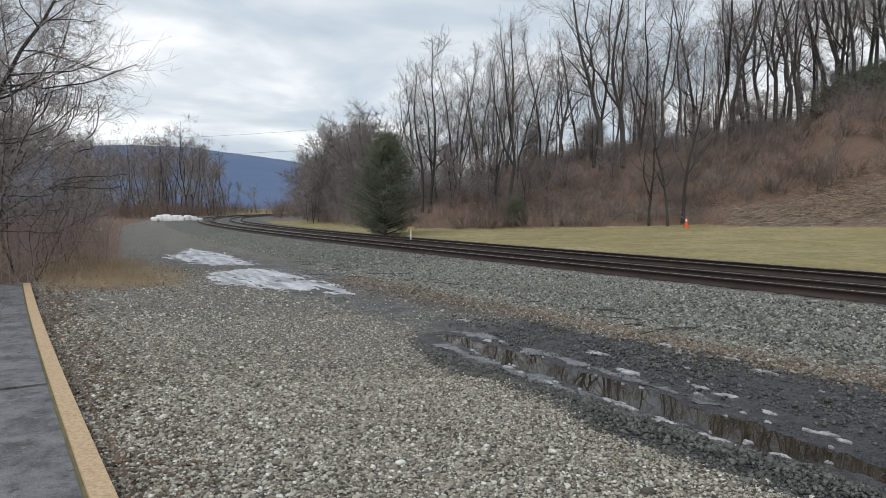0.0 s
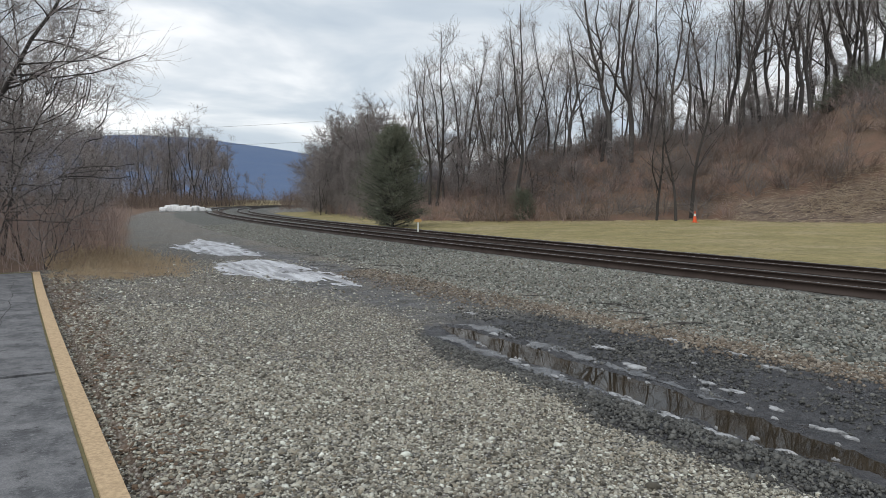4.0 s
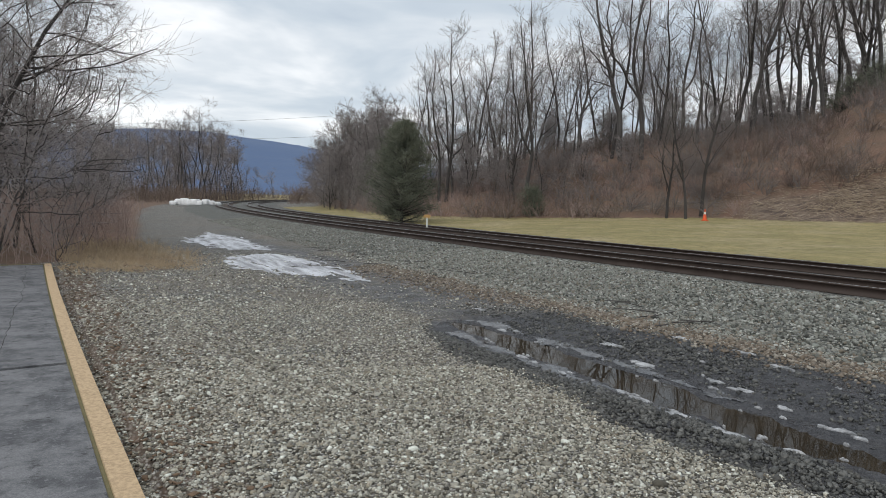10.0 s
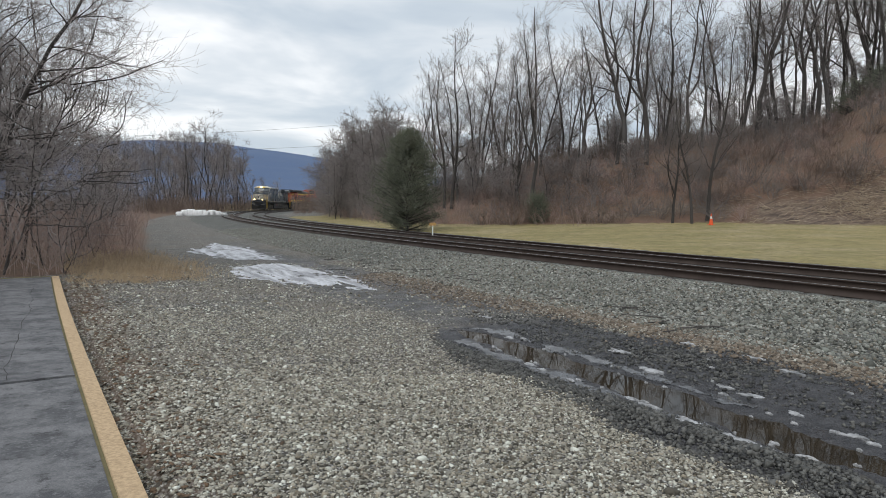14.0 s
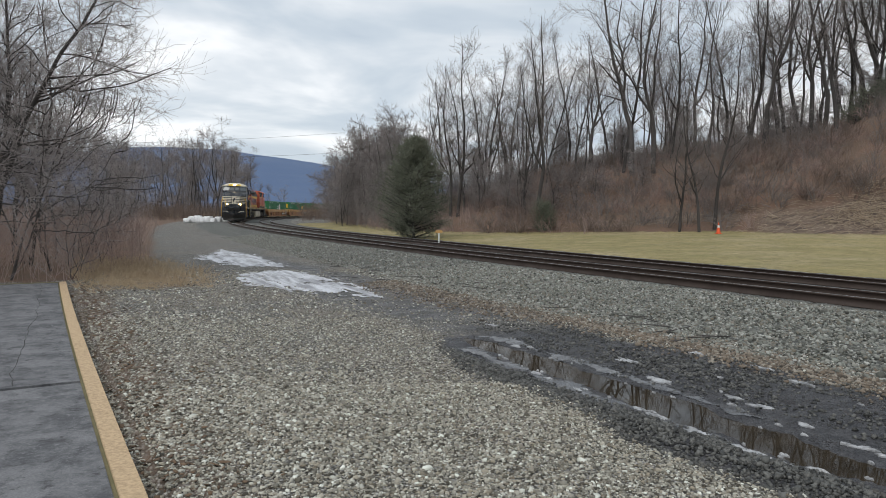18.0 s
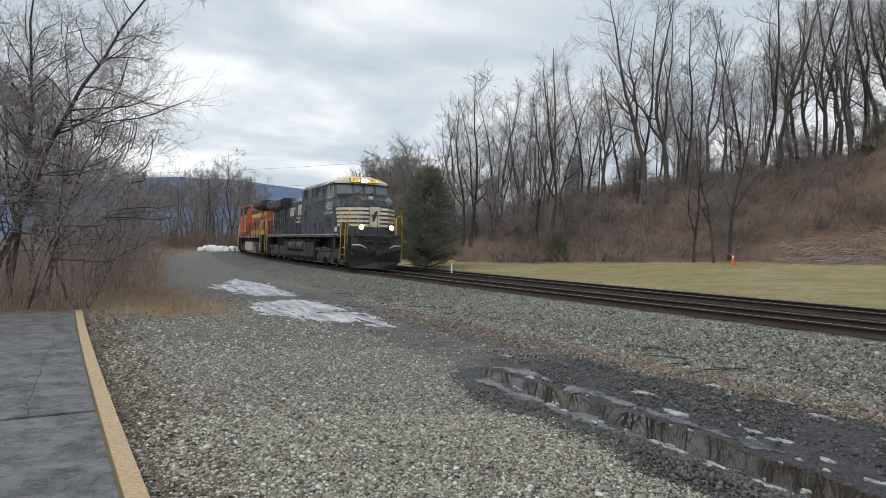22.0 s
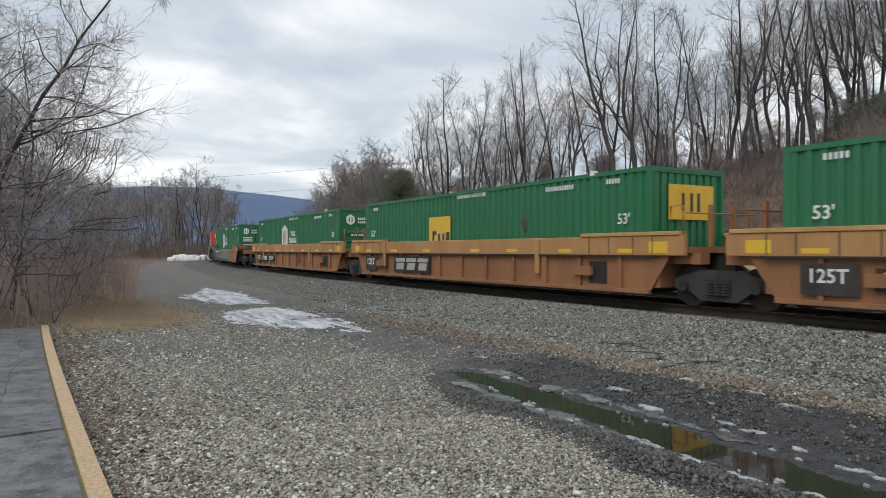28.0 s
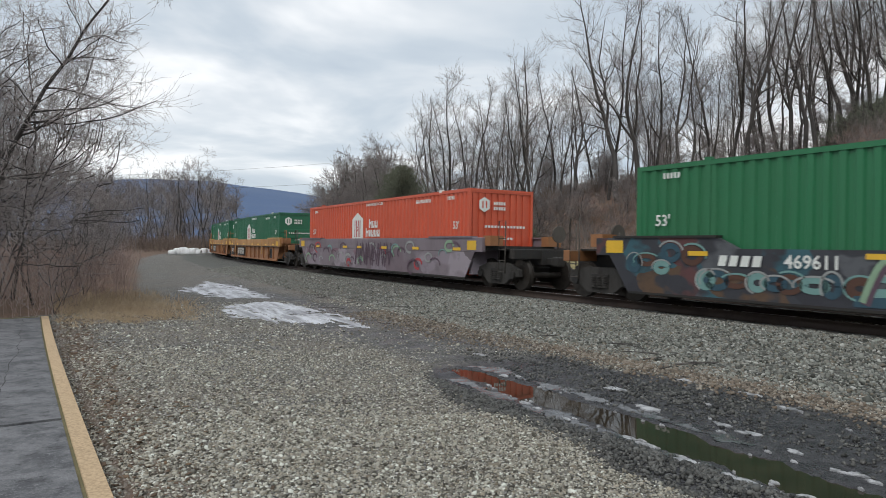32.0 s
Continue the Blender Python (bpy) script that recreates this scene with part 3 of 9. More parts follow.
def swept(name, profile, material, s0, s1, step, closed=True, smooth=False):
    """A profile of (d, z) swept along the line."""
    ss = np.arange(s0, s1 + 1e-6, step)
    n, k = len(ss), len(profile)
    v = np.empty((n, k, 3))
    for j, (d, z) in enumerate(profile):
        x, y = on_line(ss, d)
        v[:, j] = np.stack([x, y, np.full(n, z)], 1)
    q = []
    last = k if closed else k - 1
    i = np.arange(n - 1)[:, None] * k
    j = np.arange(last)[None, :]
    jn = (j + 1) % k
    q = np.stack([i + j, i + k + j, i + k + jn, i + jn], -1).reshape(-1, 4)
    return fast_mesh(name, v.reshape(-1, 3), q, material, smooth)


def build_ballast():
    prof = [(-6.6, -0.10), (-5.3, 0.0), (-4.2, 0.07), (-2.7, cant(-2.7) - 0.22), (-2.0, cant(-2.0) - 0.17), (-1.2, cant(-1.2) - 0.185), (1.2, cant(1.2) - 0.2), (2.05, cant(2) - 0.2), (2.9, cant(3) - 0.2), (5.4, cant(5.4) - 0.2), (6.2, cant(6.2) - 0.2), (7.6, -0.01), (8.4, -0.12)]
    ss = np.concatenate([np.arange(-150, -8, 3), np.arange(-8, 40, 0.3), np.arange(40, 110, 1.0), np.arange(110, 640, 4)])
    fine = []
    for (d0, z0), (d1, z1) in zip(prof, prof[1:]):
        m = max(1, int((d1 - d0) / 0.22)) if d0 < -1.9 else max(1, int((d1 - d0) / 0.6))
        fine += [(d0 + (d1 - d0) * i / m, z0 + (z1 - z0) * i / m) for i in range(m)]
    fine.append(prof[-1])
    n, k = len(ss), len(fine)
    v = np.empty((n, k, 3))
    for j, (d, z) in enumerate(fine):
        narrow = np.interp(ss, [0, 10, 25, 45], [1.0, 0.92, 0.75, 0.62])
        dd = np.where(d < -2.7, -2.7 + (d + 2.7) * narrow, d) + 0.05 * np.sin(ss * 3.1 + j)
        x, y = on_line(ss, dd)
        v[:, j] = np.stack([x, y, z + 0.014 * np.sin(ss * 5.7 + 2.3 * j) * np.sin(ss * 2.3 + 1.1 * j)], 1)
    i = np.arange(n - 1)[:, None] * k
    j = np.arange(k - 1)[None, :]
    q = np.stack([i + j, i + j + 1, i + k + j + 1, i + k + j], -1).reshape(-1, 4)
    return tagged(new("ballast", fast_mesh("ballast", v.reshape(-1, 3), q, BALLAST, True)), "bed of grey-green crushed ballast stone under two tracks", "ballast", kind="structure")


build_ballast()


def rail_profile(d):
    z = cant(d)
    h = [(0.0, 0.036), (-0.030, 0.036), (-0.040, 0.012), (-0.150, 0.010), (-0.172, 0.070), (-0.185, 0.070)]
    pts = [(d - w, z + dz) for dz, w in h] + [(d + w, z + dz) for dz, w in reversed(h)]
    return pts


def build_tracks():
    for n, centre in enumerate((0.0, 4.0)):
        track = thing("railway_track", "rusty steel rails on creosoted wooden ties in ballast", "railway track", group="railway tracks", kind="structure")
        for side in (-0.7525, 0.7525):
            d = centre + side
            rail = new("rail", swept("rail", rail_profile(d), RUST_RAIL, -150, 640, 1.0))
            rail.parent = track
            z = cant(d)
            head = new("rail_head", swept("rail_head", [(d - 0.027, z + 0.001), (d - 0.027, z + 0.004), (d + 0.027, z + 0.004), (d + 0.027, z + 0.001)], SHINE, -150, 640, 1.0))
            head.parent = rail
            head["label"] = "bright worn running surface"
        bm = bmesh.new()
        box(bm, -1.28, 1.28, -0.115, 0.115, -0.17, 0.0, 0.012)
        me = bpy.data.meshes.new("tie")
        bm.to_mesh(me)
        bm.free()
        me.materials.append(TIE_WOOD)
        bm = bmesh.new()
        box(bm, -0.19, 0.19, -0.09, 0.09, 0.0, 0.018)
        for px in (-0.13, -0.11, 0.11, 0.13):
            box(bm, px - 0.012, px + 0.012, -0.06, -0.03, 0.018, 0.05)
        plate = bpy.data.meshes.new("tie_plate")
        bm.to_mesh(plate)
        bm.free()
        plate.materials.append(RUST_RAIL)
        rng = random.Random(5 + n)
        s = -12.0
        while s < (110 if n == 0 else 70):
            x, y = on_line(s, centre + rng.uniform(-0.05, 0.05))
            h = float(np.interp(s, LINE_S, LINE_H))
            tie = new("tie", me)
            tie.parent = track
            tie.matrix_basis = Matrix.Translation((x, y, cant(centre) - 0.19 + rng.uniform(-0.006, 0.006))) @ Matrix.Rotation(h + rng.uniform(-0.02, 0.02), 4, "Z") @ Matrix.Rotation(math.atan(-0.02), 4, "Y")
            if n == 0 and s < 32:
                for side in (-0.7525, 0.7525):
                    p = new("tie_plate", plate)
                    p.parent = tie
                    p.location = (side, 0, 0)
            s += 0.54


build_tracks()


def build_pad():
    # two slabs of worn asphalt with an open joint between them, and thin sawn cracks
    def strip(s0, s1, d0, d1, z0, z1):
        bm = bmesh.new()
        k = max(2, int((s1 - s0) / 1.5))
        ss = np.linspace(s0, s1, k)
        outline = [on_line(a, d1) for a in ss] + [on_line(a, d0) for a in ss[::-1]]
        prism(bm, outline, "z", z0, z1)
        return bm
    pad = thing("asphalt_pad", "worn dark asphalt pad with cracks and an open joint", "pavement", kind="structure")
    part("slab", strip(1.74, 12.55, -24.0, -13.53, -0.2, 0.035), ASPHALT, pad)
    part("slab", strip(-14.0, 1.66, -24.0, -13.53, -0.2, 0.03), ASPHALT, pad)
    part("joint_filler", strip(1.66, 1.74, -24.0, -13.53, -0.2, 0.012), CRACK, pad, "dirt and moss in the joint")
    part("edge_filler", strip(-14.0, 12.55, -13.53, -13.50, -0.2, 0.022), MOSS, pad, "moss and grit along the kerb")
    kerb = thing("kerb", "tan exposed-aggregate concrete kerb along the pad", "kerb", kind="structure")
    part("kerb_run", strip(-14.0, 12.62, -13.50, -13.35, -0.2, 0.05), CONCRETE, kerb)
    part("kerb_end", strip(12.56, 12.66, -24.0, -13.50, -0.2, 0.045), MOSS, kerb, "mossy end strip")
    rng = random.Random(3)
    for d0, s0, s1 in ((-14.12, 1.8, 12.5), (-14.6, -3.0, 1.6)):
        bm = bmesh.new()
        a, off = s0, 0.0
        ring = []
        while a < s1:
            off += rng.uniform(-0.03, 0.03)
            ring.append((a, d0 + off, rng.uniform(0.002, 0.006)))
            a += 0.16
        z = 0.0372 if s0 > 1.7 else 0.0322
        left = [bm.verts.new((*on_line(a, d - w), z)) for a, d, w in ring]
        right = [bm.verts.new((*on_line(a, d + w), z)) for a, d, w in ring]
        for i in range(len(ring) - 1):
            bm.faces.new((left[i], left[i + 1], right[i + 1], right[i]))
        part("crack", bm, CRACK, pad, "dark crack in the asphalt")


CRACK = weathered("dark_crack_dirt", (0.022, 0.021, 0.02), (0.04, 0.038, 0.034), 0.95, amount=0.5, scale=5, grain=40, streak=False, bump=0.4)
MOSS = weathered("moss_and_grit", (0.17, 0.15, 0.075), (0.09, 0.085, 0.05), 0.95, amount=0.6, scale=6, grain=40, streak=False, bump=0.6)
build_pad()


def inside(pts, a, b):
    """How far (a, b) lies inside an outline, in its own units (minus: outside)."""
    best, odd = 1e9, False
    for (x0, y0), (x1, y1) in zip(pts, pts[1:] + pts[:1]):
        ux, uy = x1 - x0, y1 - y0
        k = min(1, max(0, ((a - x0) * ux + (b - y0) * uy) / (ux * ux + uy * uy)))
        best = min(best, math.hypot(a - x0 - k * ux, b - y0 - k * uy))
        if (y0 > b) != (y1 > b) and a < x0 + (b - y0) * ux / uy:
            odd = not odd
    return best if odd else -best


def build_snow():
    """Thin crusts on a fine grid, with ragged rims and thawed holes."""
    for label, pts in (("flat patch of old thawing snow on gravel", [(19.9, -9.1), (22.5, -8.3), (25.5, -7.05), (23.8, -6.7), (22.0, -6.3), (18.5, -6.6), (15.3, -7.0), (15.8, -7.9), (17.0, -8.5)]),
                       ("ragged patch of old thawing snow on gravel", [(13.7, -8.9), (14.4, -8.1), (13.6, -7.2), (12.0, -7.0), (10.2, -7.0), (7.0, -7.2), (6.2, -7.7), (8.0, -8.3), (9.3, -9.1), (10.4, -9.6), (12.2, -9.3)])):
        step = 0.055
        s0, s1 = min(p[0] for p in pts) - 0.6, max(p[0] for p in pts) + 0.6
        d0, d1 = min(p[1] for p in pts) - 0.4, max(p[1] for p in pts) + 0.4
        ns, nd = int((s1 - s0) / step), int((d1 - d0) / step)
        keep, verts, faces = {}, [], []
        for i in range(ns):
            for j in range(nd):
                a, b = s0 + i * step, d0 + j * step
                n = noise.fractal(Vector((a * 1.3, b * 2.6, 3.0)), 0.6, 2.0, 5)
                streak = noise.noise(Vector((a * 0.45, b * 5.0, 8.0)))
                depth = min(inside(pts, a, b), 0.34) + 0.40 * n + 0.34 * streak + 0.22 * noise.noise(Vector((a * 4.0, b * 9.0, 5.0))) - 0.12 * max(0.0, 9.5 - a)
                if depth > 0:
                    x, y = on_line(a, b)
                    x, y = x + 0.05 * noise.noise(Vector((a * 9, b * 9, 4))), y + 0.05 * noise.noise(Vector((a * 9, b * 9, 7)))
                    keep[i, j] = len(verts)
                    verts.append((x, y, depth))
        xs = np.array(verts)
        zz = land(xs[:, 0], xs[:, 1])
        verts = [(x, y, z + min(0.018, 0.004 + 0.05 * q) + 0.005 * noise.noise(Vector((x * 6, y * 6, 1)))) for (x, y, q), z in zip(verts, zz)]
        for (i, j), k in keep.items():
            if (i + 1, j) in keep and (i, j + 1) in keep and (i + 1, j + 1) in keep:
                faces.append((k, keep[i, j + 1], keep[i + 1, j + 1], keep[i + 1, j]))
        tagged(new("snow_patch", mesh_of("snow_patch", verts, faces, SNOW, True)), label, "snow", "snow patches")


build_snow()


def crust(name, s0, s1, d0, d1, z, step, keep, material, label, category, thick=0.008):
    """A thin broken sheet on a fine grid over s and d; keep(s, d, x, y) above 0 stays."""
    ns, nd = int((s1 - s0) / step) + 1, int((d1 - d0) / step) + 1
    ss, dd = np.meshgrid(s0 + step * np.arange(ns), d0 + step * np.arange(nd), indexing="ij")
    x, y = on_line(ss, dd)
    k = keep(ss, dd, x, y)
    top = z(x.ravel(), y.ravel()).reshape(x.shape)
    i, j = np.meshgrid(np.arange(ns - 1), np.arange(nd - 1), indexing="ij")
    full = (k[:-1, :-1] > 0) & (k[1:, :-1] > 0) & (k[:-1, 1:] > 0) & (k[1:, 1:] > 0)
    at = (i * nd + j)[full]
    n = ns * nd
    x, y = x + 0.012 * rough(x, y, 0.05, 41, 1), y + 0.012 * rough(x, y, 0.05, 42, 1)
    zz = top + np.clip(k, 0, 1) * thick
    v = np.concatenate([np.stack([x, y, zz], -1).reshape(-1, 3), np.stack([x, y, zz - thick - 0.004], -1).reshape(-1, 3)])
    quads = np.concatenate([np.stack([at, at + nd, at + nd + 1, at + 1], 1), np.stack([at, at + 1, at + nd + 1, at + nd], 1) + n])
    used = np.unique(quads)
    index = np.zeros(2 * n, int)
    index[used] = np.arange(len(used))
    return tagged(new(name, fast_mesh(name, v[used], index[quads], material, True)), label, category, kind="stuff")


def build_puddle():
    m, t, b = surface("puddle_water", 0.02, spec=0.32)
    silt = mixed(t, stepped(t, noise_of(t, 2.5, 4, 0.6), 0.35, 0.7), (0.024, 0.019, 0.013), (0.046, 0.036, 0.024))
    t.links.new(silt, b.inputs["Base Color"])
    b.inputs["IOR"].default_value = 1.33
    bumped(t, b, noise_of(t, 5.0, 2), 0.02, 0.01)
    bm = bmesh.new()
    ss = np.linspace(-4.4, 2.6, 40)
    mid, half = rut_line(ss)
    ring = [(a, c - 0.34) for a, c in zip(ss, mid)] + [(a, c + 0.34) for a, c in zip(ss[::-1], mid[::-1])]
    bm.faces.new([bm.verts.new((*on_line(a, d), WATER)) for a, d in ring])
    tagged(part("puddle", bm, m, None), "still brown puddle in a wheel rut", "puddle", kind="structure")
    # grey ice left on both shelves, rotten and full of holes
    grey, t1, b1 = surface("rotten_ice", 0.22, spec=0.5)
    c = mixed(t1, stepped(t1, noise_of(t1, 6, 6, 0.7), 0.42, 0.62), (0.05, 0.051, 0.056), (0.115, 0.117, 0.121))
    c = mixed(t1, stepped(t1, noise_of(t1, 14, 5, 0.75), 0.62, 0.70), c, (0.34, 0.345, 0.35))
    t1.links.new(c, b1.inputs["Base Color"])
    bumped(t1, b1, noise_of(t1, 18, 4), 0.3, 0.008)

    def near_shelf(s, d, x, y):
        mid, half = rut_line(s)
        return 0.15 - np.abs(d - mid + half + 0.22) + 0.13 * rough(x, y, 0.45, 31) + 0.05 * rough(x, y, 0.12, 32) - 0.3 * np.clip(-3.1 - s, 0, 1)

    def far_shelf(s, d, x, y):
        mid, half = rut_line(s)
        return 0.06 - np.abs(d - mid - half - 0.22) + 0.18 * rough(x, y, 0.6, 33) + 0.06 * rough(x, y, 0.14, 34)
    crust("ice_crust", -3.9, 1.6, -9.4, -8.3, lambda x, y: np.maximum(land(x, y), WATER) + 0.003, 0.035, near_shelf, grey, "thin grey rotten ice along the puddle", "ice", 0.006)
    crust("ice_crust", -4.6, 2.4, -8.6, -7.5, lambda x, y: np.maximum(land(x, y), WATER) + 0.003, 0.035, far_shelf, grey, "thin grey rotten ice along the puddle", "ice", 0.006)
    # white broken pieces
    white, t2, b2 = surface("broken_white_ice", 0.35, spec=0.5)
    c = mixed(t2, stepped(t2, noise_of(t2, 7, 5, 0.7), 0.42, 0.66), (0.40, 0.405, 0.415), (0.12, 0.122, 0.125))
    t2.links.new(c, b2.inputs["Base Color"])
    bumped(t2, b2, noise_of(t2, 18, 4), 0.4, 0.01)
    rng = random.Random(21)
    spots = [(1.39, -8.11, 0.13), (1.18, -8.03, 0.11), (2.83, -7.5, 0.2), (-0.05, -8.89, 0.15), (-0.82, -8.96, 0.10), (-0.15, -7.53, 0.28), (-1.04, -7.91, 0.24), (-0.85, -7.88, 0.12), (-2.43, -9.06, 0.22), (-2.3, -8.98, 0.10), (-2.85, -9.13, 0.16), (-3.04, -9.17, 0.22), (-3.3, -9.12, 0.16), (-3.45, -9.02, 0.1), (-1.24, -6.39, 0.2), (-0.23, -6.32, 0.22),
             (-1.92, -6.73, 0.18), (-2.21, -7.85, 0.2), (-1.85, -7.81, 0.16), (-3.25, -8.22, 0.11), (-3.38, -8.19, 0.12), (-3.52, -8.25, 0.09), (-1.9, -8.94, 0.18), (-1.62, -8.9, 0.12), (-1.75, -8.86, 0.08), (-0.3, -8.92, 0.1), (-2.75, -8.02, 0.13), (-2.0, -8.0, 0.1)]
    spots += [(rng.uniform(-3.7, 1.2), 0.0, rng.uniform(0.025, 0.065)) for k in range(28)]
    spots += [(rng.uniform(-4.0, 2.0), rng.uniform(-7.8, -6.4), rng.uniform(0.03, 0.06)) for k in range(7)]
    for a, d, r in spots:
        if d == 0.0:
            mid, half = rut_line(a)
            d = float(mid - half) - abs(rng.gauss(0.04, 0.11)) if rng.random() < 0.68 else float(mid + half) + abs(rng.gauss(0.03, 0.08))
        bm = bmesh.new()
        n = 13
        x0, y0 = on_line(a, d)
        h = float(np.interp(a, LINE_S, LINE_H))
        ux, uy, vx, vy = -math.sin(h), math.cos(h), math.cos(h), math.sin(h)
        base = max(ground_height(x0, y0), WATER)
        top, low, crown = [], [], []
        skew = rng.uniform(-0.4, 0.4)
        for k in range(n):
            q = 0.8 * r * rng.uniform(0.35, 1.15)
            along, across = q * math.cos(2 * math.pi * k / n), 0.45 * q * math.sin(2 * math.pi * k / n)
            along += skew * across
            x, y = x0 + along * ux + across * vx, y0 + along * uy + across * vy
            low.append(bm.verts.new((x, y, base - 0.02)))
            top.append(bm.verts.new((x, y, base + 0.007 + rng.uniform(0, 0.006))))
            crown.append(bm.verts.new((x0 + (x - x0) * 0.6, y0 + (y - y0) * 0.6, base + 0.013 + rng.uniform(0, 0.012))))
        bm.faces.new(crown)
        for k in range(n):
            e = (k + 1) % n
            bm.faces.new((low[k], low[e], top[e], top[k]))
            bm.faces.new((top[k], top[e], crown[e], crown[k]))
        tagged(part("ice_piece", bm, white, None), "dirty white piece of broken ice in the mud", "ice", "broken ice")


build_puddle()


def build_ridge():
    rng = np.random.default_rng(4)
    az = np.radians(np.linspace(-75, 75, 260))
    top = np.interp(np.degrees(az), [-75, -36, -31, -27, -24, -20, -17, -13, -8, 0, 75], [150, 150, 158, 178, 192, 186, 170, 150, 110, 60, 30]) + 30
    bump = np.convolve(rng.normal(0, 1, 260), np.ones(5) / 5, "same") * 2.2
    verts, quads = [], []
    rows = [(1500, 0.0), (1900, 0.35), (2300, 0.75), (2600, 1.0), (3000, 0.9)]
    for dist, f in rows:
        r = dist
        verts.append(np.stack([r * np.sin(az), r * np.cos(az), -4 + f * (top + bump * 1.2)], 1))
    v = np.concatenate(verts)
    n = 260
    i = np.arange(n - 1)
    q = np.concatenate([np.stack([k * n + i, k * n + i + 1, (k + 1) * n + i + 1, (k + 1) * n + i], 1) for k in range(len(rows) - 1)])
    tagged(new("backdrop_ridge", fast_mesh("backdrop_ridge", v, q, RIDGE)), "long wooded ridge, distance haze painted in blue", "ridge", kind="structure")


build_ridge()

# ---- plants: bare winter trees, shrubs, brush, a pine ----
def tube_mesh(name, runs, sides, material):
    """runs: list of (n x 3 places, n radii); every run becomes a tapered tube. One mesh."""
    vs, qs, base = [], [], 0
    ang = 2 * np.pi * np.arange(sides) / sides
    ca, sa = np.cos(ang)[None, None, :, None], np.sin(ang)[None, None, :, None]
    lengths = {}
    for p, r in runs:
        lengths.setdefault(len(p), []).append((p, r))
    for n, same in lengths.items():
        p = np.array([q[0] for q in same])
        r = np.array([q[1] for q in same])
        d = np.empty_like(p)
        d[:, 1:-1], d[:, 0], d[:, -1] = p[:, 2:] - p[:, :-2], p[:, 1] - p[:, 0], p[:, -1] - p[:, -2]
        d /= np.linalg.norm(d, axis=2, keepdims=True) + 1e-9
        ref = np.where(np.abs(d[:, :1, 2:]) < 0.9, np.array([0.0, 0.0, 1.0]), np.array([1.0, 0.0, 0.0]))
        a = np.cross(d, np.broadcast_to(ref, d.shape))
        a /= np.linalg.norm(a, axis=2, keepdims=True) + 1e-9
        b = np.cross(d, a)
        vs.append((p[:, :, None] + r[:, :, None, None] * (ca * a[:, :, None] + sa * b[:, :, None])).reshape(-1, 3))
        m = np.arange(len(same))[:, None, None] * n * sides
        i = np.arange(n - 1)[None, :, None] * sides
        j = np.arange(sides)[None, None]
        jn = (j + 1) % sides
        at = m + i + base
        qs.append(np.stack([at + j, at + jn, at + sides + jn, at + sides + j], -1).reshape(-1, 4))
        base += len(same) * n * sides
    return fast_mesh(name, np.concatenate(vs), np.concatenate(qs), material, True)


def bough(rng, start, way, length, r0, r1, segs, wander, lift):
    """A crooked run of points from start; lift bends it up (plus) or down."""
    step = rng.normal(0, wander, (segs, 3)).tolist()
    x, y, z = (float(v) for v in start)
    a, b, c = (float(v) for v in way)
    k = 1 / (math.sqrt(a * a + b * b + c * c) + 1e-9)
    a, b, c = a * k, b * k, c * k
    p = [(x, y, z)]
    hop = length / segs
    for u, v, w in step:
        a, b, c = a + u, b + v, c + w + lift
        k = 1 / (math.sqrt(a * a + b * b + c * c) + 1e-9)
        a, b, c = a * k, b * k, c * k
        x, y, z = x + a * hop, y + b * hop, z + c * hop
        p.append((x, y, z))
    return np.array(p), r0 + (r1 - r0) * np.arange(segs + 1) / segs


def side_way(rng, d, spread):
    """A way that leaves d by so many radians to some side."""
    dx, dy, dz = (float(v) for v in d)
    ux, uy, uz = rng.normal(0, 1, 3).tolist()
    ax, ay, az = dy * uz - dz * uy, dz * ux - dx * uz, dx * uy - dy * ux
    k = math.sin(spread) / (math.sqrt(ax * ax + ay * ay + az * az) + 1e-9)
    c = math.cos(spread)
    return np.array((dx * c + ax * k, dy * c + ay * k, dz * c + az * k))


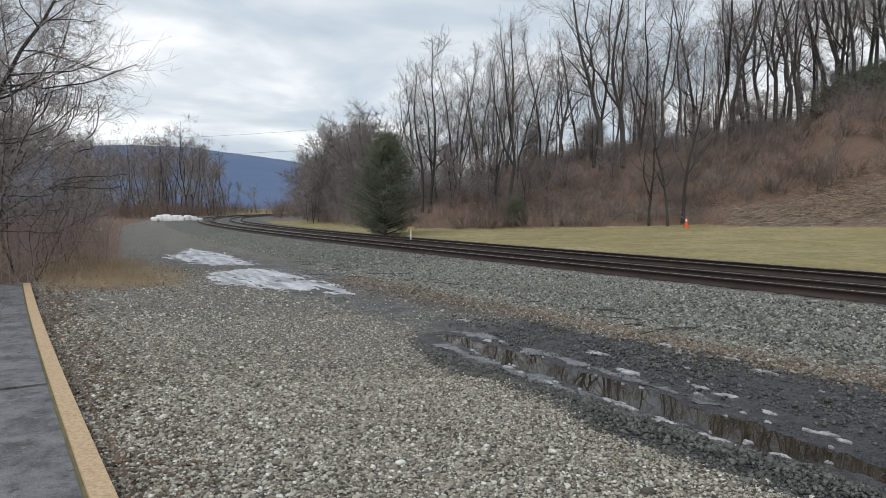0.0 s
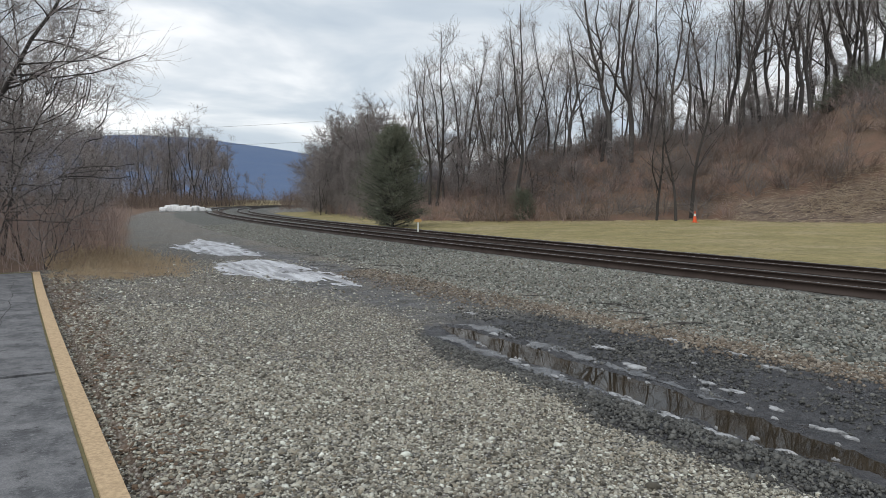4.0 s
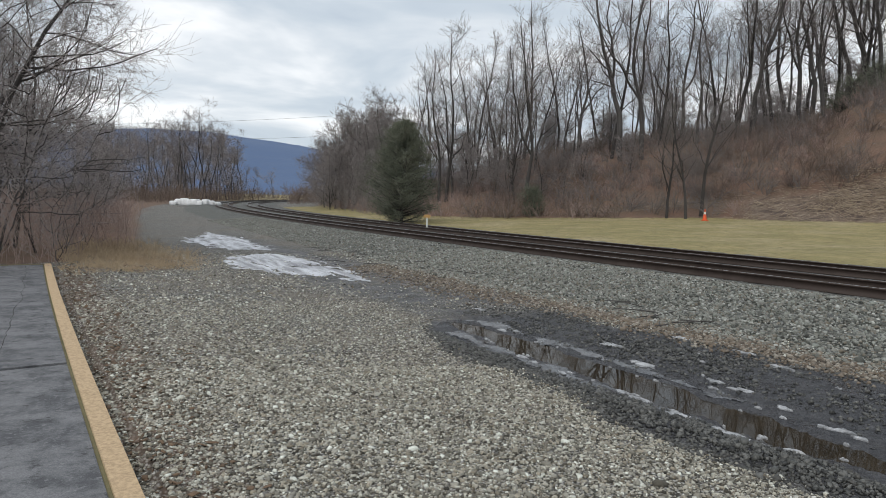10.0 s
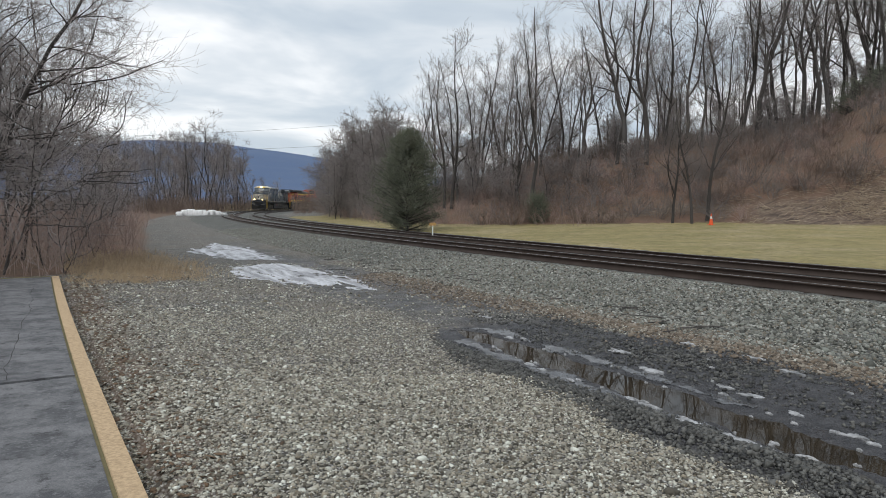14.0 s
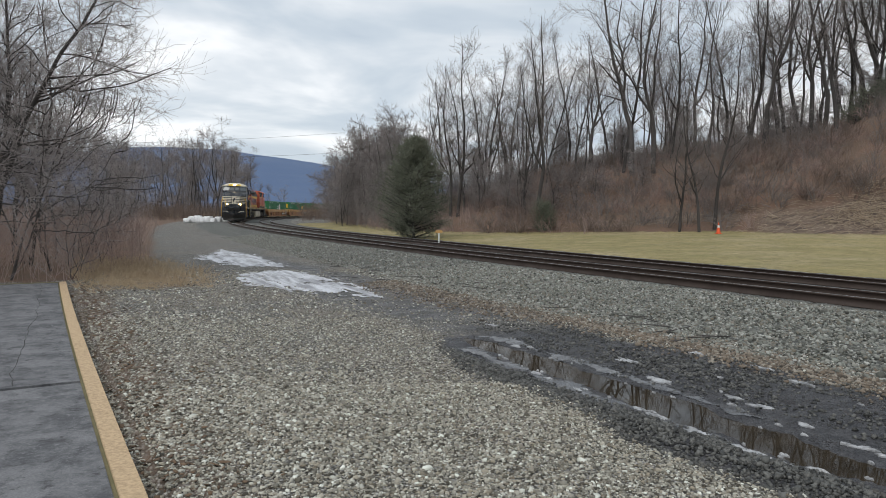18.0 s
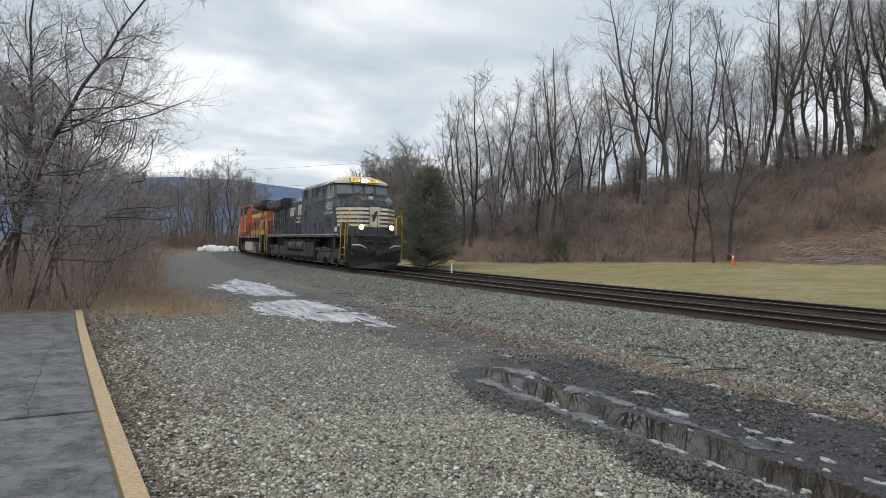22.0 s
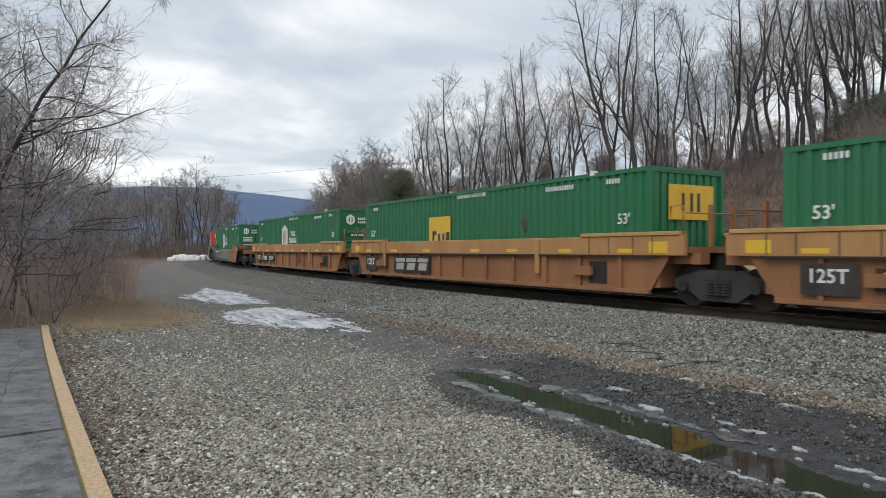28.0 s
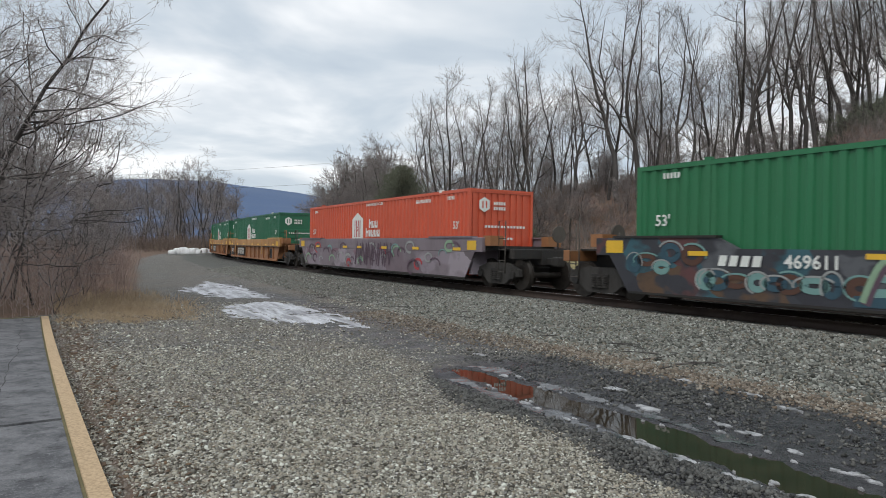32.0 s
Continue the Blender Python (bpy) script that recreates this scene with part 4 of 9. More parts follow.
def grow_tree(seed, height, trunk_r, fork=0.35, limbs=11, second=6, third=5, fourth=3, spread=0.75, lean=(0, 0), crown_from=0.3, wander=0.06, upright=0.16, crook=0.15, rise=0.09, fine_r=0.0085):
    """Runs of a bare tree: (trunk and limbs, branches, twigs). upright and rise draw the trunk and the limbs towards the sky."""
    rng = np.random.default_rng(seed)
    thick, mid, fine = [], [], []
    stems = [bough(rng, (0, 0, -0.3), (lean[0], lean[1], 1), height, trunk_r, trunk_r * 0.10, 13, wander, upright)]
    if fork < 0.9:
        for at in ((fork,) if fork > 0.25 else (fork, fork + 0.22)):
            p, r = stems[0]
            k = max(1, int(at * 13))
            w = side_way(rng, (p[k + 1] - p[k]) / np.linalg.norm(p[k + 1] - p[k]), rng.uniform(0.3, 0.5))
            w[2] = abs(w[2])
            stems.append(bough(rng, p[k], w, height * (1 - at) * rng.uniform(0.8, 0.97), r[k] * 0.72, trunk_r * 0.07, 10, wander * 1.2, upright))
    thick += stems
    for n_stem, (p, r) in enumerate(stems):
        n = len(p) - 1
        for _ in range(limbs if n_stem == 0 else limbs * 2 // 3):
            f = rng.uniform(crown_from if n_stem == 0 else 0.2, 0.98)
            i = min(int(f * n), n - 1)
            q = p[i] + (p[i + 1] - p[i]) * (f * n - i)
            d = (p[i + 1] - p[i]) / np.linalg.norm(p[i + 1] - p[i])
            w = side_way(rng, d, rng.uniform(0.55, 1.1) * spread / 0.75)
            w[2] = abs(w[2]) * 0.8 + 0.1
            ln = height * rng.uniform(0.16, 0.38) * (1.15 - 0.7 * f)
            rr = max(r[i] * rng.uniform(0.25, 0.5), 0.012)
            lp, lr = bough(rng, q, w, ln, rr, 0.008, 7, crook, rise)
            thick.append((lp, lr))
            for _ in range(second):
                i2 = rng.integers(1, 7)
                d2 = lp[i2] - lp[i2 - 1]
                w2 = side_way(rng, d2 / np.linalg.norm(d2), rng.uniform(0.4, 1.0))
                bp, br = bough(rng, lp[i2], w2, ln * rng.uniform(0.25, 0.6), max(lr[i2] * 0.5, fine_r), fine_r * 0.75, 4, crook * 1.15, rise)
                mid.append((bp, br))
                for _ in range(third):
                    i3 = rng.integers(1, 5)
                    d3 = bp[i3] - bp[i3 - 1]
                    w3 = side_way(rng, d3 / np.linalg.norm(d3), rng.uniform(0.35, 0.95))
                    tp, tr = bough(rng, bp[i3], w3, ln * rng.uniform(0.12, 0.32), fine_r, fine_r * 0.6, 2, crook * 1.3, rise)
                    fine.append((tp, tr))
                    for _ in range(fourth):
                        i4 = rng.integers(1, 3)
                        d4 = tp[i4] - tp[i4 - 1]
                        w4 = side_way(rng, d4 / np.linalg.norm(d4), rng.uniform(0.3, 0.9))
                        fine.append(bough(rng, tp[i4], w4, ln * rng.uniform(0.06, 0.18), fine_r * 0.75, fine_r * 0.5, 1, crook, rise))
    return thick, mid, fine


def tree_thing(name, runs, label, bark, at, category="tree", group="", sides=6, grow=1.0, twig=None):
    """grow thickens the fine twigs of trees that are only seen from far away."""
    thick, mid, fine = runs
    ob = thing(name, label, category, at, group)
    trunk = new("trunk", tube_mesh("trunk", thick, sides, bark))
    trunk.parent = ob
    crown = new("crown", tube_mesh("crown", [(p, r * grow) for p, r in mid + fine], 3, twig or TWIG))
    crown.parent = ob
    crown["label"] = "bare grey twigs"
    return ob


def stand(x, y, size=1.0, turn=0.0, sink=0.05, tilt=0.0):
    return Matrix.Translation((x, y, ground_height(x, y) - sink)) @ Matrix.Rotation(turn, 4, "Z") @ Matrix.Rotation(tilt, 4, "X") @ Matrix.Diagonal((size, size, size, 1))


def view_place(px, depth):
    """A place by its bearing at the start of the walk: tangent steps of 1/1230 and metres ahead."""
    return (px - 784) / 1230 * depth, depth


def off_track(x, y, left=-8.0, right=10.0):
    """True where a plant stands clear of the two tracks."""
    d = to_line(x, y)[1]
    return (d < left) | (d > right)


def plant_hill_trees():
    rng = random.Random(11)
    kinds = [grow_tree(101, 17.0, 0.21, 0.32, 12, 6, 4, 1, wander=0.10, crown_from=0.3), grow_tree(102, 16.0, 0.17, 0.95, 19, 6, 4, 1, crown_from=0.26, spread=0.8, wander=0.08), grow_tree(103, 18.0, 0.26, 0.4, 12, 6, 4, 1, spread=0.9, wander=0.14, crown_from=0.3, upright=0.10),
             grow_tree(104, 14.0, 0.14, 0.95, 17, 6, 4, 1, spread=0.75, crown_from=0.25, wander=0.09), grow_tree(105, 16.5, 0.22, 0.16, 9, 6, 4, 1, wander=0.12, crown_from=0.35, upright=0.10), grow_tree(106, 12.0, 0.13, 0.3, 14, 6, 4, 2, wander=0.12, crown_from=0.2),
             grow_tree(107, 15.5, 0.13, 0.5, 13, 5, 4, 1, crown_from=0.3, spread=0.75, wander=0.09), grow_tree(108, 9.5, 0.085, 0.12, 15, 7, 6, 2, spread=1.0, crown_from=0.05, wander=0.1, upright=0.05, rise=0.04)]
    labels = ["tall bare hardwood forked low, on the brushy hillside", "straight slender bare hardwood on the brushy hillside", "big bare hardwood with crooked limbs on the hillside", "thin upright bare tree on the hillside", "bare tree with two leaning stems on the hillside", "small crooked bare tree on the hillside", "bare hardwood in the back row on the hilltop", "low spreading bare tree with grey twigs down to the ground"]
    firsts = []
    spots = [  # bearing, metres ahead, kind, size
        (1207, 48.5, 3, 0.95), (1182, 48.0, 3, 0.80), (1147, 48.5, 5, 0.80), (905, 53, 0, 0.86), (880, 55, 5, 0.9), (760, 60, 1, 0.92), (748, 61, 3, 1.0), (772, 62, 3, 0.95),
        (815, 74, 1, 0.98), (895, 76, 0, 1.0), (855, 80, 1, 0.9), (990, 72, 4, 0.9), (955, 78, 1, 0.95), (1048, 66, 1, 1.1), (1066, 64, 2, 1.12), (1100, 64, 4, 1.12), (1022, 74, 3, 1.0), (1130, 70, 1, 1.05),
        (1165, 72, 0, 1.05), (1195, 68, 3, 1.15), (1225, 74, 1, 1.1), (1262, 70, 0, 1.12), (1285, 66, 2, 1.05), (1310, 72, 3, 1.15), (1345, 70, 0, 1.12), (1365, 67, 4, 1.1), (1395, 69, 2, 1.1), (1430, 72, 1, 1.15),
        (1410, 64, 0, 1.0), (1455, 70, 2, 1.12), (1490, 74, 3, 1.2), (1525, 72, 1, 1.2), (1548, 70, 0, 1.15), (1585, 72, 2, 1.15), (1620, 74, 0, 1.2), (1660, 76, 1, 1.2), (1700, 70, 2, 1.1),
        (700, 78, 1, 0.85), (725, 84, 0, 0.9), (675, 88, 1, 0.85), (640, 86, 0, 0.75), (610, 92, 1, 0.7), (655, 80, 4, 0.72),
        (712, 64, 7, 0.85), (735, 66, 7, 0.9), (690, 70, 7, 1.0), (660, 72, 7, 1.05), (634, 74, 7, 1.08), (610, 77, 7, 1.08), (588, 80, 7, 1.05), (645, 82, 7, 1.25), (600, 86, 7, 1.2), (575, 84, 7, 1.35), (600, 88, 7, 1.4), (625, 84, 7, 1.4), (650, 80, 7, 1.3), (556, 92, 7, 1.2), (545, 86, 7, 0.98), (562, 80, 7, 0.98), (538, 100, 7, 0.95), (572, 92, 7, 1.1), (555, 76, 7, 0.7), (596, 96, 7, 1.0), (625, 70, 7, 0.8), (600, 75, 7, 0.7), (588, 90, 7, 0.8),
        (800, 60, 7, 0.62), (845, 58, 7, 0.55), (930, 56, 7, 0.5), (965, 56, 7, 0.45), (870, 56, 7, 0.6), (1000, 58, 7, 0.5), (1080, 60, 7, 0.45), (1290, 66, 7, 0.55), (1335, 66, 7, 0.5), (1240, 66, 7, 0.5)]
    for k in range(14):
        spots.append((rng.uniform(770, 1640), rng.uniform(66, 82), rng.choice([6, 5, 7, 6]), rng.uniform(0.55, 0.85)))
    for k in range(24):
        spots.append((rng.uniform(760, 1640), rng.uniform(74, 105), rng.choice([6, 6, 1, 3]), rng.uniform(0.8, 1.08)))
    for k in range(20):
        spots.append((rng.uniform(770, 1060), rng.uniform(68, 92), rng.choice([7, 7, 5]), rng.uniform(0.4, 0.7)))
    spots += [(rng.uniform(1080, 1600), rng.uniform(76, 98), rng.choice([7, 5, 7]), rng.uniform(0.5, 0.85)) for _ in range(30)]
    spots += [(rng.uniform(1320, 1640), rng.uniform(66, 92), rng.choice([0, 2, 4, 1, 6]), rng.uniform(0.95, 1.2)) for _ in range(18)] + [(rng.uniform(770, 980), rng.uniform(64, 90), rng.choice([1, 3, 6, 5]), rng.uniform(0.7, 1.0)) for _ in range(16)]
    for k in range(10):
        spots.append((rng.uniform(560, 760), rng.uniform(90, 115), rng.choice([6, 7]), rng.uniform(0.6, 0.85)))
    for k, runs in enumerate(kinds):
        px, depth, _, size = spots[[s[2] for s in spots].index(k)]
        x, y = view_place(px, depth)
        firsts.append(tree_thing("tree", runs, labels[k], BARK if k in (0, 2, 4) else DARK_BARK, stand(x, y, size, rng.uniform(0, 6)), group="hillside trees", grow=1.6 if k == 7 else 1.0, twig=BRIGHT_GREY_TWIG if k == 7 else TWIG))
    used = set()
    for px, depth, kind, size in spots:
        if kind not in used:
            used.add(kind)
            continue
        x, y = view_place(px, depth)
        m = Matrix.Translation((x, y, ground_height(x, y) - 0.1)) @ Matrix.Rotation(rng.uniform(0, 6.28), 4, "Z") @ Matrix.Rotation(rng.uniform(-0.05, 0.05), 4, "X")
        ob = copy_thing(firsts[kind], m)
        ob.scale = (size, size, size * rng.uniform(0.94, 1.06))


plant_hill_trees()


def plant_far_trees():
    """The line of trees beyond the end of the gravel road, and along the inside of the bend."""
    rng = random.Random(17)
    a = tree_thing("tree", grow_tree(201, 18.0, 0.17, 0.3, 13, 6, 5, 2, spread=0.95, crown_from=0.1, upright=0.08, wander=0.09), "bare tree in the distant row beyond the gravel road", DARK_BARK, stand(*view_place(318, 150)), group="distant trees", grow=1.9, twig=BRIGHT_GREY_TWIG)
    b = tree_thing("tree", grow_tree(202, 15.5, 0.14, 0.95, 15, 6, 5, 2, spread=0.9, crown_from=0.15, upright=0.1, wander=0.09), "slender bare tree in the distant row", DARK_BARK, stand(*view_place(350, 155)), group="distant trees", grow=1.9, twig=BRIGHT_GREY_TWIG)
    spots = [(335, 148, a, 1.15), (300, 152, b, 1.1), (285, 145, a, 1.0), (268, 160, b, 1.15), (220, 150, b, 1.0), (205, 140, a, 0.8), (240, 165, a, 0.85), (370, 160, b, 0.8), (385, 170, a, 0.7), (430, 150, a, 0.62), (440, 158, b, 0.65), (415, 175, b, 0.55), (180, 130, b, 0.9), (160, 140, a, 0.95), (120, 120, b, 0.9), (90, 110, a, 0.9), (140, 105, b, 0.8), (60, 120, a, 1.0), (20, 110, b, 1.0), (-20, 105, a, 1.0), (325, 135, b, 0.9), (250, 130, b, 0.7), (400, 190, b, 0.6), (455, 200, a, 0.5), (478, 190, b, 0.5), (308, 170, a, 1.1), (345, 175, a, 1.1), (275, 178, b, 1.2)]
    spots += [(rng.uniform(150, 400), rng.uniform(135, 190), rng.choice([a, b]), rng.uniform(0.7, 1.05)) for _ in range(44)] + [(rng.uniform(-40, 200), rng.uniform(80, 130), rng.choice([a, b]), rng.uniform(0.6, 0.85)) for _ in range(14)]
    for px, depth, ob, size in spots:
        x, y = view_place(px, depth)
        if not off_track(x, y, -9.0, 12.0)[0]:
            continue
        c = copy_thing(ob, Matrix.Translation((x, y, ground_height(x, y) - 0.1)) @ Matrix.Rotation(rng.uniform(0, 6.28), 4, "Z"))
        c.scale = (size, size, size)


plant_far_trees()


def stems(name, label, category, material, places, rng, height, r, branches=2, lean=0.25, group="", sides=3):
    """A thicket of fine stems: one object of stuff. places: (x, y) pairs."""
    runs = []
    g = np.random.default_rng(rng)
    xy = np.array(places)
    zz = land(xy[:, 0], xy[:, 1])
    for (x, y), z in zip(xy, zz):
        h = height * g.uniform(0.5, 1.15)
        w = np.array([g.normal(0, lean), g.normal(0, lean), 1.0])
        p, q = bough(g, (x, y, z - 0.05), w, h, r * g.uniform(0.7, 1.2), r * 0.45, 3, 0.1, 0.0)
        runs.append((p, q))
        for _ in range(branches):
            i = g.integers(1, 3)
            runs.append(bough(g, p[i], side_way(g, (p[i + 1] - p[i]) / np.linalg.norm(p[i + 1] - p[i]), g.uniform(0.3, 0.8)), h * g.uniform(0.25, 0.5), r * 0.6, r * 0.35, 2, 0.12, 0.02))
    return tagged(new(name, tube_mesh(name, runs, sides, material)), label, category, group, "stuff")


def plant_brush():
    g = np.random.default_rng(31)
    # hillside brush, in clumps
    clumps = []
    while len(clumps) < 900:
        px, depth = g.uniform(500, 1750, 4000), g.uniform(46, 86, 4000)
        x, y = (px - 784) / 1230 * depth, depth
        u = foot_distance(x, y)
        cut = (px > 1240) & (u < 4.2 + 0.009 * (px - 1240))
        path = (px > 1030) & (px < 1330) & (u > 1.5) & (u < 6)
        thin = g.uniform(0, 1, 4000) < np.where(cut, 0.22, np.where(path, 0.4, 0.95))
        ok = (u > 0.6) & (u < 42) & thin
        clumps += list(zip(x[ok], y[ok]))
    clumps = clumps[:900]
    for n, (name, label, m, h) in enumerate((("hillside_brush", "dense brown leafless brush on the hillside", BRUSH, 2.0), ("briar_thicket", "reddish leafless briars on the hillside", RED_TWIG, 1.4), ("grey_brush", "grey leafless scrub on the hillside", TWIG, 2.3))):
        runs = []
        mine = np.array(clumps[n::3])
        zz = land(mine[:, 0], mine[:, 1])
        for (x, y), z in zip(mine, zz):
            size = g.uniform(0.6, 1.25)
            for _ in range(13):
                a, q = g.uniform(0, 6.28), g.uniform(0.1, 0.9)
                p, rr = bough(g, (x + 0.5 * q * math.cos(a), y + 0.5 * q * math.sin(a), z - 0.15), (q * math.cos(a), q * math.sin(a), 1.0), h * size * g.uniform(0.6, 1.1), 0.02, 0.01, 4, 0.14, -0.07)
                runs.append((p, rr))
                for _ in range(4):
                    i = g.integers(1, 4)
                    runs.append(bough(g, p[i], side_way(g, (p[i + 1] - p[i]) / np.linalg.norm(p[i + 1] - p[i]), g.uniform(0.4, 1.0)), h * size * g.uniform(0.25, 0.5), 0.012, 0.007, 2, 0.15, 0.0))
        tagged(new(name, tube_mesh(name, runs, 3, m)), label, "brush", kind="stuff")
    # thicket along the inside of the bend and round the pine
    spots = []
    while len(spots) < 2600:
        px, depth = g.uniform(500, 1010, 2000), g.uniform(44, 112, 2000)
        x, y = (px - 784) / 1230 * depth, depth
        u = foot_distance(x, y)
        ok = (u > -0.5) & (u < 9) & off_track(x, y, -99, 8.6)
        spots += list(zip(x[ok], y[ok]))
    stems("bend_thicket", "grey-brown leafless thicket along the lawn's edge", "brush", TWIG, [p for p in spots if p[0] / p[1] < -0.075][:1100], 3, 3.4, 0.014, 4, 0.32)
    stems("edge_brush", "tan and red weeds at the foot of the hill", "brush", RED_TWIG, spots[1500:2600], 4, 1.4, 0.014, 3, 0.35)
    # beyond the road's end
    spots = [((px - 784) / 1230 * d, d) for px, d in zip(g.uniform(-60, 545, 5200), g.uniform(108, 215, 5200))]
    keep = off_track([p[0] for p in spots], [p[1] for p in spots], -6.5, 9.0)
    spots = [p for p, k in zip(spots, keep) if k]
    stems("far_brush", "low brown brush at the end of the gravel road", "brush", BRUSH, spots, 5, 3.6, 0.03, 4, 0.5)
    # cut slope: pale stalks lying about
    px, depth = g.uniform(1240, 1700, 9000), g.uniform(42, 64, 9000)
    x, y = (px - 784) / 1230 * depth, depth
    u = foot_distance(x, y)
    ok = (u > 0.3) & (u < 5.5 + 0.009 * (px - 1240)) & (g.uniform(0, 1, 9000) < np.where(px + 40 * np.sin(depth) > 1440, 1.0, 0.13))
    x, y = x[ok][:1300], y[ok][:1300]
    runs = []
    for a, b, z in zip(x, y, land(x, y)):
        runs.append(bough(g, (a, b, z + g.uniform(0.03, 0.2)), (g.normal(0, 1), g.normal(0, 0.6), g.normal(0, 0.10) + 0.1), g.uniform(0.3, 1.3), 0.016, 0.008, 2, 0.12, 0))
    tagged(new("cut_stalks", tube_mesh("cut_stalks", runs, 3, PALE_STALK)), "pale cut stalks and branches strewn on the slope", "cut branches", kind="stuff")


plant_brush()


def plant_left_bank():
    """The thicket beside the pad and the road: red-brown brush, shrubs, one leaning tree."""
    g = np.random.default_rng(41)
    spots = []
    while len(spots) < 3400:
        s, d = g.uniform(12.9, 62, 1500), g.uniform(-30, -8, 1500)
        edge = np.interp(s, [12.9, 14, 18, 33, 52, 84], [-12.6, -12.0, -10.7, -9.6, -8.9, -8.2])
        ok = (d < edge - g.exponential(0.3, 1500)) & (g.uniform(0, 1, 1500) < np.exp(-(s - 12.9) / 34))
        x, y = on_line(s, d)
        spots += list(zip(x[ok], y[ok]))
    stems("red_brush", "thin reddish-brown leafless brush beside the road", "brush", RED_TWIG, spots[:3400], 6, 1.75, 0.0085, 5, 0.24)
    kinds = [grow_tree(301, 5.2, 0.030, 0.10, 9, 6, 4, 2, spread=0.8, crown_from=0.08, wander=0.12, upright=0.07, crook=0.19, rise=0.03, fine_r=0.0042), grow_tree(302, 6.4, 0.036, 0.16, 9, 5, 4, 2, spread=0.7, crown_from=0.12, wander=0.11, upright=0.08, crook=0.18, rise=0.04, fine_r=0.0042), grow_tree(303, 4.2, 0.022, 0.1, 9, 5, 4, 2, spread=0.95, crown_from=0.06, wander=0.16, upright=0.04, crook=0.2, rise=0.0, fine_r=0.004)]
    rng = random.Random(9)
    firsts = []
    spots = [(0, 13.9, -14.6, 1.0), (1, 15.2, -15.6, 1.0), (2, 13.6, -13.2, 0.75), (0, 16.6, -13.6, 0.95), (1, 17.5, -15.2, 1.0), (2, 15.4, -13.0, 0.8), (0, 19.6, -14.4, 1.0), (2, 19.5, -12.2, 0.8), (1, 22, -13.6, 1.0), (0, 24, -12.4, 0.95), (1, 26, -14.2, 1.1), (2, 27, -11.6, 0.9),
             (0, 30, -12.4, 1.1), (1, 34, -12.2, 1.1), (0, 38, -11.6, 1.0), (1, 43, -11.8, 1.15), (0, 49, -11.2, 1.1), (1, 55, -11.5, 1.2), (0, 62, -11.4, 1.2), (1, 70, -11.6, 1.3), (0, 14.4, -16.4, 1.15), (1, 16.0, -17.6, 1.2), (0, 18.6, -17.4, 1.2), (1, 21, -16.4, 1.2), (0, 25, -16.6, 1.3), (1, 30, -15.6, 1.3), (0, 37, -15, 1.3), (1, 46, -15, 1.4), (0, 13.4, -18.4, 1.1), (1, 13.8, -20.6, 1.2)]
    spots = [(k, s, d, 1.3 * z if d < -13.5 else z) for k, s, d, z in spots]
    spots += [(1, 20.4, -14.9, 1.35), (0, 21.6, -17.6, 1.5)]
    for kind, s, d, size in spots:
        x, y = on_line(s, d)
        turn = rng.uniform(0, 6.28)
        if len(firsts) <= kind and kind == len(firsts):
            firsts.append(tree_thing("shrub", kinds[kind], ["bare many-stemmed shrub in the roadside thicket", "tall slender bare shrub in the roadside thicket", "low tangled bare shrub beside the pad"][kind], DARK_BARK, stand(x, y, size, turn), "shrub", "roadside shrubs", 5, twig=BRIGHT_GREY_TWIG))
        else:
            c = copy_thing(firsts[min(kind, len(firsts) - 1)], Matrix.Translation((x, y, ground_height(x, y) - 0.05)) @ Matrix.Rotation(turn, 4, "Z"))
            c.scale = (size, size, size)
    # the leaning tree whose limbs hang over the pad
    x, y = view_place(-150, 18.0)
    tree_thing("tree", grow_tree(311, 11.5, 0.10, 0.95, 30, 8, 6, 3, spread=0.95, lean=(0.34, -0.1), crown_from=0.2, wander=0.11, upright=0.03, crook=0.19, rise=0.0, fine_r=0.0048), "bare tree leaning over the pad, with long drooping twigs", DARK_BARK, stand(x, y), sides=7, twig=BRIGHT_GREY_TWIG)
    x, y = view_place(-90, 20.0)
    tree_thing("tree", grow_tree(314, 11.0, 0.09, 0.3, 20, 7, 6, 3, spread=0.95, lean=(0.22, -0.05), crown_from=0.3, wander=0.11, upright=0.04, crook=0.19, rise=0.01, fine_r=0.0048), "bare tree with a broad crown of fine twigs over the thicket", DARK_BARK, stand(x, y), sides=6, twig=BRIGHT_GREY_TWIG)
    x, y = view_place(-20, 21.5)
    tree_thing("tree", grow_tree(312, 9.0, 0.07, 0.95, 20, 6, 5, 3, spread=0.85, lean=(0.2, 0.0), crown_from=0.15, wander=0.11, upright=0.05, crook=0.19, rise=0.02, fine_r=0.0048), "bare tree with a dense tangle of twigs", DARK_BARK, stand(x, y), sides=6, twig=BRIGHT_GREY_TWIG)
    # straw-coloured tussocks between the pad and the road
    runs = []
    s, d = g.normal(14.4, 3.2, 12000), g.normal(-11.6, 1.1, 12000)
    tuft = np.sin(2.9 * s + 1.7 * d) * np.sin(3.7 * d - 1.3 * s) + 0.5 * np.sin(6.1 * s + 4.7 * d)
    ok = (s > 10.4 + 0.3 * np.sin(5 * d)) & (d > -13.2) & (s < 22) & (d < -9.6 - 0.12 * np.abs(s - 14) + 0.3 * np.sin(3 * s)) & (tuft > g.uniform(-0.8, 0.9, 12000))
    gx, gy = on_line(s[ok], d[ok])
    for x, y, z in zip(gx, gy, land(gx, gy)):
        runs.append(bough(g, (x, y, z - 0.02), (g.normal(0, 0.6), g.normal(0, 0.6), 1), g.uniform(0.12, 0.36), 0.006, 0.003, 2, 0.2, -0.2))
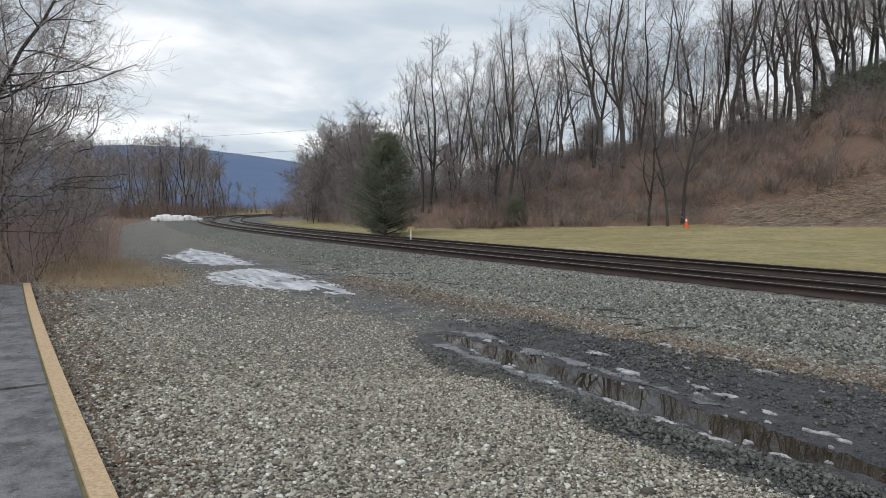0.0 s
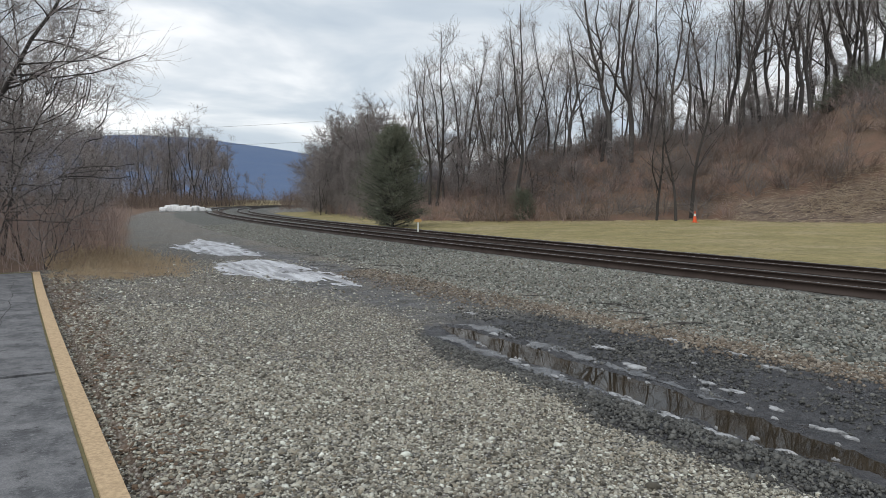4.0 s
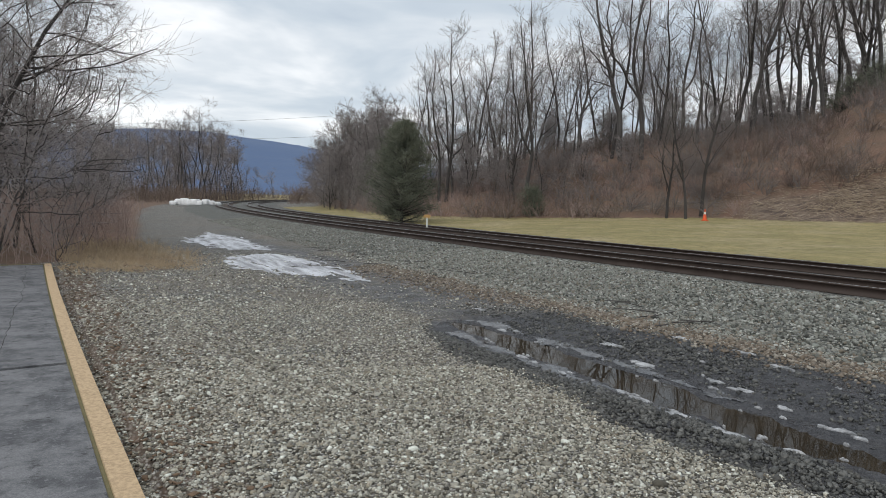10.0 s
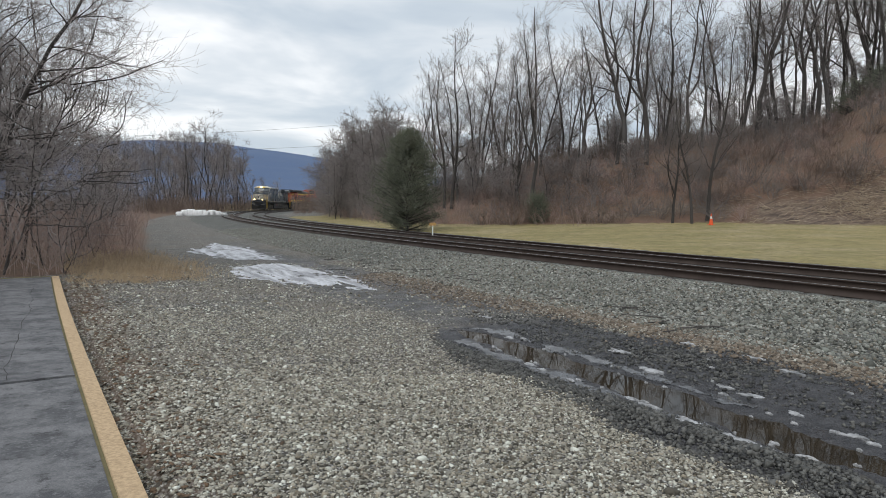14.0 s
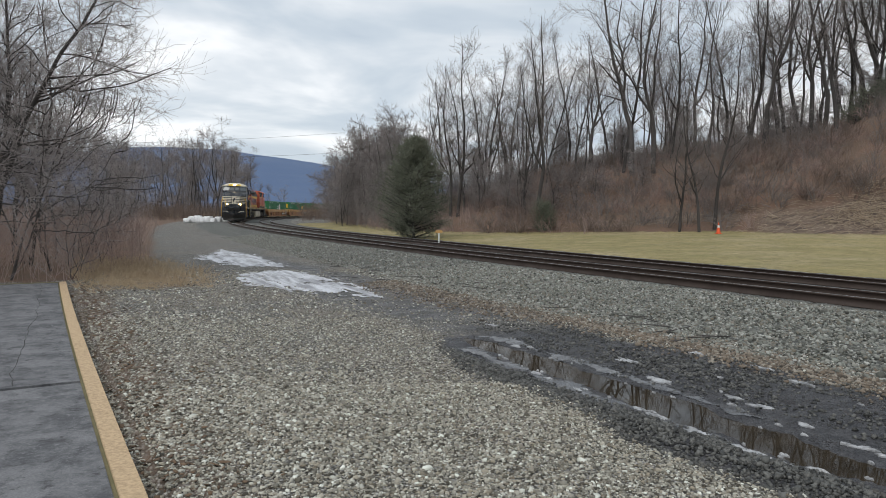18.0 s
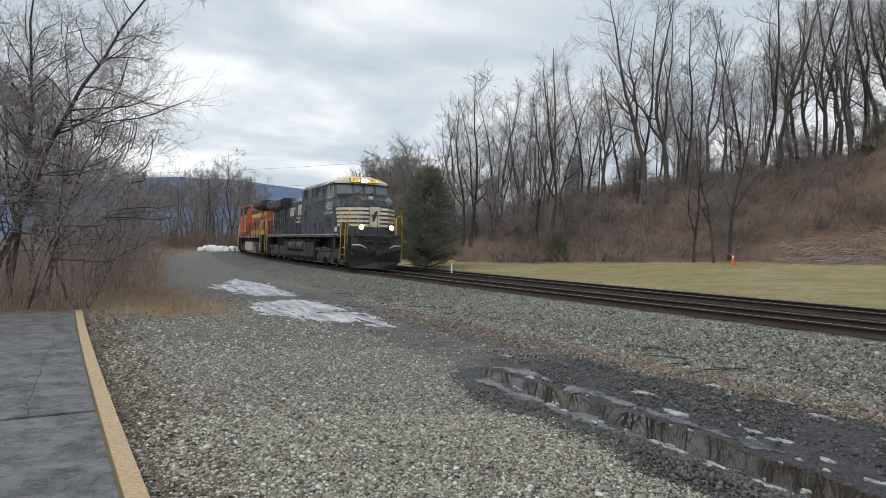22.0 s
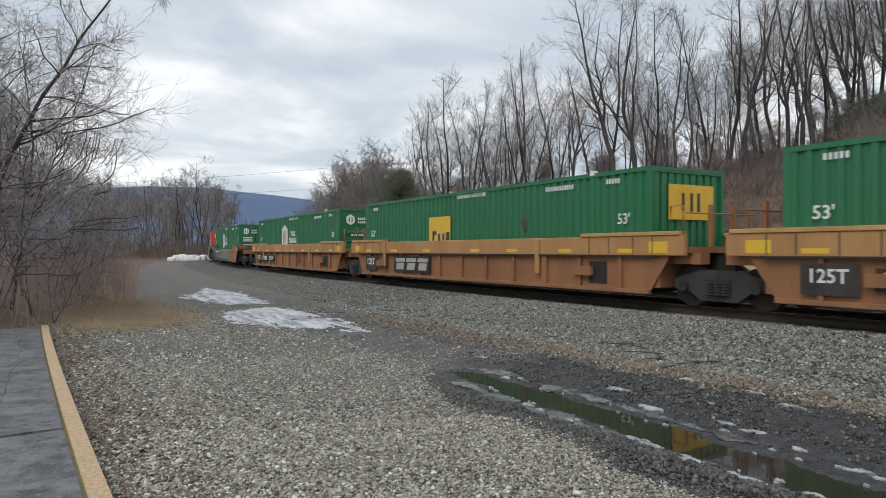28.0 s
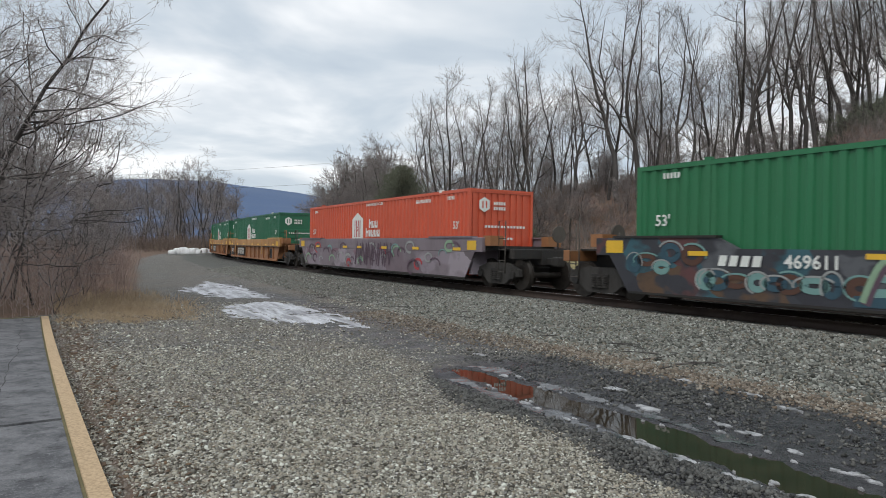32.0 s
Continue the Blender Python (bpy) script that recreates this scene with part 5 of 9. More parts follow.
    tagged(new("dry_grass", tube_mesh("dry_grass", runs, 3, STRAW)), "matted straw-coloured dry grass beside the road", "grass", kind="stuff")


plant_left_bank()


def pine(name, height, width, seed, label, at, layers=26, whorl=9, tufts=26):
    rng = np.random.default_rng(seed)
    ob = thing(name, label, "tree", at)
    thick, spikes = [bough(rng, (0, 0, -0.2), (0, 0, 1), height, 0.13, 0.02, 8, 0.02, 0.0)], []
    for k in range(layers):
        f = 0.03 + 0.95 * k / layers
        z = f * height
        reach = width / 2 * float(np.interp(f, [0, 0.08, 0.2, 0.35, 0.55, 0.75, 0.9, 1.0], [0.5, 0.88, 1.0, 0.98, 0.82, 0.58, 0.32, 0.08]))
        for _ in range(whorl):
            a = rng.uniform(0, 2 * math.pi)
            ln = reach * rng.uniform(0.5, 1.18)
            p, r = bough(rng, (0, 0, z), (math.cos(a), math.sin(a), 0.28), ln, 0.022, 0.008, 4, 0.1, 0.04)
            thick.append((p, r))
            for _ in range(tufts):
                i = max(rng.integers(1, 5), rng.integers(1, 5))
                q = p[i] + (p[i] - p[i - 1]) * rng.uniform(-1, 0.4) + rng.normal(0, 0.16, 3)
                w = side_way(rng, (p[i] - p[i - 1]) / np.linalg.norm(p[i] - p[i - 1]), rng.uniform(0.2, 1.7))
                spikes.append(bough(rng, q, w, rng.uniform(0.14, 0.40), 0.014, 0.004, 1, 0.1, 0.05))
    t = new("trunk", tube_mesh("trunk", thick, 5, DARK_BARK))
    c = new("crown", tube_mesh("crown", spikes, 3, NEEDLE))
    t.parent = c.parent = ob
    c["label"] = "dull green needles"
    return ob


pine("pine_tree", 6.8, 5.4, 51, "broad dull green pine at the lawn's edge", stand(*view_place(682, 46.5)), 36, 12, 46)
pine("evergreen_bush", 2.1, 1.9, 52, "dark evergreen bush at the foot of the bare trees", stand(*view_place(912, 51.5)), 9)
for _px, _depth, _size in ((1440, 68, 1.1), (1462, 66, 1.5), (1492, 67, 1.7), (1520, 66, 1.7), (1548, 67, 1.8), (1575, 66, 1.9), (1600, 65, 2.0), (1478, 70, 1.5), (1505, 71, 1.6), (1535, 71, 1.7), (1565, 71, 1.8), (1535, 62, 1.3), (1560, 61, 1.2)):
    pine("evergreen_bush", 1.7 * _size, 3.0 * _size, 53 + _px, "dark evergreen tangle on the top of the bank", stand(*view_place(_px, _depth)), 9, 8, 20)

# ---- the train: 14.7 m/s towards smaller s, with its pilot at s = 11.4 m at 23 s ----
SPEED = 14.7


def pilot_s(t):
    early = min(1.0, max(0.0, (17.0 - t) / 4.0))
    return 11.4 + SPEED * (23.0 - t) - 8.0 * early * early * (3 - 2 * early)


def vehicle_pose(behind, half, t):
    """A vehicle whose middle is so far behind the pilot, carried half its bogie distance before and behind that."""
    c = pilot_s(t) + behind
    (ax, ay), (bx, by) = on_line(c - half), on_line(c + half)
    return pose((ax + bx) / 2, (ay + by) / 2, cant(0.0) + 0.004, math.degrees(math.atan(-0.02)), 0, math.degrees(math.atan2(ay - by, ax - bx)))


TRAIN, WHEELS = [], []  # (thing, metres behind, half, turned round), (wheelset, radius, sign)

BLACK = weathered("black_paint", (0.023, 0.028, 0.036), (0.095, 0.09, 0.083), 0.33, amount=0.55, scale=0.9, grain=40, bump=0.04)
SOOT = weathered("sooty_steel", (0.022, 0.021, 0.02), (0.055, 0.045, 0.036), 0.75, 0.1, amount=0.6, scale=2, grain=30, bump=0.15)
DUSTY = weathered("dusty_truck_steel", (0.088, 0.078, 0.066), (0.035, 0.031, 0.027), 0.85, 0.1, amount=0.7, scale=3, grain=30, bump=0.25)
SOOT_GREY = weathered("grimy_truck_casting", (0.048, 0.044, 0.04), (0.025, 0.023, 0.021), 0.8, 0.1, amount=0.6, scale=3, grain=30, bump=0.25)
STEEL = weathered("worn_wheel_steel", (0.06, 0.052, 0.045), (0.04, 0.035, 0.03), 0.6, 0.6, amount=0.5, scale=3, grain=25, bump=0.1)
WHITE = weathered("off_white_paint", (0.62, 0.57, 0.46), (0.40, 0.34, 0.25), 0.55, amount=0.5, scale=2.5, grain=30, bump=0.03)
CLEAN_WHITE = weathered("white_marking", (0.72, 0.74, 0.70), (0.5, 0.52, 0.48), 0.6, amount=0.4, scale=3, grain=30, bump=0.0)
FADED_WHITE = weathered("faded_white_stencil", (0.44, 0.41, 0.36), (0.26, 0.23, 0.19), 0.7, amount=0.6, scale=3, grain=30, bump=0)
SILL_TAN = weathered("dirty_sill_stripe", (0.36, 0.30, 0.22), (0.16, 0.10, 0.06), 0.7, amount=0.8, scale=0.8, grain=30, bump=0)
YELLOW = weathered("yellow_paint", (0.74, 0.45, 0.035), (0.52, 0.31, 0.04), 0.5, amount=0.4, scale=2, grain=30, bump=0.03)
ORANGE = weathered("orange_paint", (0.47, 0.105, 0.05), (0.33, 0.09, 0.05), 0.5, amount=0.5, scale=0.7, grain=25, bump=0.04)
PALE_TANK = weathered("pale_tank_paint", (0.42, 0.37, 0.28), (0.19, 0.14, 0.09), 0.6, amount=0.7, scale=0.9, grain=25, bump=0.05)
ROOF_GREY = weathered("dark_grey_roof", (0.032, 0.034, 0.038), (0.07, 0.065, 0.06), 0.6, amount=0.5, scale=1, grain=25, bump=0.06)
CAR_TAN = weathered("faded_tan_paint", (0.30, 0.135, 0.055), (0.17, 0.075, 0.04), 0.7, amount=0.7, scale=0.8, grain=25, bump=0.1)
CAP_OCHRE = weathered("worn_ochre_cap", (0.50, 0.30, 0.105), (0.31, 0.165, 0.065), 0.65, amount=0.7, scale=1.2, grain=25, bump=0.08)
CHORD_TAN = weathered("bright_tan_paint", (0.44, 0.235, 0.085), (0.28, 0.13, 0.055), 0.65, amount=0.6, scale=1.1, grain=25, bump=0.08)
CAR_GREY = weathered("purplish_grey_paint", (0.20, 0.165, 0.185), (0.14, 0.11, 0.12), 0.65, amount=0.7, scale=0.7, grain=20, bump=0.06)
GREEN = weathered("green_container_paint", (0.018, 0.155, 0.062), (0.035, 0.13, 0.06), 0.5, amount=0.5, scale=0.7, grain=25, bump=0.03)
GREEN_B = weathered("bluish_green_container_paint", (0.017, 0.135, 0.068), (0.03, 0.11, 0.06), 0.5, amount=0.5, scale=0.7, grain=25, bump=0.03)
RED = weathered("orange_red_container_paint", (0.60, 0.10, 0.045), (0.42, 0.09, 0.05), 0.5, amount=0.45, scale=0.8, grain=25, bump=0.03)
LOGO_RED = weathered("red_marking", (0.42, 0.05, 0.06), (0.3, 0.05, 0.05), 0.6, amount=0.3, bump=0)
LOGO_BLUE = weathered("blue_marking", (0.04, 0.05, 0.16), (0.05, 0.05, 0.1), 0.6, amount=0.3, bump=0)
LAMP = glow("lit_headlight", (1.0, 0.66, 0.28), 12.0)
BOARD = glow("lit_number_board", (1.0, 0.70, 0.10), 0.7)
PANE, _t, _b = surface("cab_glass", 0.06, spec=0.8)
_b.inputs["Base Color"].default_value = (0.10, 0.118, 0.13, 1)


def slab(bm, pts, t):
    """A plate on a flat outline, t thick outwards by the right-hand rule."""
    p = [Vector(q) for q in pts]
    n = (p[1] - p[0]).cross(p[2] - p[0]).normalized()
    a = [bm.verts.new(q) for q in p]
    b = [bm.verts.new(q + n * t) for q in p]
    k = len(p)
    for i in range(k):
        bm.faces.new((a[i], a[(i + 1) % k], b[(i + 1) % k], b[i]))
    bm.faces.new(a[::-1])
    bm.faces.new(b)


def plate(name, pts, t, material, parent, label=""):
    bm = bmesh.new()
    slab(bm, pts, t)
    return part(name, bm, material, parent, label)


def side_rect(side, x0, x1, z0, z1, y, slant=0.0):
    """Corners of an upright plate on the side at y, seen from outside; slant leans it along x."""
    pts = [(x0, side * y, z0), (x1, side * y, z0), (x1 + slant, side * y, z1), (x0 + slant, side * y, z1)]
    return pts if side < 0 else pts[::-1]


def cuboid(name, x0, x1, y0, y1, z0, z1, material, parent, label="", bevel=0.0):
    bm = bmesh.new()
    box(bm, x0, x1, y0, y1, z0, z1, bevel)
    return part(name, bm, material, parent, label)


def bar(name, points, r, material, parent, label="", sides=6):
    bm = bmesh.new()
    rod(bm, points, r, sides)
    return part(name, bm, material, parent, label, True)


def barrel(name, centre, axis, r, half, material, parent, label="", sides=20):
    bm = bmesh.new()
    drum(bm, centre, axis, r, half, sides)
    return part(name, bm, material, parent, label)


def writing(body, size, material, parent, m, name="lettering", bold=0.0, label=""):
    me = GLYPHS[body].copy()
    me.materials.clear()
    me.materials.append(material)
    ob = new(name, me)
    ob.parent = parent
    ob.matrix_basis = m @ Matrix.Diagonal((size, size, 1, 1))
    if label:
        ob["label"] = label
    return ob


def on_side(side, x, y, z):
    m = Matrix.Rotation(radians(90), 4, "X")
    if side > 0:
        m = Matrix.Rotation(radians(180), 4, "Z") @ m
    return Matrix.Translation((x, side * y, z)) @ m


def on_front(x, y, z):
    return Matrix.Translation((x, y, z)) @ Matrix.Rotation(radians(90), 4, "Z") @ Matrix.Rotation(radians(90), 4, "X")


def loft(bm, rings):
    """Skins rings of equally many places; caps both ends."""
    vs = [[bm.verts.new(p) for p in ring] for ring in rings]
    k = len(vs[0])
    for u, v in zip(vs, vs[1:]):
        for i in range(k):
            bm.faces.new((u[i], u[(i + 1) % k], v[(i + 1) % k], v[i]))
    bm.faces.new(vs[0][::-1])
    bm.faces.new(vs[-1])


def wheelset(parent, x, r, z=None):
    """Two wheels with flanges, spokesless, with holes' dimples so that the turning shows, on an axle."""
    bm = bmesh.new()
    drum(bm, (0, 0, 0), "y", 0.09, 0.9, 10)
    for side in (-1, 1):
        drum(bm, (0, side * 0.755, 0), "y", r, 0.065, 28)
        drum(bm, (0, side * 0.69, 0), "y", r + 0.026, 0.014, 28)
        drum(bm, (0, side * 0.83, 0), "y", r * 0.32, 0.03, 12)
        for k in range(5):
            a = 2 * math.pi * k / 5
            drum(bm, (0.62 * r * math.cos(a), side * 0.822, 0.62 * r * math.sin(a)), "y", 0.05, 0.008, 8)
    ob = part("wheelset", bm, STEEL, parent, "steel wheels on an axle")
    ob.location = (x, 0, r if z is None else z)
    WHEELS.append((ob, r))
    return ob


def loco_truck(parent, x, material):
    bm = bmesh.new()
    box(bm, -2.6, 2.6, -0.55, 0.55, 0.62, 1.0, 0.03)
    box(bm, -0.5, 0.5, -1.05, 1.05, 0.75, 1.08, 0.03)
    truck = part("truck", bm, SOOT, parent, "three-axle truck, dusty and oily")
    truck.location = (x, 0, 0)
    for side in (-1, 1):
        bm = bmesh.new()
        outline = [(-2.85, 1.02), (-2.9, 0.62), (-2.5, 0.34), (-1.62, 0.30), (-1.46, 0.46), (-1.05, 0.52), (-0.62, 0.46), (-0.46, 0.30), (0.46, 0.30), (0.62, 0.46), (1.05, 0.52), (1.46, 0.46), (1.62, 0.30), (2.5, 0.34), (2.9, 0.62), (2.85, 1.02), (1.5, 1.12), (0.7, 0.98), (-0.7, 0.98), (-1.5, 1.12)]
        prism(bm, outline, "y", side * 1.02, side * 1.16)
        frame_ob = part("side_frame", bm, material, truck, "cast steel side frame with road dust")
        for ax in (-2.05, 0.0, 2.05):
            bm = bmesh.new()
            drum(bm, (ax, side * 1.25, 0.53), "y", 0.19, 0.07, 16)
            box(bm, ax - 0.32, ax + 0.32, side * 1.13, side * 1.23, 0.24, 0.88, 0.03)
            box(bm, ax - 0.20, ax + 0.20, side * 1.14, side * 1.29, 0.86, 1.06, 0.03)
            part("journal_box", bm, material, truck)
        for sx in (-1.35, -0.75, 0.75, 1.35):
            bm = bmesh.new()
            for k in range(5):
                drum(bm, (sx, side * 1.14, 0.42 + 0.055 * k), "z", 0.085, 0.018, 10)
            part("coil_spring", bm, SOOT, truck)
        for sx in (-2.65, 2.65):
            bm = bmesh.new()
            drum(bm, (sx, side * 1.2, 0.95), "x", 0.12, 0.2, 12)
            part("brake_cylinder", bm, material, truck)
        bm = bmesh.new()
        rod(bm, [(-2.4, side * 1.24, 0.78), (-1.0, side * 1.24, 0.95), (1.0, side * 1.24, 0.95), (2.4, side * 1.24, 0.8)], 0.025)
        part("brake_rod", bm, material, truck)
    for ax in (-2.05, 0.0, 2.05):
        wheelset(truck, ax, 0.53)
    return truck


def coupler(parent, x, z=0.88):
    s = 1 if x > 0 else -1
    bm = bmesh.new()
    box(bm, x - s * 0.55, x, -0.1, 0.1, z - 0.1, z + 0.1, 0.02)
    box(bm, x - s * 0.02, x + s * 0.3, -0.17, 0.12, z - 0.15, z + 0.15, 0.05)
    part("coupler", bm, SOOT, parent, "cast knuckle coupler")


def stairs(parent, x, side, rail, width=0.75):
    """The step well at a corner, with its grab rails; x is the middle."""
    bm = bmesh.new()
    box(bm, x - width / 2 - 0.06, x - width / 2, side * 1.02, side * 1.5, 0.38, 1.62)
    box(bm, x + width / 2, x + width / 2 + 0.06, side * 1.02, side * 1.5, 0.38, 1.62)
    box(bm, x - width / 2, x + width / 2, side * 0.98, side * 1.02, 0.38, 1.62)
    well = part("step_well", bm, BLACK, parent)
    for k in range(4):
        cuboid("step_tread", x - width / 2, x + width / 2, side * 1.04, side * (1.36 + 0.03 * (4 - k)), 0.40 + 0.33 * k, 0.44 + 0.33 * k, SOOT, well)
        cuboid("step_edge", x - width / 2, x + width / 2, side * (1.36 + 0.03 * (4 - k)), side * (1.385 + 0.03 * (4 - k)), 0.415 + 0.33 * k, 0.438 + 0.33 * k, rail, well, "bright painted step edge")
    for dx, lean in ((-width / 2, -0.25), (width / 2, 0.25)):
        bar("grab_rail", [(x + dx, side * 1.53, 0.55), (x + dx, side * 1.53, 1.75), (x + dx + lean * 0.2, side * 1.5, 2.35), (x + dx + lean, side * 1.40, 2.80), (x + dx + lean * 1.3, side * 1.30, 2.82)], 0.026, rail, well, "painted grab rail")


def louvre(parent, side, x0, x1, z0, z1, y, n, material=None):
    bm = bmesh.new()
    slab(bm, side_rect(side, x0, x1, z0, z1, y), 0.006)
    panel = part("louvre_panel", bm, SOOT, parent)
    for k in range(n):
        z = z0 + (z1 - z0) * (k + 0.5) / n
        h = (z1 - z0) / n * 0.55
        cuboid("louvre_slat", x0 + 0.02, x1 - 0.02, side * (y + 0.006), side * (y + 0.026), z - h / 2, z + h / 2, material or BLACK, panel)


def handrail(parent, side, x0, x1, n, material, top=2.72, y=1.47):
    rail = bar("handrail", [(x0, side * y, top), (x1, side * y, top)], 0.02, material, parent)
    for k in range(n):
        x = x0 + (x1 - x0) * k / (n - 1)
        cuboid("handrail_post", x - 0.028, x + 0.028, side * (y - 0.02), side * (y + 0.02), 1.66, top + 0.02, material, rail)


def locomotive(name, label, body, trim, scheme):
    """A wide-nosed six-axle road diesel; +x is the cab end, z = 0 the rail head."""
    ob = thing(name, label, "locomotive", group="locomotives")
    ns = scheme == "black"
    cuboid("main_frame", -10.2, 10.2, -0.8, 0.8, 1.08, 1.58, SOOT, ob, "", 0.03)
    cuboid("walkway", -10.4, 9.65, -1.52, 1.52, 1.58, 1.66, BLACK, ob)
    for side in (-1, 1):
        cuboid("side_sill", -9.3, 9.6, side * 1.50, side * 1.545, 1.36 if not ns else 1.44, 1.66, BLACK, ob)
        if ns:
            plate("sill_stripe", side_rect(side, -9.2, 9.3, 1.56, 1.625, 1.547), 0.004, SILL_TAN, ob, "worn off-white stripe along the sill")
        else:
            k = -8.9
            while k < 8.8:
                plate("sill_marker", side_rect(side, k, k + 0.42, 1.46, 1.57, 1.547), 0.004, YELLOW, ob, "yellow reflective marker")
                k += 1.45
    # nose and cab: stepped rings
    nose = bmesh.new()

    def ring(z, xf, wf, xs, ws, xb=5.75):
        return [(xb, -ws, z), (xs, -ws, z), (xf, -wf, z), (xf, wf, z), (xs, ws, z), (xb, ws, z)]
    loft(nose, [ring(1.62, 10.5, 0.74, 9.45, 1.5), ring(3.08, 10.46, 0.74, 9.4, 1.5), ring(3.40, 10.2, 0.70, 9.2, 1.49), ring(3.74, 8.82, 0.62, 8.45, 1.49)])
    part("nose", nose, body, ob)
    upper = bmesh.new()
    loft(upper, [ring(3.74, 8.82, 0.62, 8.45, 1.49), ring(4.34, 8.51, 0.596, 8.19, 1.454)])
    part("cab", upper, body, ob)
    roof = bmesh.new()
    rear = 6.58 if ns else 5.7
    loft(roof, [ring(4.34, 8.66, 0.66, 8.32, 1.49, rear), ring(4.46, 8.66, 0.64, 8.32, 1.46, rear), ring(4.64, 8.50, 0.60, 8.15, 1.10, rear), ring(4.77, 8.1, 0.5, 7.9, 0.66, rear + 0.05)])
    part("cab_roof", roof, WHITE if ns else body, ob, "off-white cab roof" if ns else "")
    # windscreen: two front panes, two corner panes
    for side in (-1, 1):
        def front(u, z):
            k = (z - 3.74) / 0.5
            return (8.82 - 0.26 * k + 0.012, side * u, z)

        def corner(u, z):
            k = (z - 3.74) / 0.5
            x0, y0, x1, y1 = 8.82 - 0.26 * k, 0.62 - 0.02 * k, 8.45 - 0.22 * k, 1.49 - 0.03 * k
            return (x0 + (x1 - x0) * u + 0.012, side * (y0 + (y1 - y0) * u), z)
        pts = [front(0.05, 3.80), front(0.56, 3.80), front(0.55, 4.30), front(0.05, 4.30)]
        plate("windscreen", pts if side > 0 else pts[::-1], 0.012, PANE, ob, "dark glossy windscreen pane")
        pts = [corner(0.08, 3.80), corner(0.92, 3.80), corner(0.92, 4.30), corner(0.08, 4.30)]
        plate("windscreen", pts if side > 0 else pts[::-1], 0.012, PANE, ob, "dark glossy windscreen pane")
        # side windows in a pale frame, with a sun visor over them
        fr = bmesh.new()
        for a, b, c, d in ((6.85, 6.89, 3.60, 4.32), (8.06, 8.11, 3.60, 4.32), (7.42, 7.47, 3.60, 4.32), (6.85, 8.11, 4.28, 4.32), (6.85, 8.11, 3.58, 3.62)):
            box(fr, a, b, side * 1.48, side * 1.515, c, d)
        window = part("side_window", fr, WHITE if ns else DUSTY, ob, "sliding cab window")
        plate("pane", side_rect(side, 6.89, 8.06, 3.62, 4.28, 1.494), 0.006, PANE, window)
        bm = bmesh.new()
        slab(bm, [(6.6, side * 1.49, 4.45), (8.2, side * 1.49, 4.45), (8.2, side * 1.78, 4.31), (6.6, side * 1.78, 4.31)], 0.015)
        part("sun_visor", bm, WHITE if ns else body, ob)
        plate("cab_door", side_rect(side, 5.82, 6.2, 1.75, 3.9, 1.497), 0.012, body, ob)
    # wipers
    for y in (-0.35, 0.35):
        bar("wiper", [(8.86, y, 3.80), (8.76, y + 0.28, 4.08)], 0.012, SOOT, ob)
    # lit number boards and twin headlight over the windscreen
    for side in (-1, 1):
        b = cuboid("number_board", 8.54, 8.72, side * 0.22, side * 0.78, 4.41, 4.60, SOOT, ob, "lit number board")
        if ns:
            plate("board_face", [(8.725, side * 0.24, 4.425), (8.725, side * 0.76, 4.425), (8.725, side * 0.76, 4.585), (8.725, side * 0.24, 4.585)][::1 if side > 0 else -1], 0.003, BOARD, b, "glowing yellow board")
            writing("4250", 0.17, SOOT, b, on_front(8.731, side * 0.5, 4.505), bold=0.004)
    lampbox = cuboid("headlight_box", 8.54, 8.74, -0.2, 0.2, 4.39, 4.63, BLACK if ns else ORANGE, ob)
    for y in (-0.095, 0.095):
        barrel("headlight", (8.75, y, 4.51), "x", 0.105, 0.014, LAMP if ns else PANE, lampbox, "lit headlight" if ns else "unlit headlight", 16)
    # front platform, anti-climber, pilot plough
    bm = bmesh.new()
    prism(bm, [(9.0, -1.5), (10.5, -1.5), (11.05, -1.05), (11.05, 1.05), (10.5, 1.5), (9.0, 1.5)], "z", 1.52, 1.64)
    part("front_platform", bm, BLACK, ob)
    bm = bmesh.new()
    for k in range(3):
        prism(bm, [(10.8, -0.95), (11.12, -0.75), (11.12, 0.75), (10.8, 0.95)], "z", 1.28 + 0.09 * k, 1.33 + 0.09 * k)
    part("anticlimber", bm, SOOT, ob)
    bm = bmesh.new()
    box(bm, 10.55, 10.8, -1.3, 1.3, 0.75, 1.55, 0.02)
    part("pilot_beam", bm, BLACK, ob)
    bm = bmesh.new()
    loft(bm, [[(10.55, -1.22, 0.10), (11.2, 0.0, 0.10), (10.55, 1.22, 0.10), (10.4, 1.22, 0.10), (10.95, 0.0, 0.10), (10.4, -1.22, 0.10)],
              [(10.55, -1.38, 0.42), (11.06, 0.0, 0.42), (10.55, 1.38, 0.42), (10.42, 1.38, 0.42), (10.9, 0.0, 0.42), (10.42, -1.38, 0.42)],
              [(10.85, -1.40, 1.12), (11.16, 0.0, 0.74), (10.85, 1.40, 1.12), (10.7, 1.40, 1.12), (10.95, 0.0, 0.74), (10.7, -1.40, 1.12)]])
    part("snow_plough", bm, SOOT, ob, "dark scuffed pilot plough")
    coupler(ob, 11.15)
    coupler(ob, -10.65)
    for side in (-1, 1):
        stairs(ob, 10.08, side, YELLOW if ns else WHITE)
        stairs(ob, -9.95, side, YELLOW if ns else WHITE)
        barrel("ditch_light_case", (10.80, side * 0.80, 1.98), "x", 0.145, 0.08, SOOT, ob)
        barrel("ditch_light", (10.89, side * 0.80, 1.98), "x", 0.125, 0.014, LAMP if ns else PANE, ob, "lit ditch light" if ns else "", 16)
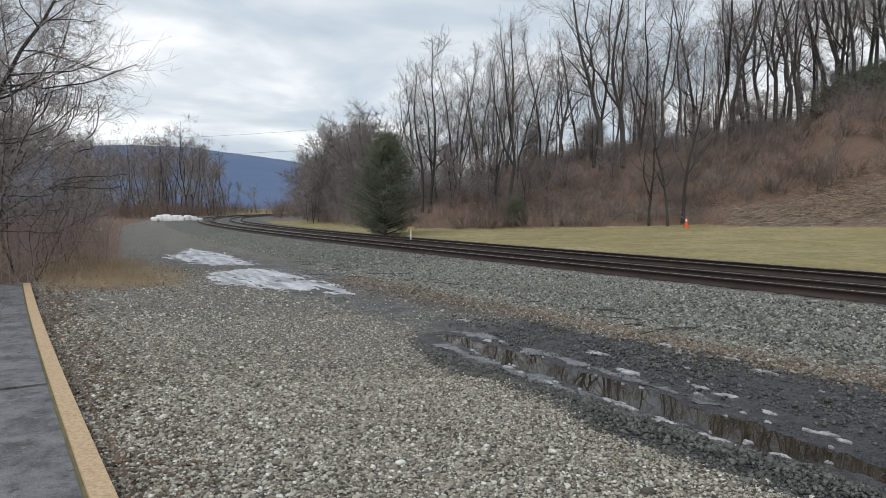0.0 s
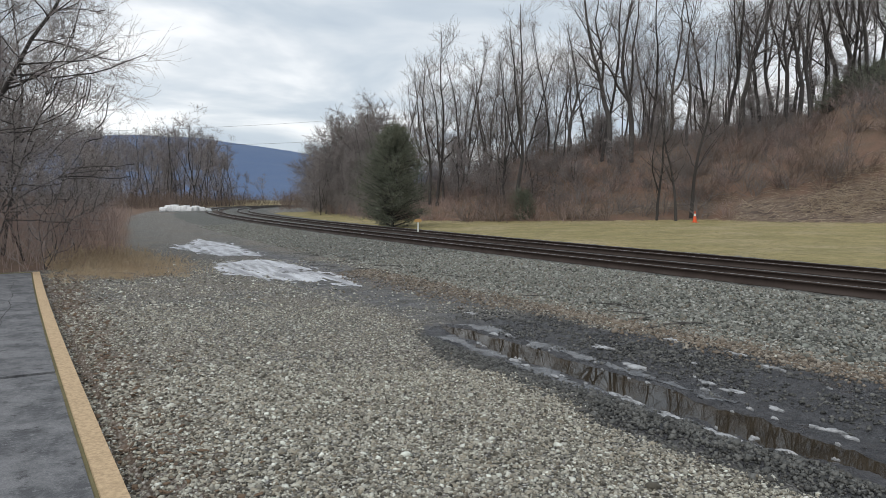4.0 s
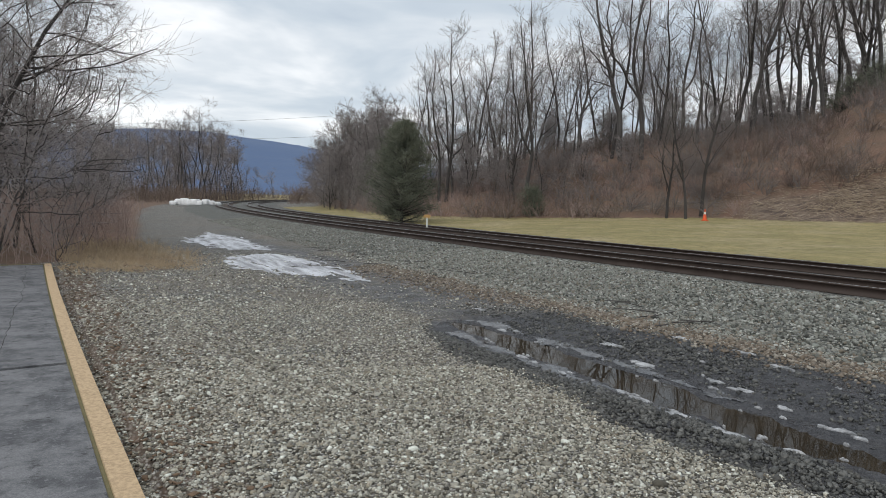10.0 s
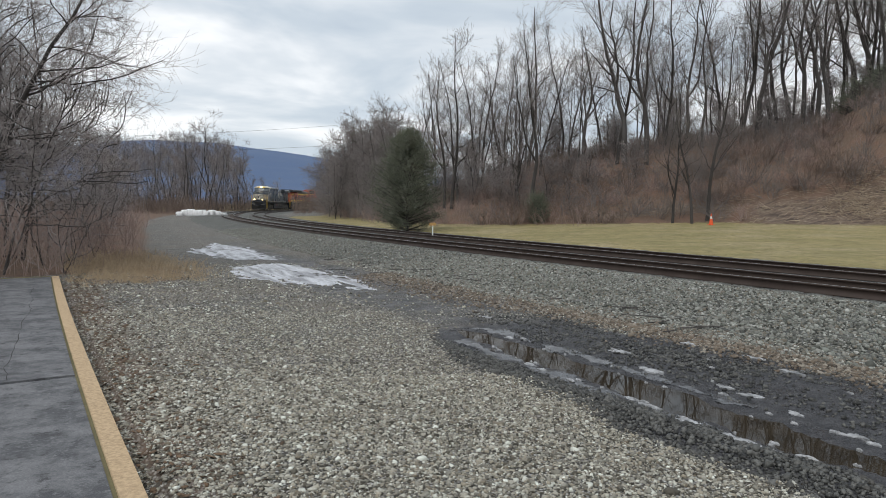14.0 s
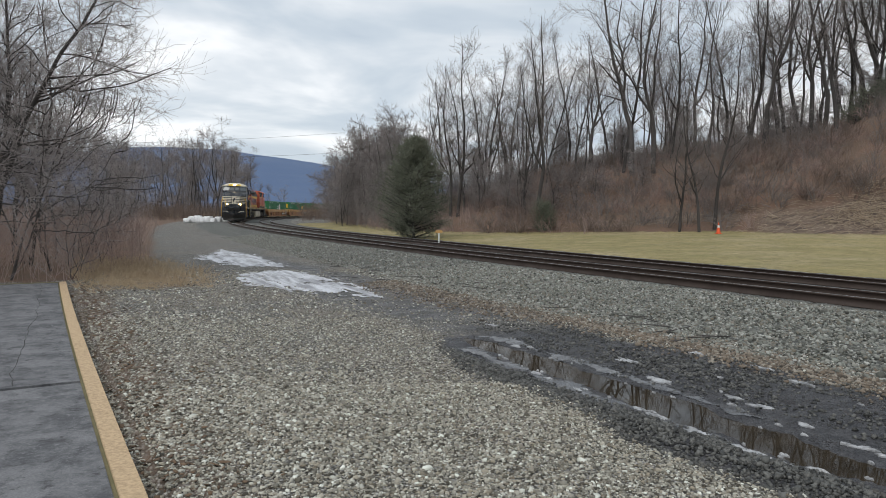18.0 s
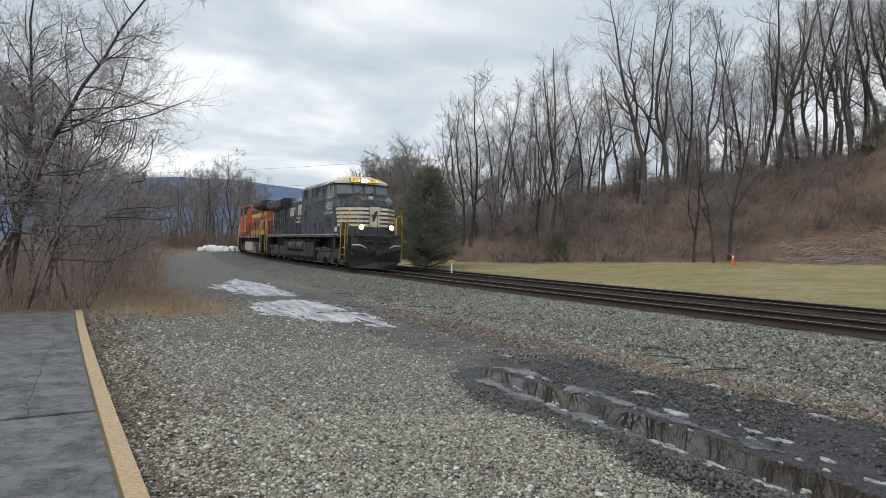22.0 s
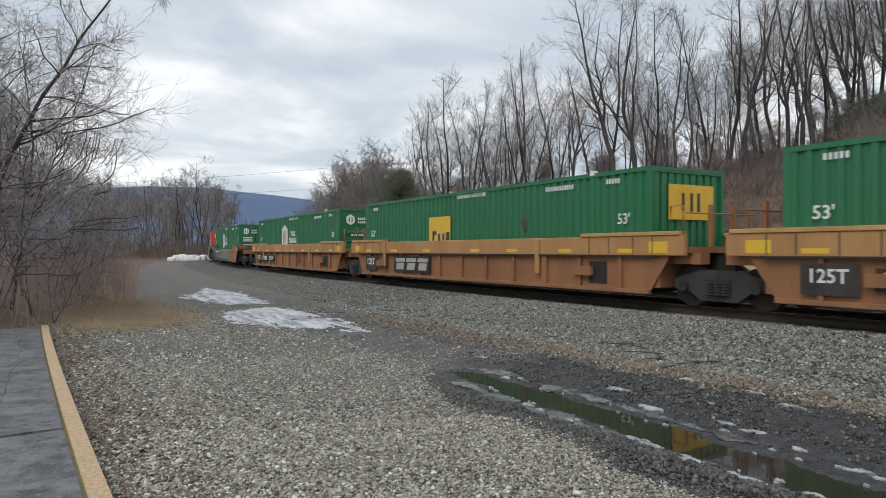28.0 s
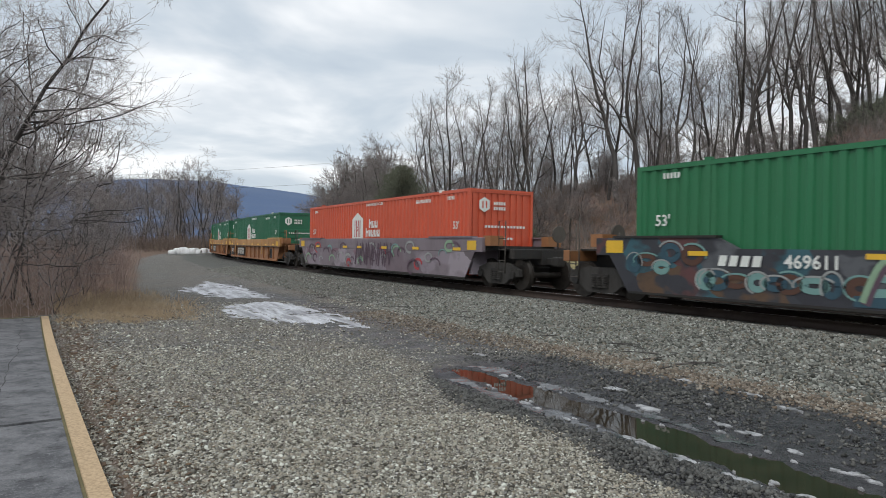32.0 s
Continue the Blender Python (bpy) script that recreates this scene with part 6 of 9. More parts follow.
        bar("uncoupling_lever", [(10.9, side * 1.30, 1.18), (11.1, side * 0.9, 1.18), (11.12, side * 0.62, 1.10)], 0.02, WHITE, ob)
        bar("front_grab_rail", [(11.0, side * 1.0, 1.64), (11.0, side * 1.02, 2.55), (10.9, side * 1.30, 2.62), (10.75, side * 1.46, 2.3), (10.7, side * 1.5, 1.2)], 0.022, YELLOW if ns else WHITE, ob)
        for dy in (0.25, 0.4, 0.55):
            bar("air_hose", [(11.0, side * dy, 1.25), (11.2, side * dy, 1.0), (11.22, side * (dy - 0.1), 0.75)], 0.025, SOOT, ob)
    for y in (-0.72, 0.0, 0.72):
        bar("front_rail_post", [(11.0, y, 1.64), (10.98, y, 2.6)], 0.018, BLACK, ob)
    bar("front_rail", [(11.0, -1.0, 2.58), (11.0, 1.0, 2.58)], 0.018, BLACK, ob)
    # electrical cabinets behind the cab
    cab_w = 1.485 if ns else 1.40
    cab_top, cab_x0, cab_x1 = (4.36, 1.05, 6.62) if ns else (4.12, 2.35, 5.76)
    hood_up = 0.22
    bm = bmesh.new()
    prism(bm, [(-cab_w, 1.66), (cab_w, 1.66), (cab_w, cab_top), (cab_w - 0.2, cab_top + 0.2), (-cab_w + 0.2, cab_top + 0.2), (-cab_w, cab_top)], "x", cab_x0, cab_x1)
    part("equipment_cabinet", bm, body, ob)
    # engine hood and radiator section
    hw = 1.0
    bm = bmesh.new()
    prism(bm, [(-hw, 1.66), (hw, 1.66), (hw, 3.62 + hood_up), (hw - 0.25, 3.92 + hood_up), (-hw + 0.25, 3.92 + hood_up), (-hw, 3.62 + hood_up)], "x", -5.6, 2.36)
    part("engine_hood", bm, body, ob)
    bm = bmesh.new()
    prism(bm, [(-1.06, 1.66), (1.06, 1.66), (1.06, 3.6), (-1.06, 3.6)], "x", -9.7, -5.59)
    part("radiator_housing", bm, body, ob)
    wing_top, wing_in = (4.24, 3.66) if ns else (4.46, 4.06)
    bm = bmesh.new()
    prism(bm, [(-1.02, wing_in - 0.2), (1.02, wing_in - 0.2), (1.5, wing_in), (1.52, wing_top - 0.12), (1.2, wing_top), (-1.2, wing_top), (-1.52, wing_top - 0.12), (-1.5, wing_in)], "x", -10.05, -5.0 if ns else -3.4)
    part("radiator_wing", bm, ROOF_GREY if not ns else BLACK, ob, "overhanging radiator wing")
    bm = bmesh.new()
    prism(bm, [(-5.02, 3.92), (-5.02, wing_top - 0.03), (-3.0, 4.0)], "y", -0.9, 0.9)
    part("wing_fairing", bm, ROOF_GREY, ob)
    bm = bmesh.new()
    box(bm, -0.9, 0.7, -0.5, 0.5, 4.10, 4.32, 0.04)
    part("exhaust_housing", bm, ROOF_GREY, ob)
    drumbm = bmesh.new()
    drum(drumbm, (-0.1, 0, 4.36), "z", 0.28, 0.07, 18)
    part("exhaust_stack", drumbm, SOOT, ob)
    for x in (1.3, 1.8, -2.2):
        cuboid("roof_hatch", x - 0.18, x + 0.18, -0.4, 0.4, 4.12, 4.24, ROOF_GREY, ob, "", 0.02)
    bar("horn", [(4.6, -0.25, cab_top + 0.29), (5.0, -0.25, cab_top + 0.29)], 0.05, SOOT, ob)
    cuboid("horn_bracket", 4.55, 4.75, -0.35, 0.35, cab_top + 0.19, cab_top + 0.25, SOOT, ob)
    bar("aerial", [(6.4, 0.3, 4.58), (6.4, 0.3, 5.15)], 0.012, SOOT, ob)
    for side in (-1, 1):
        # radiator intake doors
        for k in range(6):
            x = -9.3 + 0.6 * k
            plate("intake_slot", side_rect(side, x, x + 0.3, 2.05, 3.2, 1.062), 0.01, SOOT, ob, "dark intake opening")
        plate("intake_screen", side_rect(side, -9.5, -7.2, 3.28, 3.56, 1.062), 0.01, SOOT, ob)
        # hood doors
        for k in range(9):
            x = -5.4 + 0.85 * k
            if x < 2.0:
                plate("hood_door", side_rect(side, x, x + 0.8, 1.78, 3.55, hw + 0.002), 0.014, body, ob)
                for z in (2.1, 3.2):
                    cuboid("door_latch", x + 0.7, x + 0.76, side * (hw + 0.016), side * (hw + 0.03), z, z + 0.12, SOOT if not ns else BLACK, ob)
        # cabinet vents and doors
        louvre(ob, side, 6.75, 7.65, 1.98, 2.52, 1.502, 9, body)
        louvre(ob, side, 4.05, 4.55, 2.03, 2.27, cab_w + 0.002, 5, body)
        louvre(ob, side, 5.3, 5.75, 2.03, 2.27, cab_w + 0.002, 5, body)
        grilles = ((1.5, 2.5, 3.78, 4.33), (3.5, 4.05, 3.78, 4.34), (4.3, 4.8, 3.78, 4.34), (5.75, 6.35, 3.76, 4.34), (4.95, 5.4, 4.06, 4.34)) if ns else ((2.5, 3.0, 3.55, 4.05), (3.3, 3.85, 3.6, 4.1), (3.95, 4.5, 3.6, 4.1))
        for x0, x1, z0, z1 in grilles:
            bm = bmesh.new()
            slab(bm, side_rect(side, x0, x1, z0, z1, cab_w + 0.002), 0.006)
            grille = part("blower_grille", bm, SOOT, ob)
            for q in range(4):
                xx = x0 + (x1 - x0) * (q + 0.5) / 4
                cuboid("grille_bar", xx - 0.02, xx + 0.02, side * (cab_w + 0.006), side * (cab_w + 0.02), z0 + 0.03, z1 - 0.03, BLACK, grille)
        plate("cabinet_door", side_rect(side, 3.25, 4.95, 2.4, 3.36, cab_w + 0.002), 0.012, body, ob)
        plate("cabinet_door", side_rect(side, 2.45, 3.2, 1.8, 3.3, cab_w + 0.002), 0.012, body, ob)
        # running-board handrail
        handrail(ob, side, -9.3, 2.1, 10, BLACK)
        bar("handrail_rise", [(1.95, side * 1.50, 2.76), (2.55, side * (cab_w + 0.05), 3.36), (cab_x1 - 0.1, side * (cab_w + 0.05), 3.46)], 0.02, BLACK, ob)
        handrail(ob, side, -10.35, -9.55, 2, BLACK, 2.7, 1.2)
        # tank, reservoirs
        if ns:
            cuboid("red_valve", 1.72, 1.84, side * 1.42, side * 1.45, 0.85, 1.25, LOGO_RED, ob, "small red valve cover")
            for x, half in ((0.5, 0.85), (-1.62, 0.95)):
                barrel("air_reservoir", (x, side * 1.16, 1.12), "x", 0.33, half, DUSTY, ob, "dusty air reservoir", 18)
        cuboid("sand_filler", 8.0, 8.4, side * 1.0, side * 1.42, 1.05, 1.5, SOOT, ob)
        bar("air_pipe", [(-5.0, side * 1.35, 1.30), (5.0, side * 1.35, 1.30)], 0.03, SOOT, ob)
        for x in (-4.4, -2.9, 2.9, 4.3):
            cuboid("frame_bracket", x - 0.06, x + 0.06, side * 0.8, side * 1.48, 1.28, 1.56, SOOT, ob)
    bm = bmesh.new()
    if ns:
        prism(bm, [(-1.42, 0.76), (-1.42, 0.5), (-1.15, 0.25), (1.15, 0.25), (1.42, 0.5), (1.42, 0.76)], "x", -3.8, 4.0)
        box(bm, 1.45, 3.98, -1.42, 1.42, 0.75, 1.36, 0.02)
        box(bm, -3.78, -2.9, -1.42, 1.42, 0.75, 1.36, 0.02)
        box(bm, -2.91, 1.46, -0.7, 0.7, 0.75, 1.36)
    else:
        prism(bm, [(-1.46, 1.24), (-1.48, 0.46), (-1.28, 0.24), (1.28, 0.24), (1.48, 0.46), (1.46, 1.24)], "x", -3.6, 3.2)
    part("fuel_tank", bm, SOOT if ns else PALE_TANK, ob, "" if ns else "pale grey fuel tank stained with fuel")
    loco_truck(ob, 6.75, DUSTY)
    loco_truck(ob, -6.75, DUSTY)
    # the hood end beyond the walkway: number boards and lamps
    cuboid("rear_lamp_box", -9.95, -9.68, -0.3, 0.3, 3.2, 3.55, SOOT, ob)
    for y in (-0.12, 0.12):
        barrel("rear_lamp", (-9.96, y, 3.38), "x", 0.09, 0.015, PANE, ob, "unlit rear lamp", 14)
    bm = bmesh.new()
    box(bm, -10.40, -10.15, -1.35, 1.35, 0.95, 1.6, 0.03)
    part("rear_pilot", bm, SOOT, ob)
    bm = bmesh.new()
    loft(bm, [[(-10.42, -1.10, 0.12), (-10.42, 1.10, 0.12), (-10.34, 1.10, 0.12), (-10.34, -1.10, 0.12)], [(-10.62, -1.25, 0.55), (-10.62, 1.25, 0.55), (-10.5, 1.25, 0.55), (-10.5, -1.25, 0.55)], [(-10.46, -1.30, 1.0), (-10.46, 1.30, 1.0), (-10.38, 1.30, 1.0), (-10.38, -1.30, 1.0)]])
    part("rear_plough", bm, SOOT, ob, "dark scuffed plough")
    for y in (-0.95, -0.75, -0.5, 0.5, 0.75, 0.95):
        bar("air_hose", [(-10.42, y, 1.3), (-10.68, y * 0.96, 1.05), (-10.72, y * 0.9, 0.72)], 0.028, SOOT, ob)
    bar("rear_rail", [(-10.4, -1.0, 1.64), (-10.42, -1.0, 2.62), (-10.42, -0.35, 2.62), (-10.42, -0.35, 1.64)], 0.018, BLACK, ob)
    bar("rear_rail", [(-10.4, 1.0, 1.64), (-10.42, 1.0, 2.62), (-10.42, 0.35, 2.62), (-10.42, 0.35, 1.64)], 0.018, BLACK, ob)
    return ob


DECK_RISE = 0.20


def raise_deck(ob):
    """The deck stands 1.86 m over the rails: lifts all that is above the frame."""
    for o in ob.children_recursive:
        if o.name.startswith(("truck", "side_frame", "journal", "coil", "brake_cyl", "brake_rod", "wheelset", "fuel_tank", "air_reservoir", "coupler", "snow_plough")):
            continue
        if o.location.z > 1.3:
            o.location.z += DECK_RISE
            continue
        if o.name.startswith("lettering"):
            continue
        for v in o.data.vertices:
            v.co.z += DECK_RISE * min(1.0, max(0.0, (v.co.z - 1.05) / 0.3))


def angled_panel(side, u0, u1, z0, z1, xs=9.42, xf=10.485, ws=1.5, wf=0.74):
    """Corners on the slanted cheek of the nose, u from the side (0) to the front (1)."""
    def at(u, z):
        return (xs + (xf - xs) * u, side * (ws + (wf - ws) * u), z)
    pts = [at(u0, z0), at(u1, z0), at(u1, z1), at(u0, z1)]
    return pts if side < 0 else pts[::-1]


def lead_locomotive():
    ob = locomotive("locomotive", "black diesel locomotive with off-white nose stripes and lit lamps", BLACK, WHITE, "black")
    for side in (-1, 1):
        for k in range(5):
            z = 2.02 + 0.21 * k
            plate("nose_stripe", angled_panel(side, 0.0, 1.0, z, z + 0.125), 0.006, WHITE, ob, "off-white stripe on the nose")
            plate("nose_stripe", side_rect(side, 9.0 - 0.09 * k, 9.40, z, z + 0.125, 1.502), 0.005, WHITE, ob, "off-white stripe on the nose")
            plate("nose_stripe", [(10.5, side * 0.30, z), (10.5, side * 0.74, z), (10.485, side * 0.74, z + 0.125), (10.485, side * 0.30, z + 0.125)][::1 if side > 0 else -1], 0.006, WHITE, ob, "off-white stripe on the nose")
        for k in range(5):
            plate("corner_stripe", side_rect(side, -9.68, -9.36 + 0.03 * k, 2.05 + 0.26 * k, 2.18 + 0.26 * k, 1.064), 0.005, WHITE, ob, "off-white stripe at the hood's end")
        # road number, and the owner's mark as plain bars
        writing("4250", 0.58, WHITE, ob, on_side(side, 7.33, 1.502, 3.12), bold=0.006, label="off-white road number 4250")
        writing("DC to AC", 0.19, WHITE, ob, on_side(side, 6.80, 1.502, 2.76), bold=0.002, label="small off-white words DC to AC")
        plate("marking_bar", side_rect(side, 7.36, 8.1, 2.73, 2.80, 1.502), 0.003, WHITE, ob, "small illegible off-white lettering")
        for k in range(4):
            z = 2.92 + 0.15 * k
            plate("emblem_bar", side_rect(side, -4.2 + 0.05 * k, -3.0 + 0.12 * k, z, z + 0.10, hw_side), 0.004, WHITE, ob, "off-white emblem stripe")
        plate("emblem_block", side_rect(side, -1.9, -1.55, 2.92, 3.58, hw_side, 0.14), 0.004, WHITE, ob, "off-white emblem block")
        plate("emblem_block", side_rect(side, -1.42, -1.1, 2.92, 3.58, hw_side, 0.14), 0.004, WHITE, ob, "off-white emblem block")
        plate("emblem_block", side_rect(side, -0.95, -0.3, 3.32, 3.58, hw_side, 0.05), 0.004, WHITE, ob, "off-white emblem block")
        plate("emblem_block", side_rect(side, -1.0, -0.35, 2.92, 3.18, hw_side, 0.05), 0.004, WHITE, ob, "off-white emblem block")
        for z, x0, x1 in ((2.66, -2.45, -1.1), (2.42, -2.55, -0.9)):
            k = x0
            while k < x1:
                plate("marking_bar", side_rect(side, k, k + 0.12, z, z + 0.13, hw_side), 0.003, WHITE, ob, "off-white lettering, blurred")
                k += 0.17
        plate("rust_patch", side_rect(side, 8.5, 8.95, 1.74, 1.98, 1.505), 0.004, WHITE, ob, "patch of worn paint")
    plate("emblem_panel", [(10.505, -0.28, 2.0), (10.505, 0.28, 2.0), (10.485, 0.28, 3.04), (10.485, -0.28, 3.04)], 0.005, WHITE, ob, "off-white emblem panel on the nose")
    plate("emblem_shape", [(10.512, -0.10, 2.25), (10.512, 0.0, 2.3), (10.512, 0.12, 2.62), (10.505, 0.18, 2.85), (10.505, 0.02, 2.8), (10.505, -0.14, 2.55)], 0.004, BLACK, ob, "dark abstract emblem")
    bar("nose_door_rail", [(10.53, -0.3, 2.0), (10.55, -0.3, 2.9)], 0.015, BLACK, ob)
    cuboid("nose_lamp", 9.75, 9.9, -0.1, 0.1, 3.44, 3.62, WHITE, ob)
    raise_deck(ob)
    TRAIN.append((ob, 10.7, 6.8, False))


hw_side = 1.018


def second_locomotive():
    ob = locomotive("locomotive", "orange diesel locomotive with yellow stripes and a dark roof, coupled backwards", ORANGE, YELLOW, "orange")
    for side in (-1, 1):
        for z in (1.70, 1.845, 1.99):
            plate("yellow_stripe", side_rect(side, -9.65, -5.6, z, z + 0.115, 1.066), 0.004, YELLOW, ob, "yellow stripe low on the hood")
            plate("yellow_stripe", side_rect(side, -5.55, 2.3, z, z + 0.115, hw_side), 0.004, YELLOW, ob, "yellow stripe low on the hood")
            plate("yellow_stripe", side_rect(side, 2.4, 5.7, z + 0.14, z + 0.22, 1.404), 0.004, YELLOW, ob, "thin yellow stripe low on the cabinet")
            plate("yellow_stripe", side_rect(side, 5.85, 9.0, z + 0.14, z + 0.19, 1.504), 0.004, YELLOW, ob, "thin yellow stripe low on the cab")
        for k in range(5):
            x = -5.3 + 1.52 * k
            for z in (3.24, 3.36, 3.48):
                plate("yellow_band", side_rect(side, x, x + 1.48, z, z + 0.105, hw_side), 0.004, YELLOW, ob, "yellow band high on the hood")
        for z in (3.30, 3.42):
            plate("yellow_band", side_rect(side, -9.66, -8.1, z, z + 0.09, 1.075), 0.004, YELLOW, ob, "yellow band high on the hood")
            plate("yellow_band", side_rect(side, 2.4, 5.7, z + 0.1, z + 0.17, 1.404), 0.004, YELLOW, ob, "yellow band")
        # the owner's mark as slanted dark blocks over a sweep
        for k in range(4):
            x = -4.6 + 1.25 * k if side < 0 else 0.35 - 1.25 * k - 0.9
            sl = 0.22 if side < 0 else -0.22
            y = hw_side + 0.003
            plate("emblem_block", side_rect(side, x, x + 0.92, 2.50, 3.12, y, sl), 0.004, BLACK, ob, "dark slanted emblem block")
            plate("emblem_slit", side_rect(side, x + 0.3 + sl * 0.35, x + 0.9 + sl * 0.35, 2.76, 2.84, y + 0.004, sl * 0.13), 0.003, ORANGE, ob, "orange slit in the emblem block")
        plate("emblem_sweep", [(-3.6, side * 1.022, 2.36), (1.0, side * 1.022, 2.22), (1.0, side * 1.022, 2.38), (-3.6, side * 1.022, 2.40)][::-side], 0.004, BLACK, ob, "dark tapering emblem sweep")
        for k in range(4):
            plate("marking_bar", side_rect(side, 6.9 + 0.24 * k, 7.08 + 0.24 * k, 2.78, 3.06, 1.502), 0.004, LOGO_RED, ob, "dull road number, illegible")
            plate("marking_bar", side_rect(side, -9.4 + 0.2 * k, -9.25 + 0.2 * k, 3.02, 3.24, 1.078), 0.004, LOGO_RED, ob, "dull road number, illegible")
        plate("lower_cab_band", side_rect(side, 2.4, 9.0, 1.67, 1.98, 1.503), 0.004, DUSTY, ob, "dark grey band low on the cab")
        plate("kick_vent", side_rect(side, 7.2, 7.5, 2.0, 2.5, 1.508), 0.006, SOOT, ob, "small dark vent")
        cuboid("roof_casing", -5.0, 2.36, side * 0.2, side * 1.008, 3.60, 3.98, ROOF_GREY, ob, "dark grey roof casing", 0.0)
        plate("roof_slope", [(-5.0, side * 1.004, 3.984), (2.36, side * 1.004, 3.984), (2.36, side * 0.6, 4.2), (-5.0, side * 0.6, 4.2)][::-side], 0.02, ROOF_GREY, ob, "dark roof slope")
        plate("cabinet_roof", [(2.36, side * 1.405, 4.125), (5.74, side * 1.405, 4.125), (5.74, side * 1.184, 4.345), (2.36, side * 1.184, 4.345)][::-side], 0.006, ROOF_GREY, ob)
        for x in (2.6, 3.2, 3.9, 4.6, 5.2):
            cuboid("blower_housing", x, x + 0.45, side * 1.05, side * 1.46, 3.95, 4.42, SOOT, ob, "dark roof blower", 0.03)
        plate("cabinet_band", side_rect(side, 2.4, 5.7, 3.72, 4.10, 1.404), 0.005, ROOF_GREY, ob)
    raise_deck(ob)
    TRAIN.append((ob, 33.05, 6.8, True))


lead_locomotive()
second_locomotive()


# ---- containers ----
def corrugated(x0, x1, side, y, z0, z1, pitch=0.30, depth=0.05):
    """A corrugated side sheet in two skins, outer ribs flush with y."""
    n = max(1, int(round((x1 - x0) / pitch)))
    step = (x1 - x0) / n
    prof = []
    for k in range(n):
        a = x0 + k * step
        prof += [(a, 0), (a + 0.39 * step, 0), (a + 0.5 * step, depth), (a + 0.89 * step, depth)]
    prof.append((x1, 0))
    v, f = [], []
    for x, dpt in prof:
        for t in (0.0, 0.05):
            v += [(x, side * (y - dpt - t), z0), (x, side * (y - dpt - t), z1)]
    for i in range(len(prof) - 1):
        a = 4 * i
        f.append((a, a + 4, a + 5, a + 1) if side < 0 else (a, a + 1, a + 5, a + 4))
        f.append((a + 2, a + 3, a + 7, a + 6) if side < 0 else (a + 2, a + 6, a + 7, a + 3))
        f.append((a + 1, a + 5, a + 7, a + 3))
    return v, f


SHEETS = {}
FLOOR_Z, TOP_Z = 0.36, 3.25


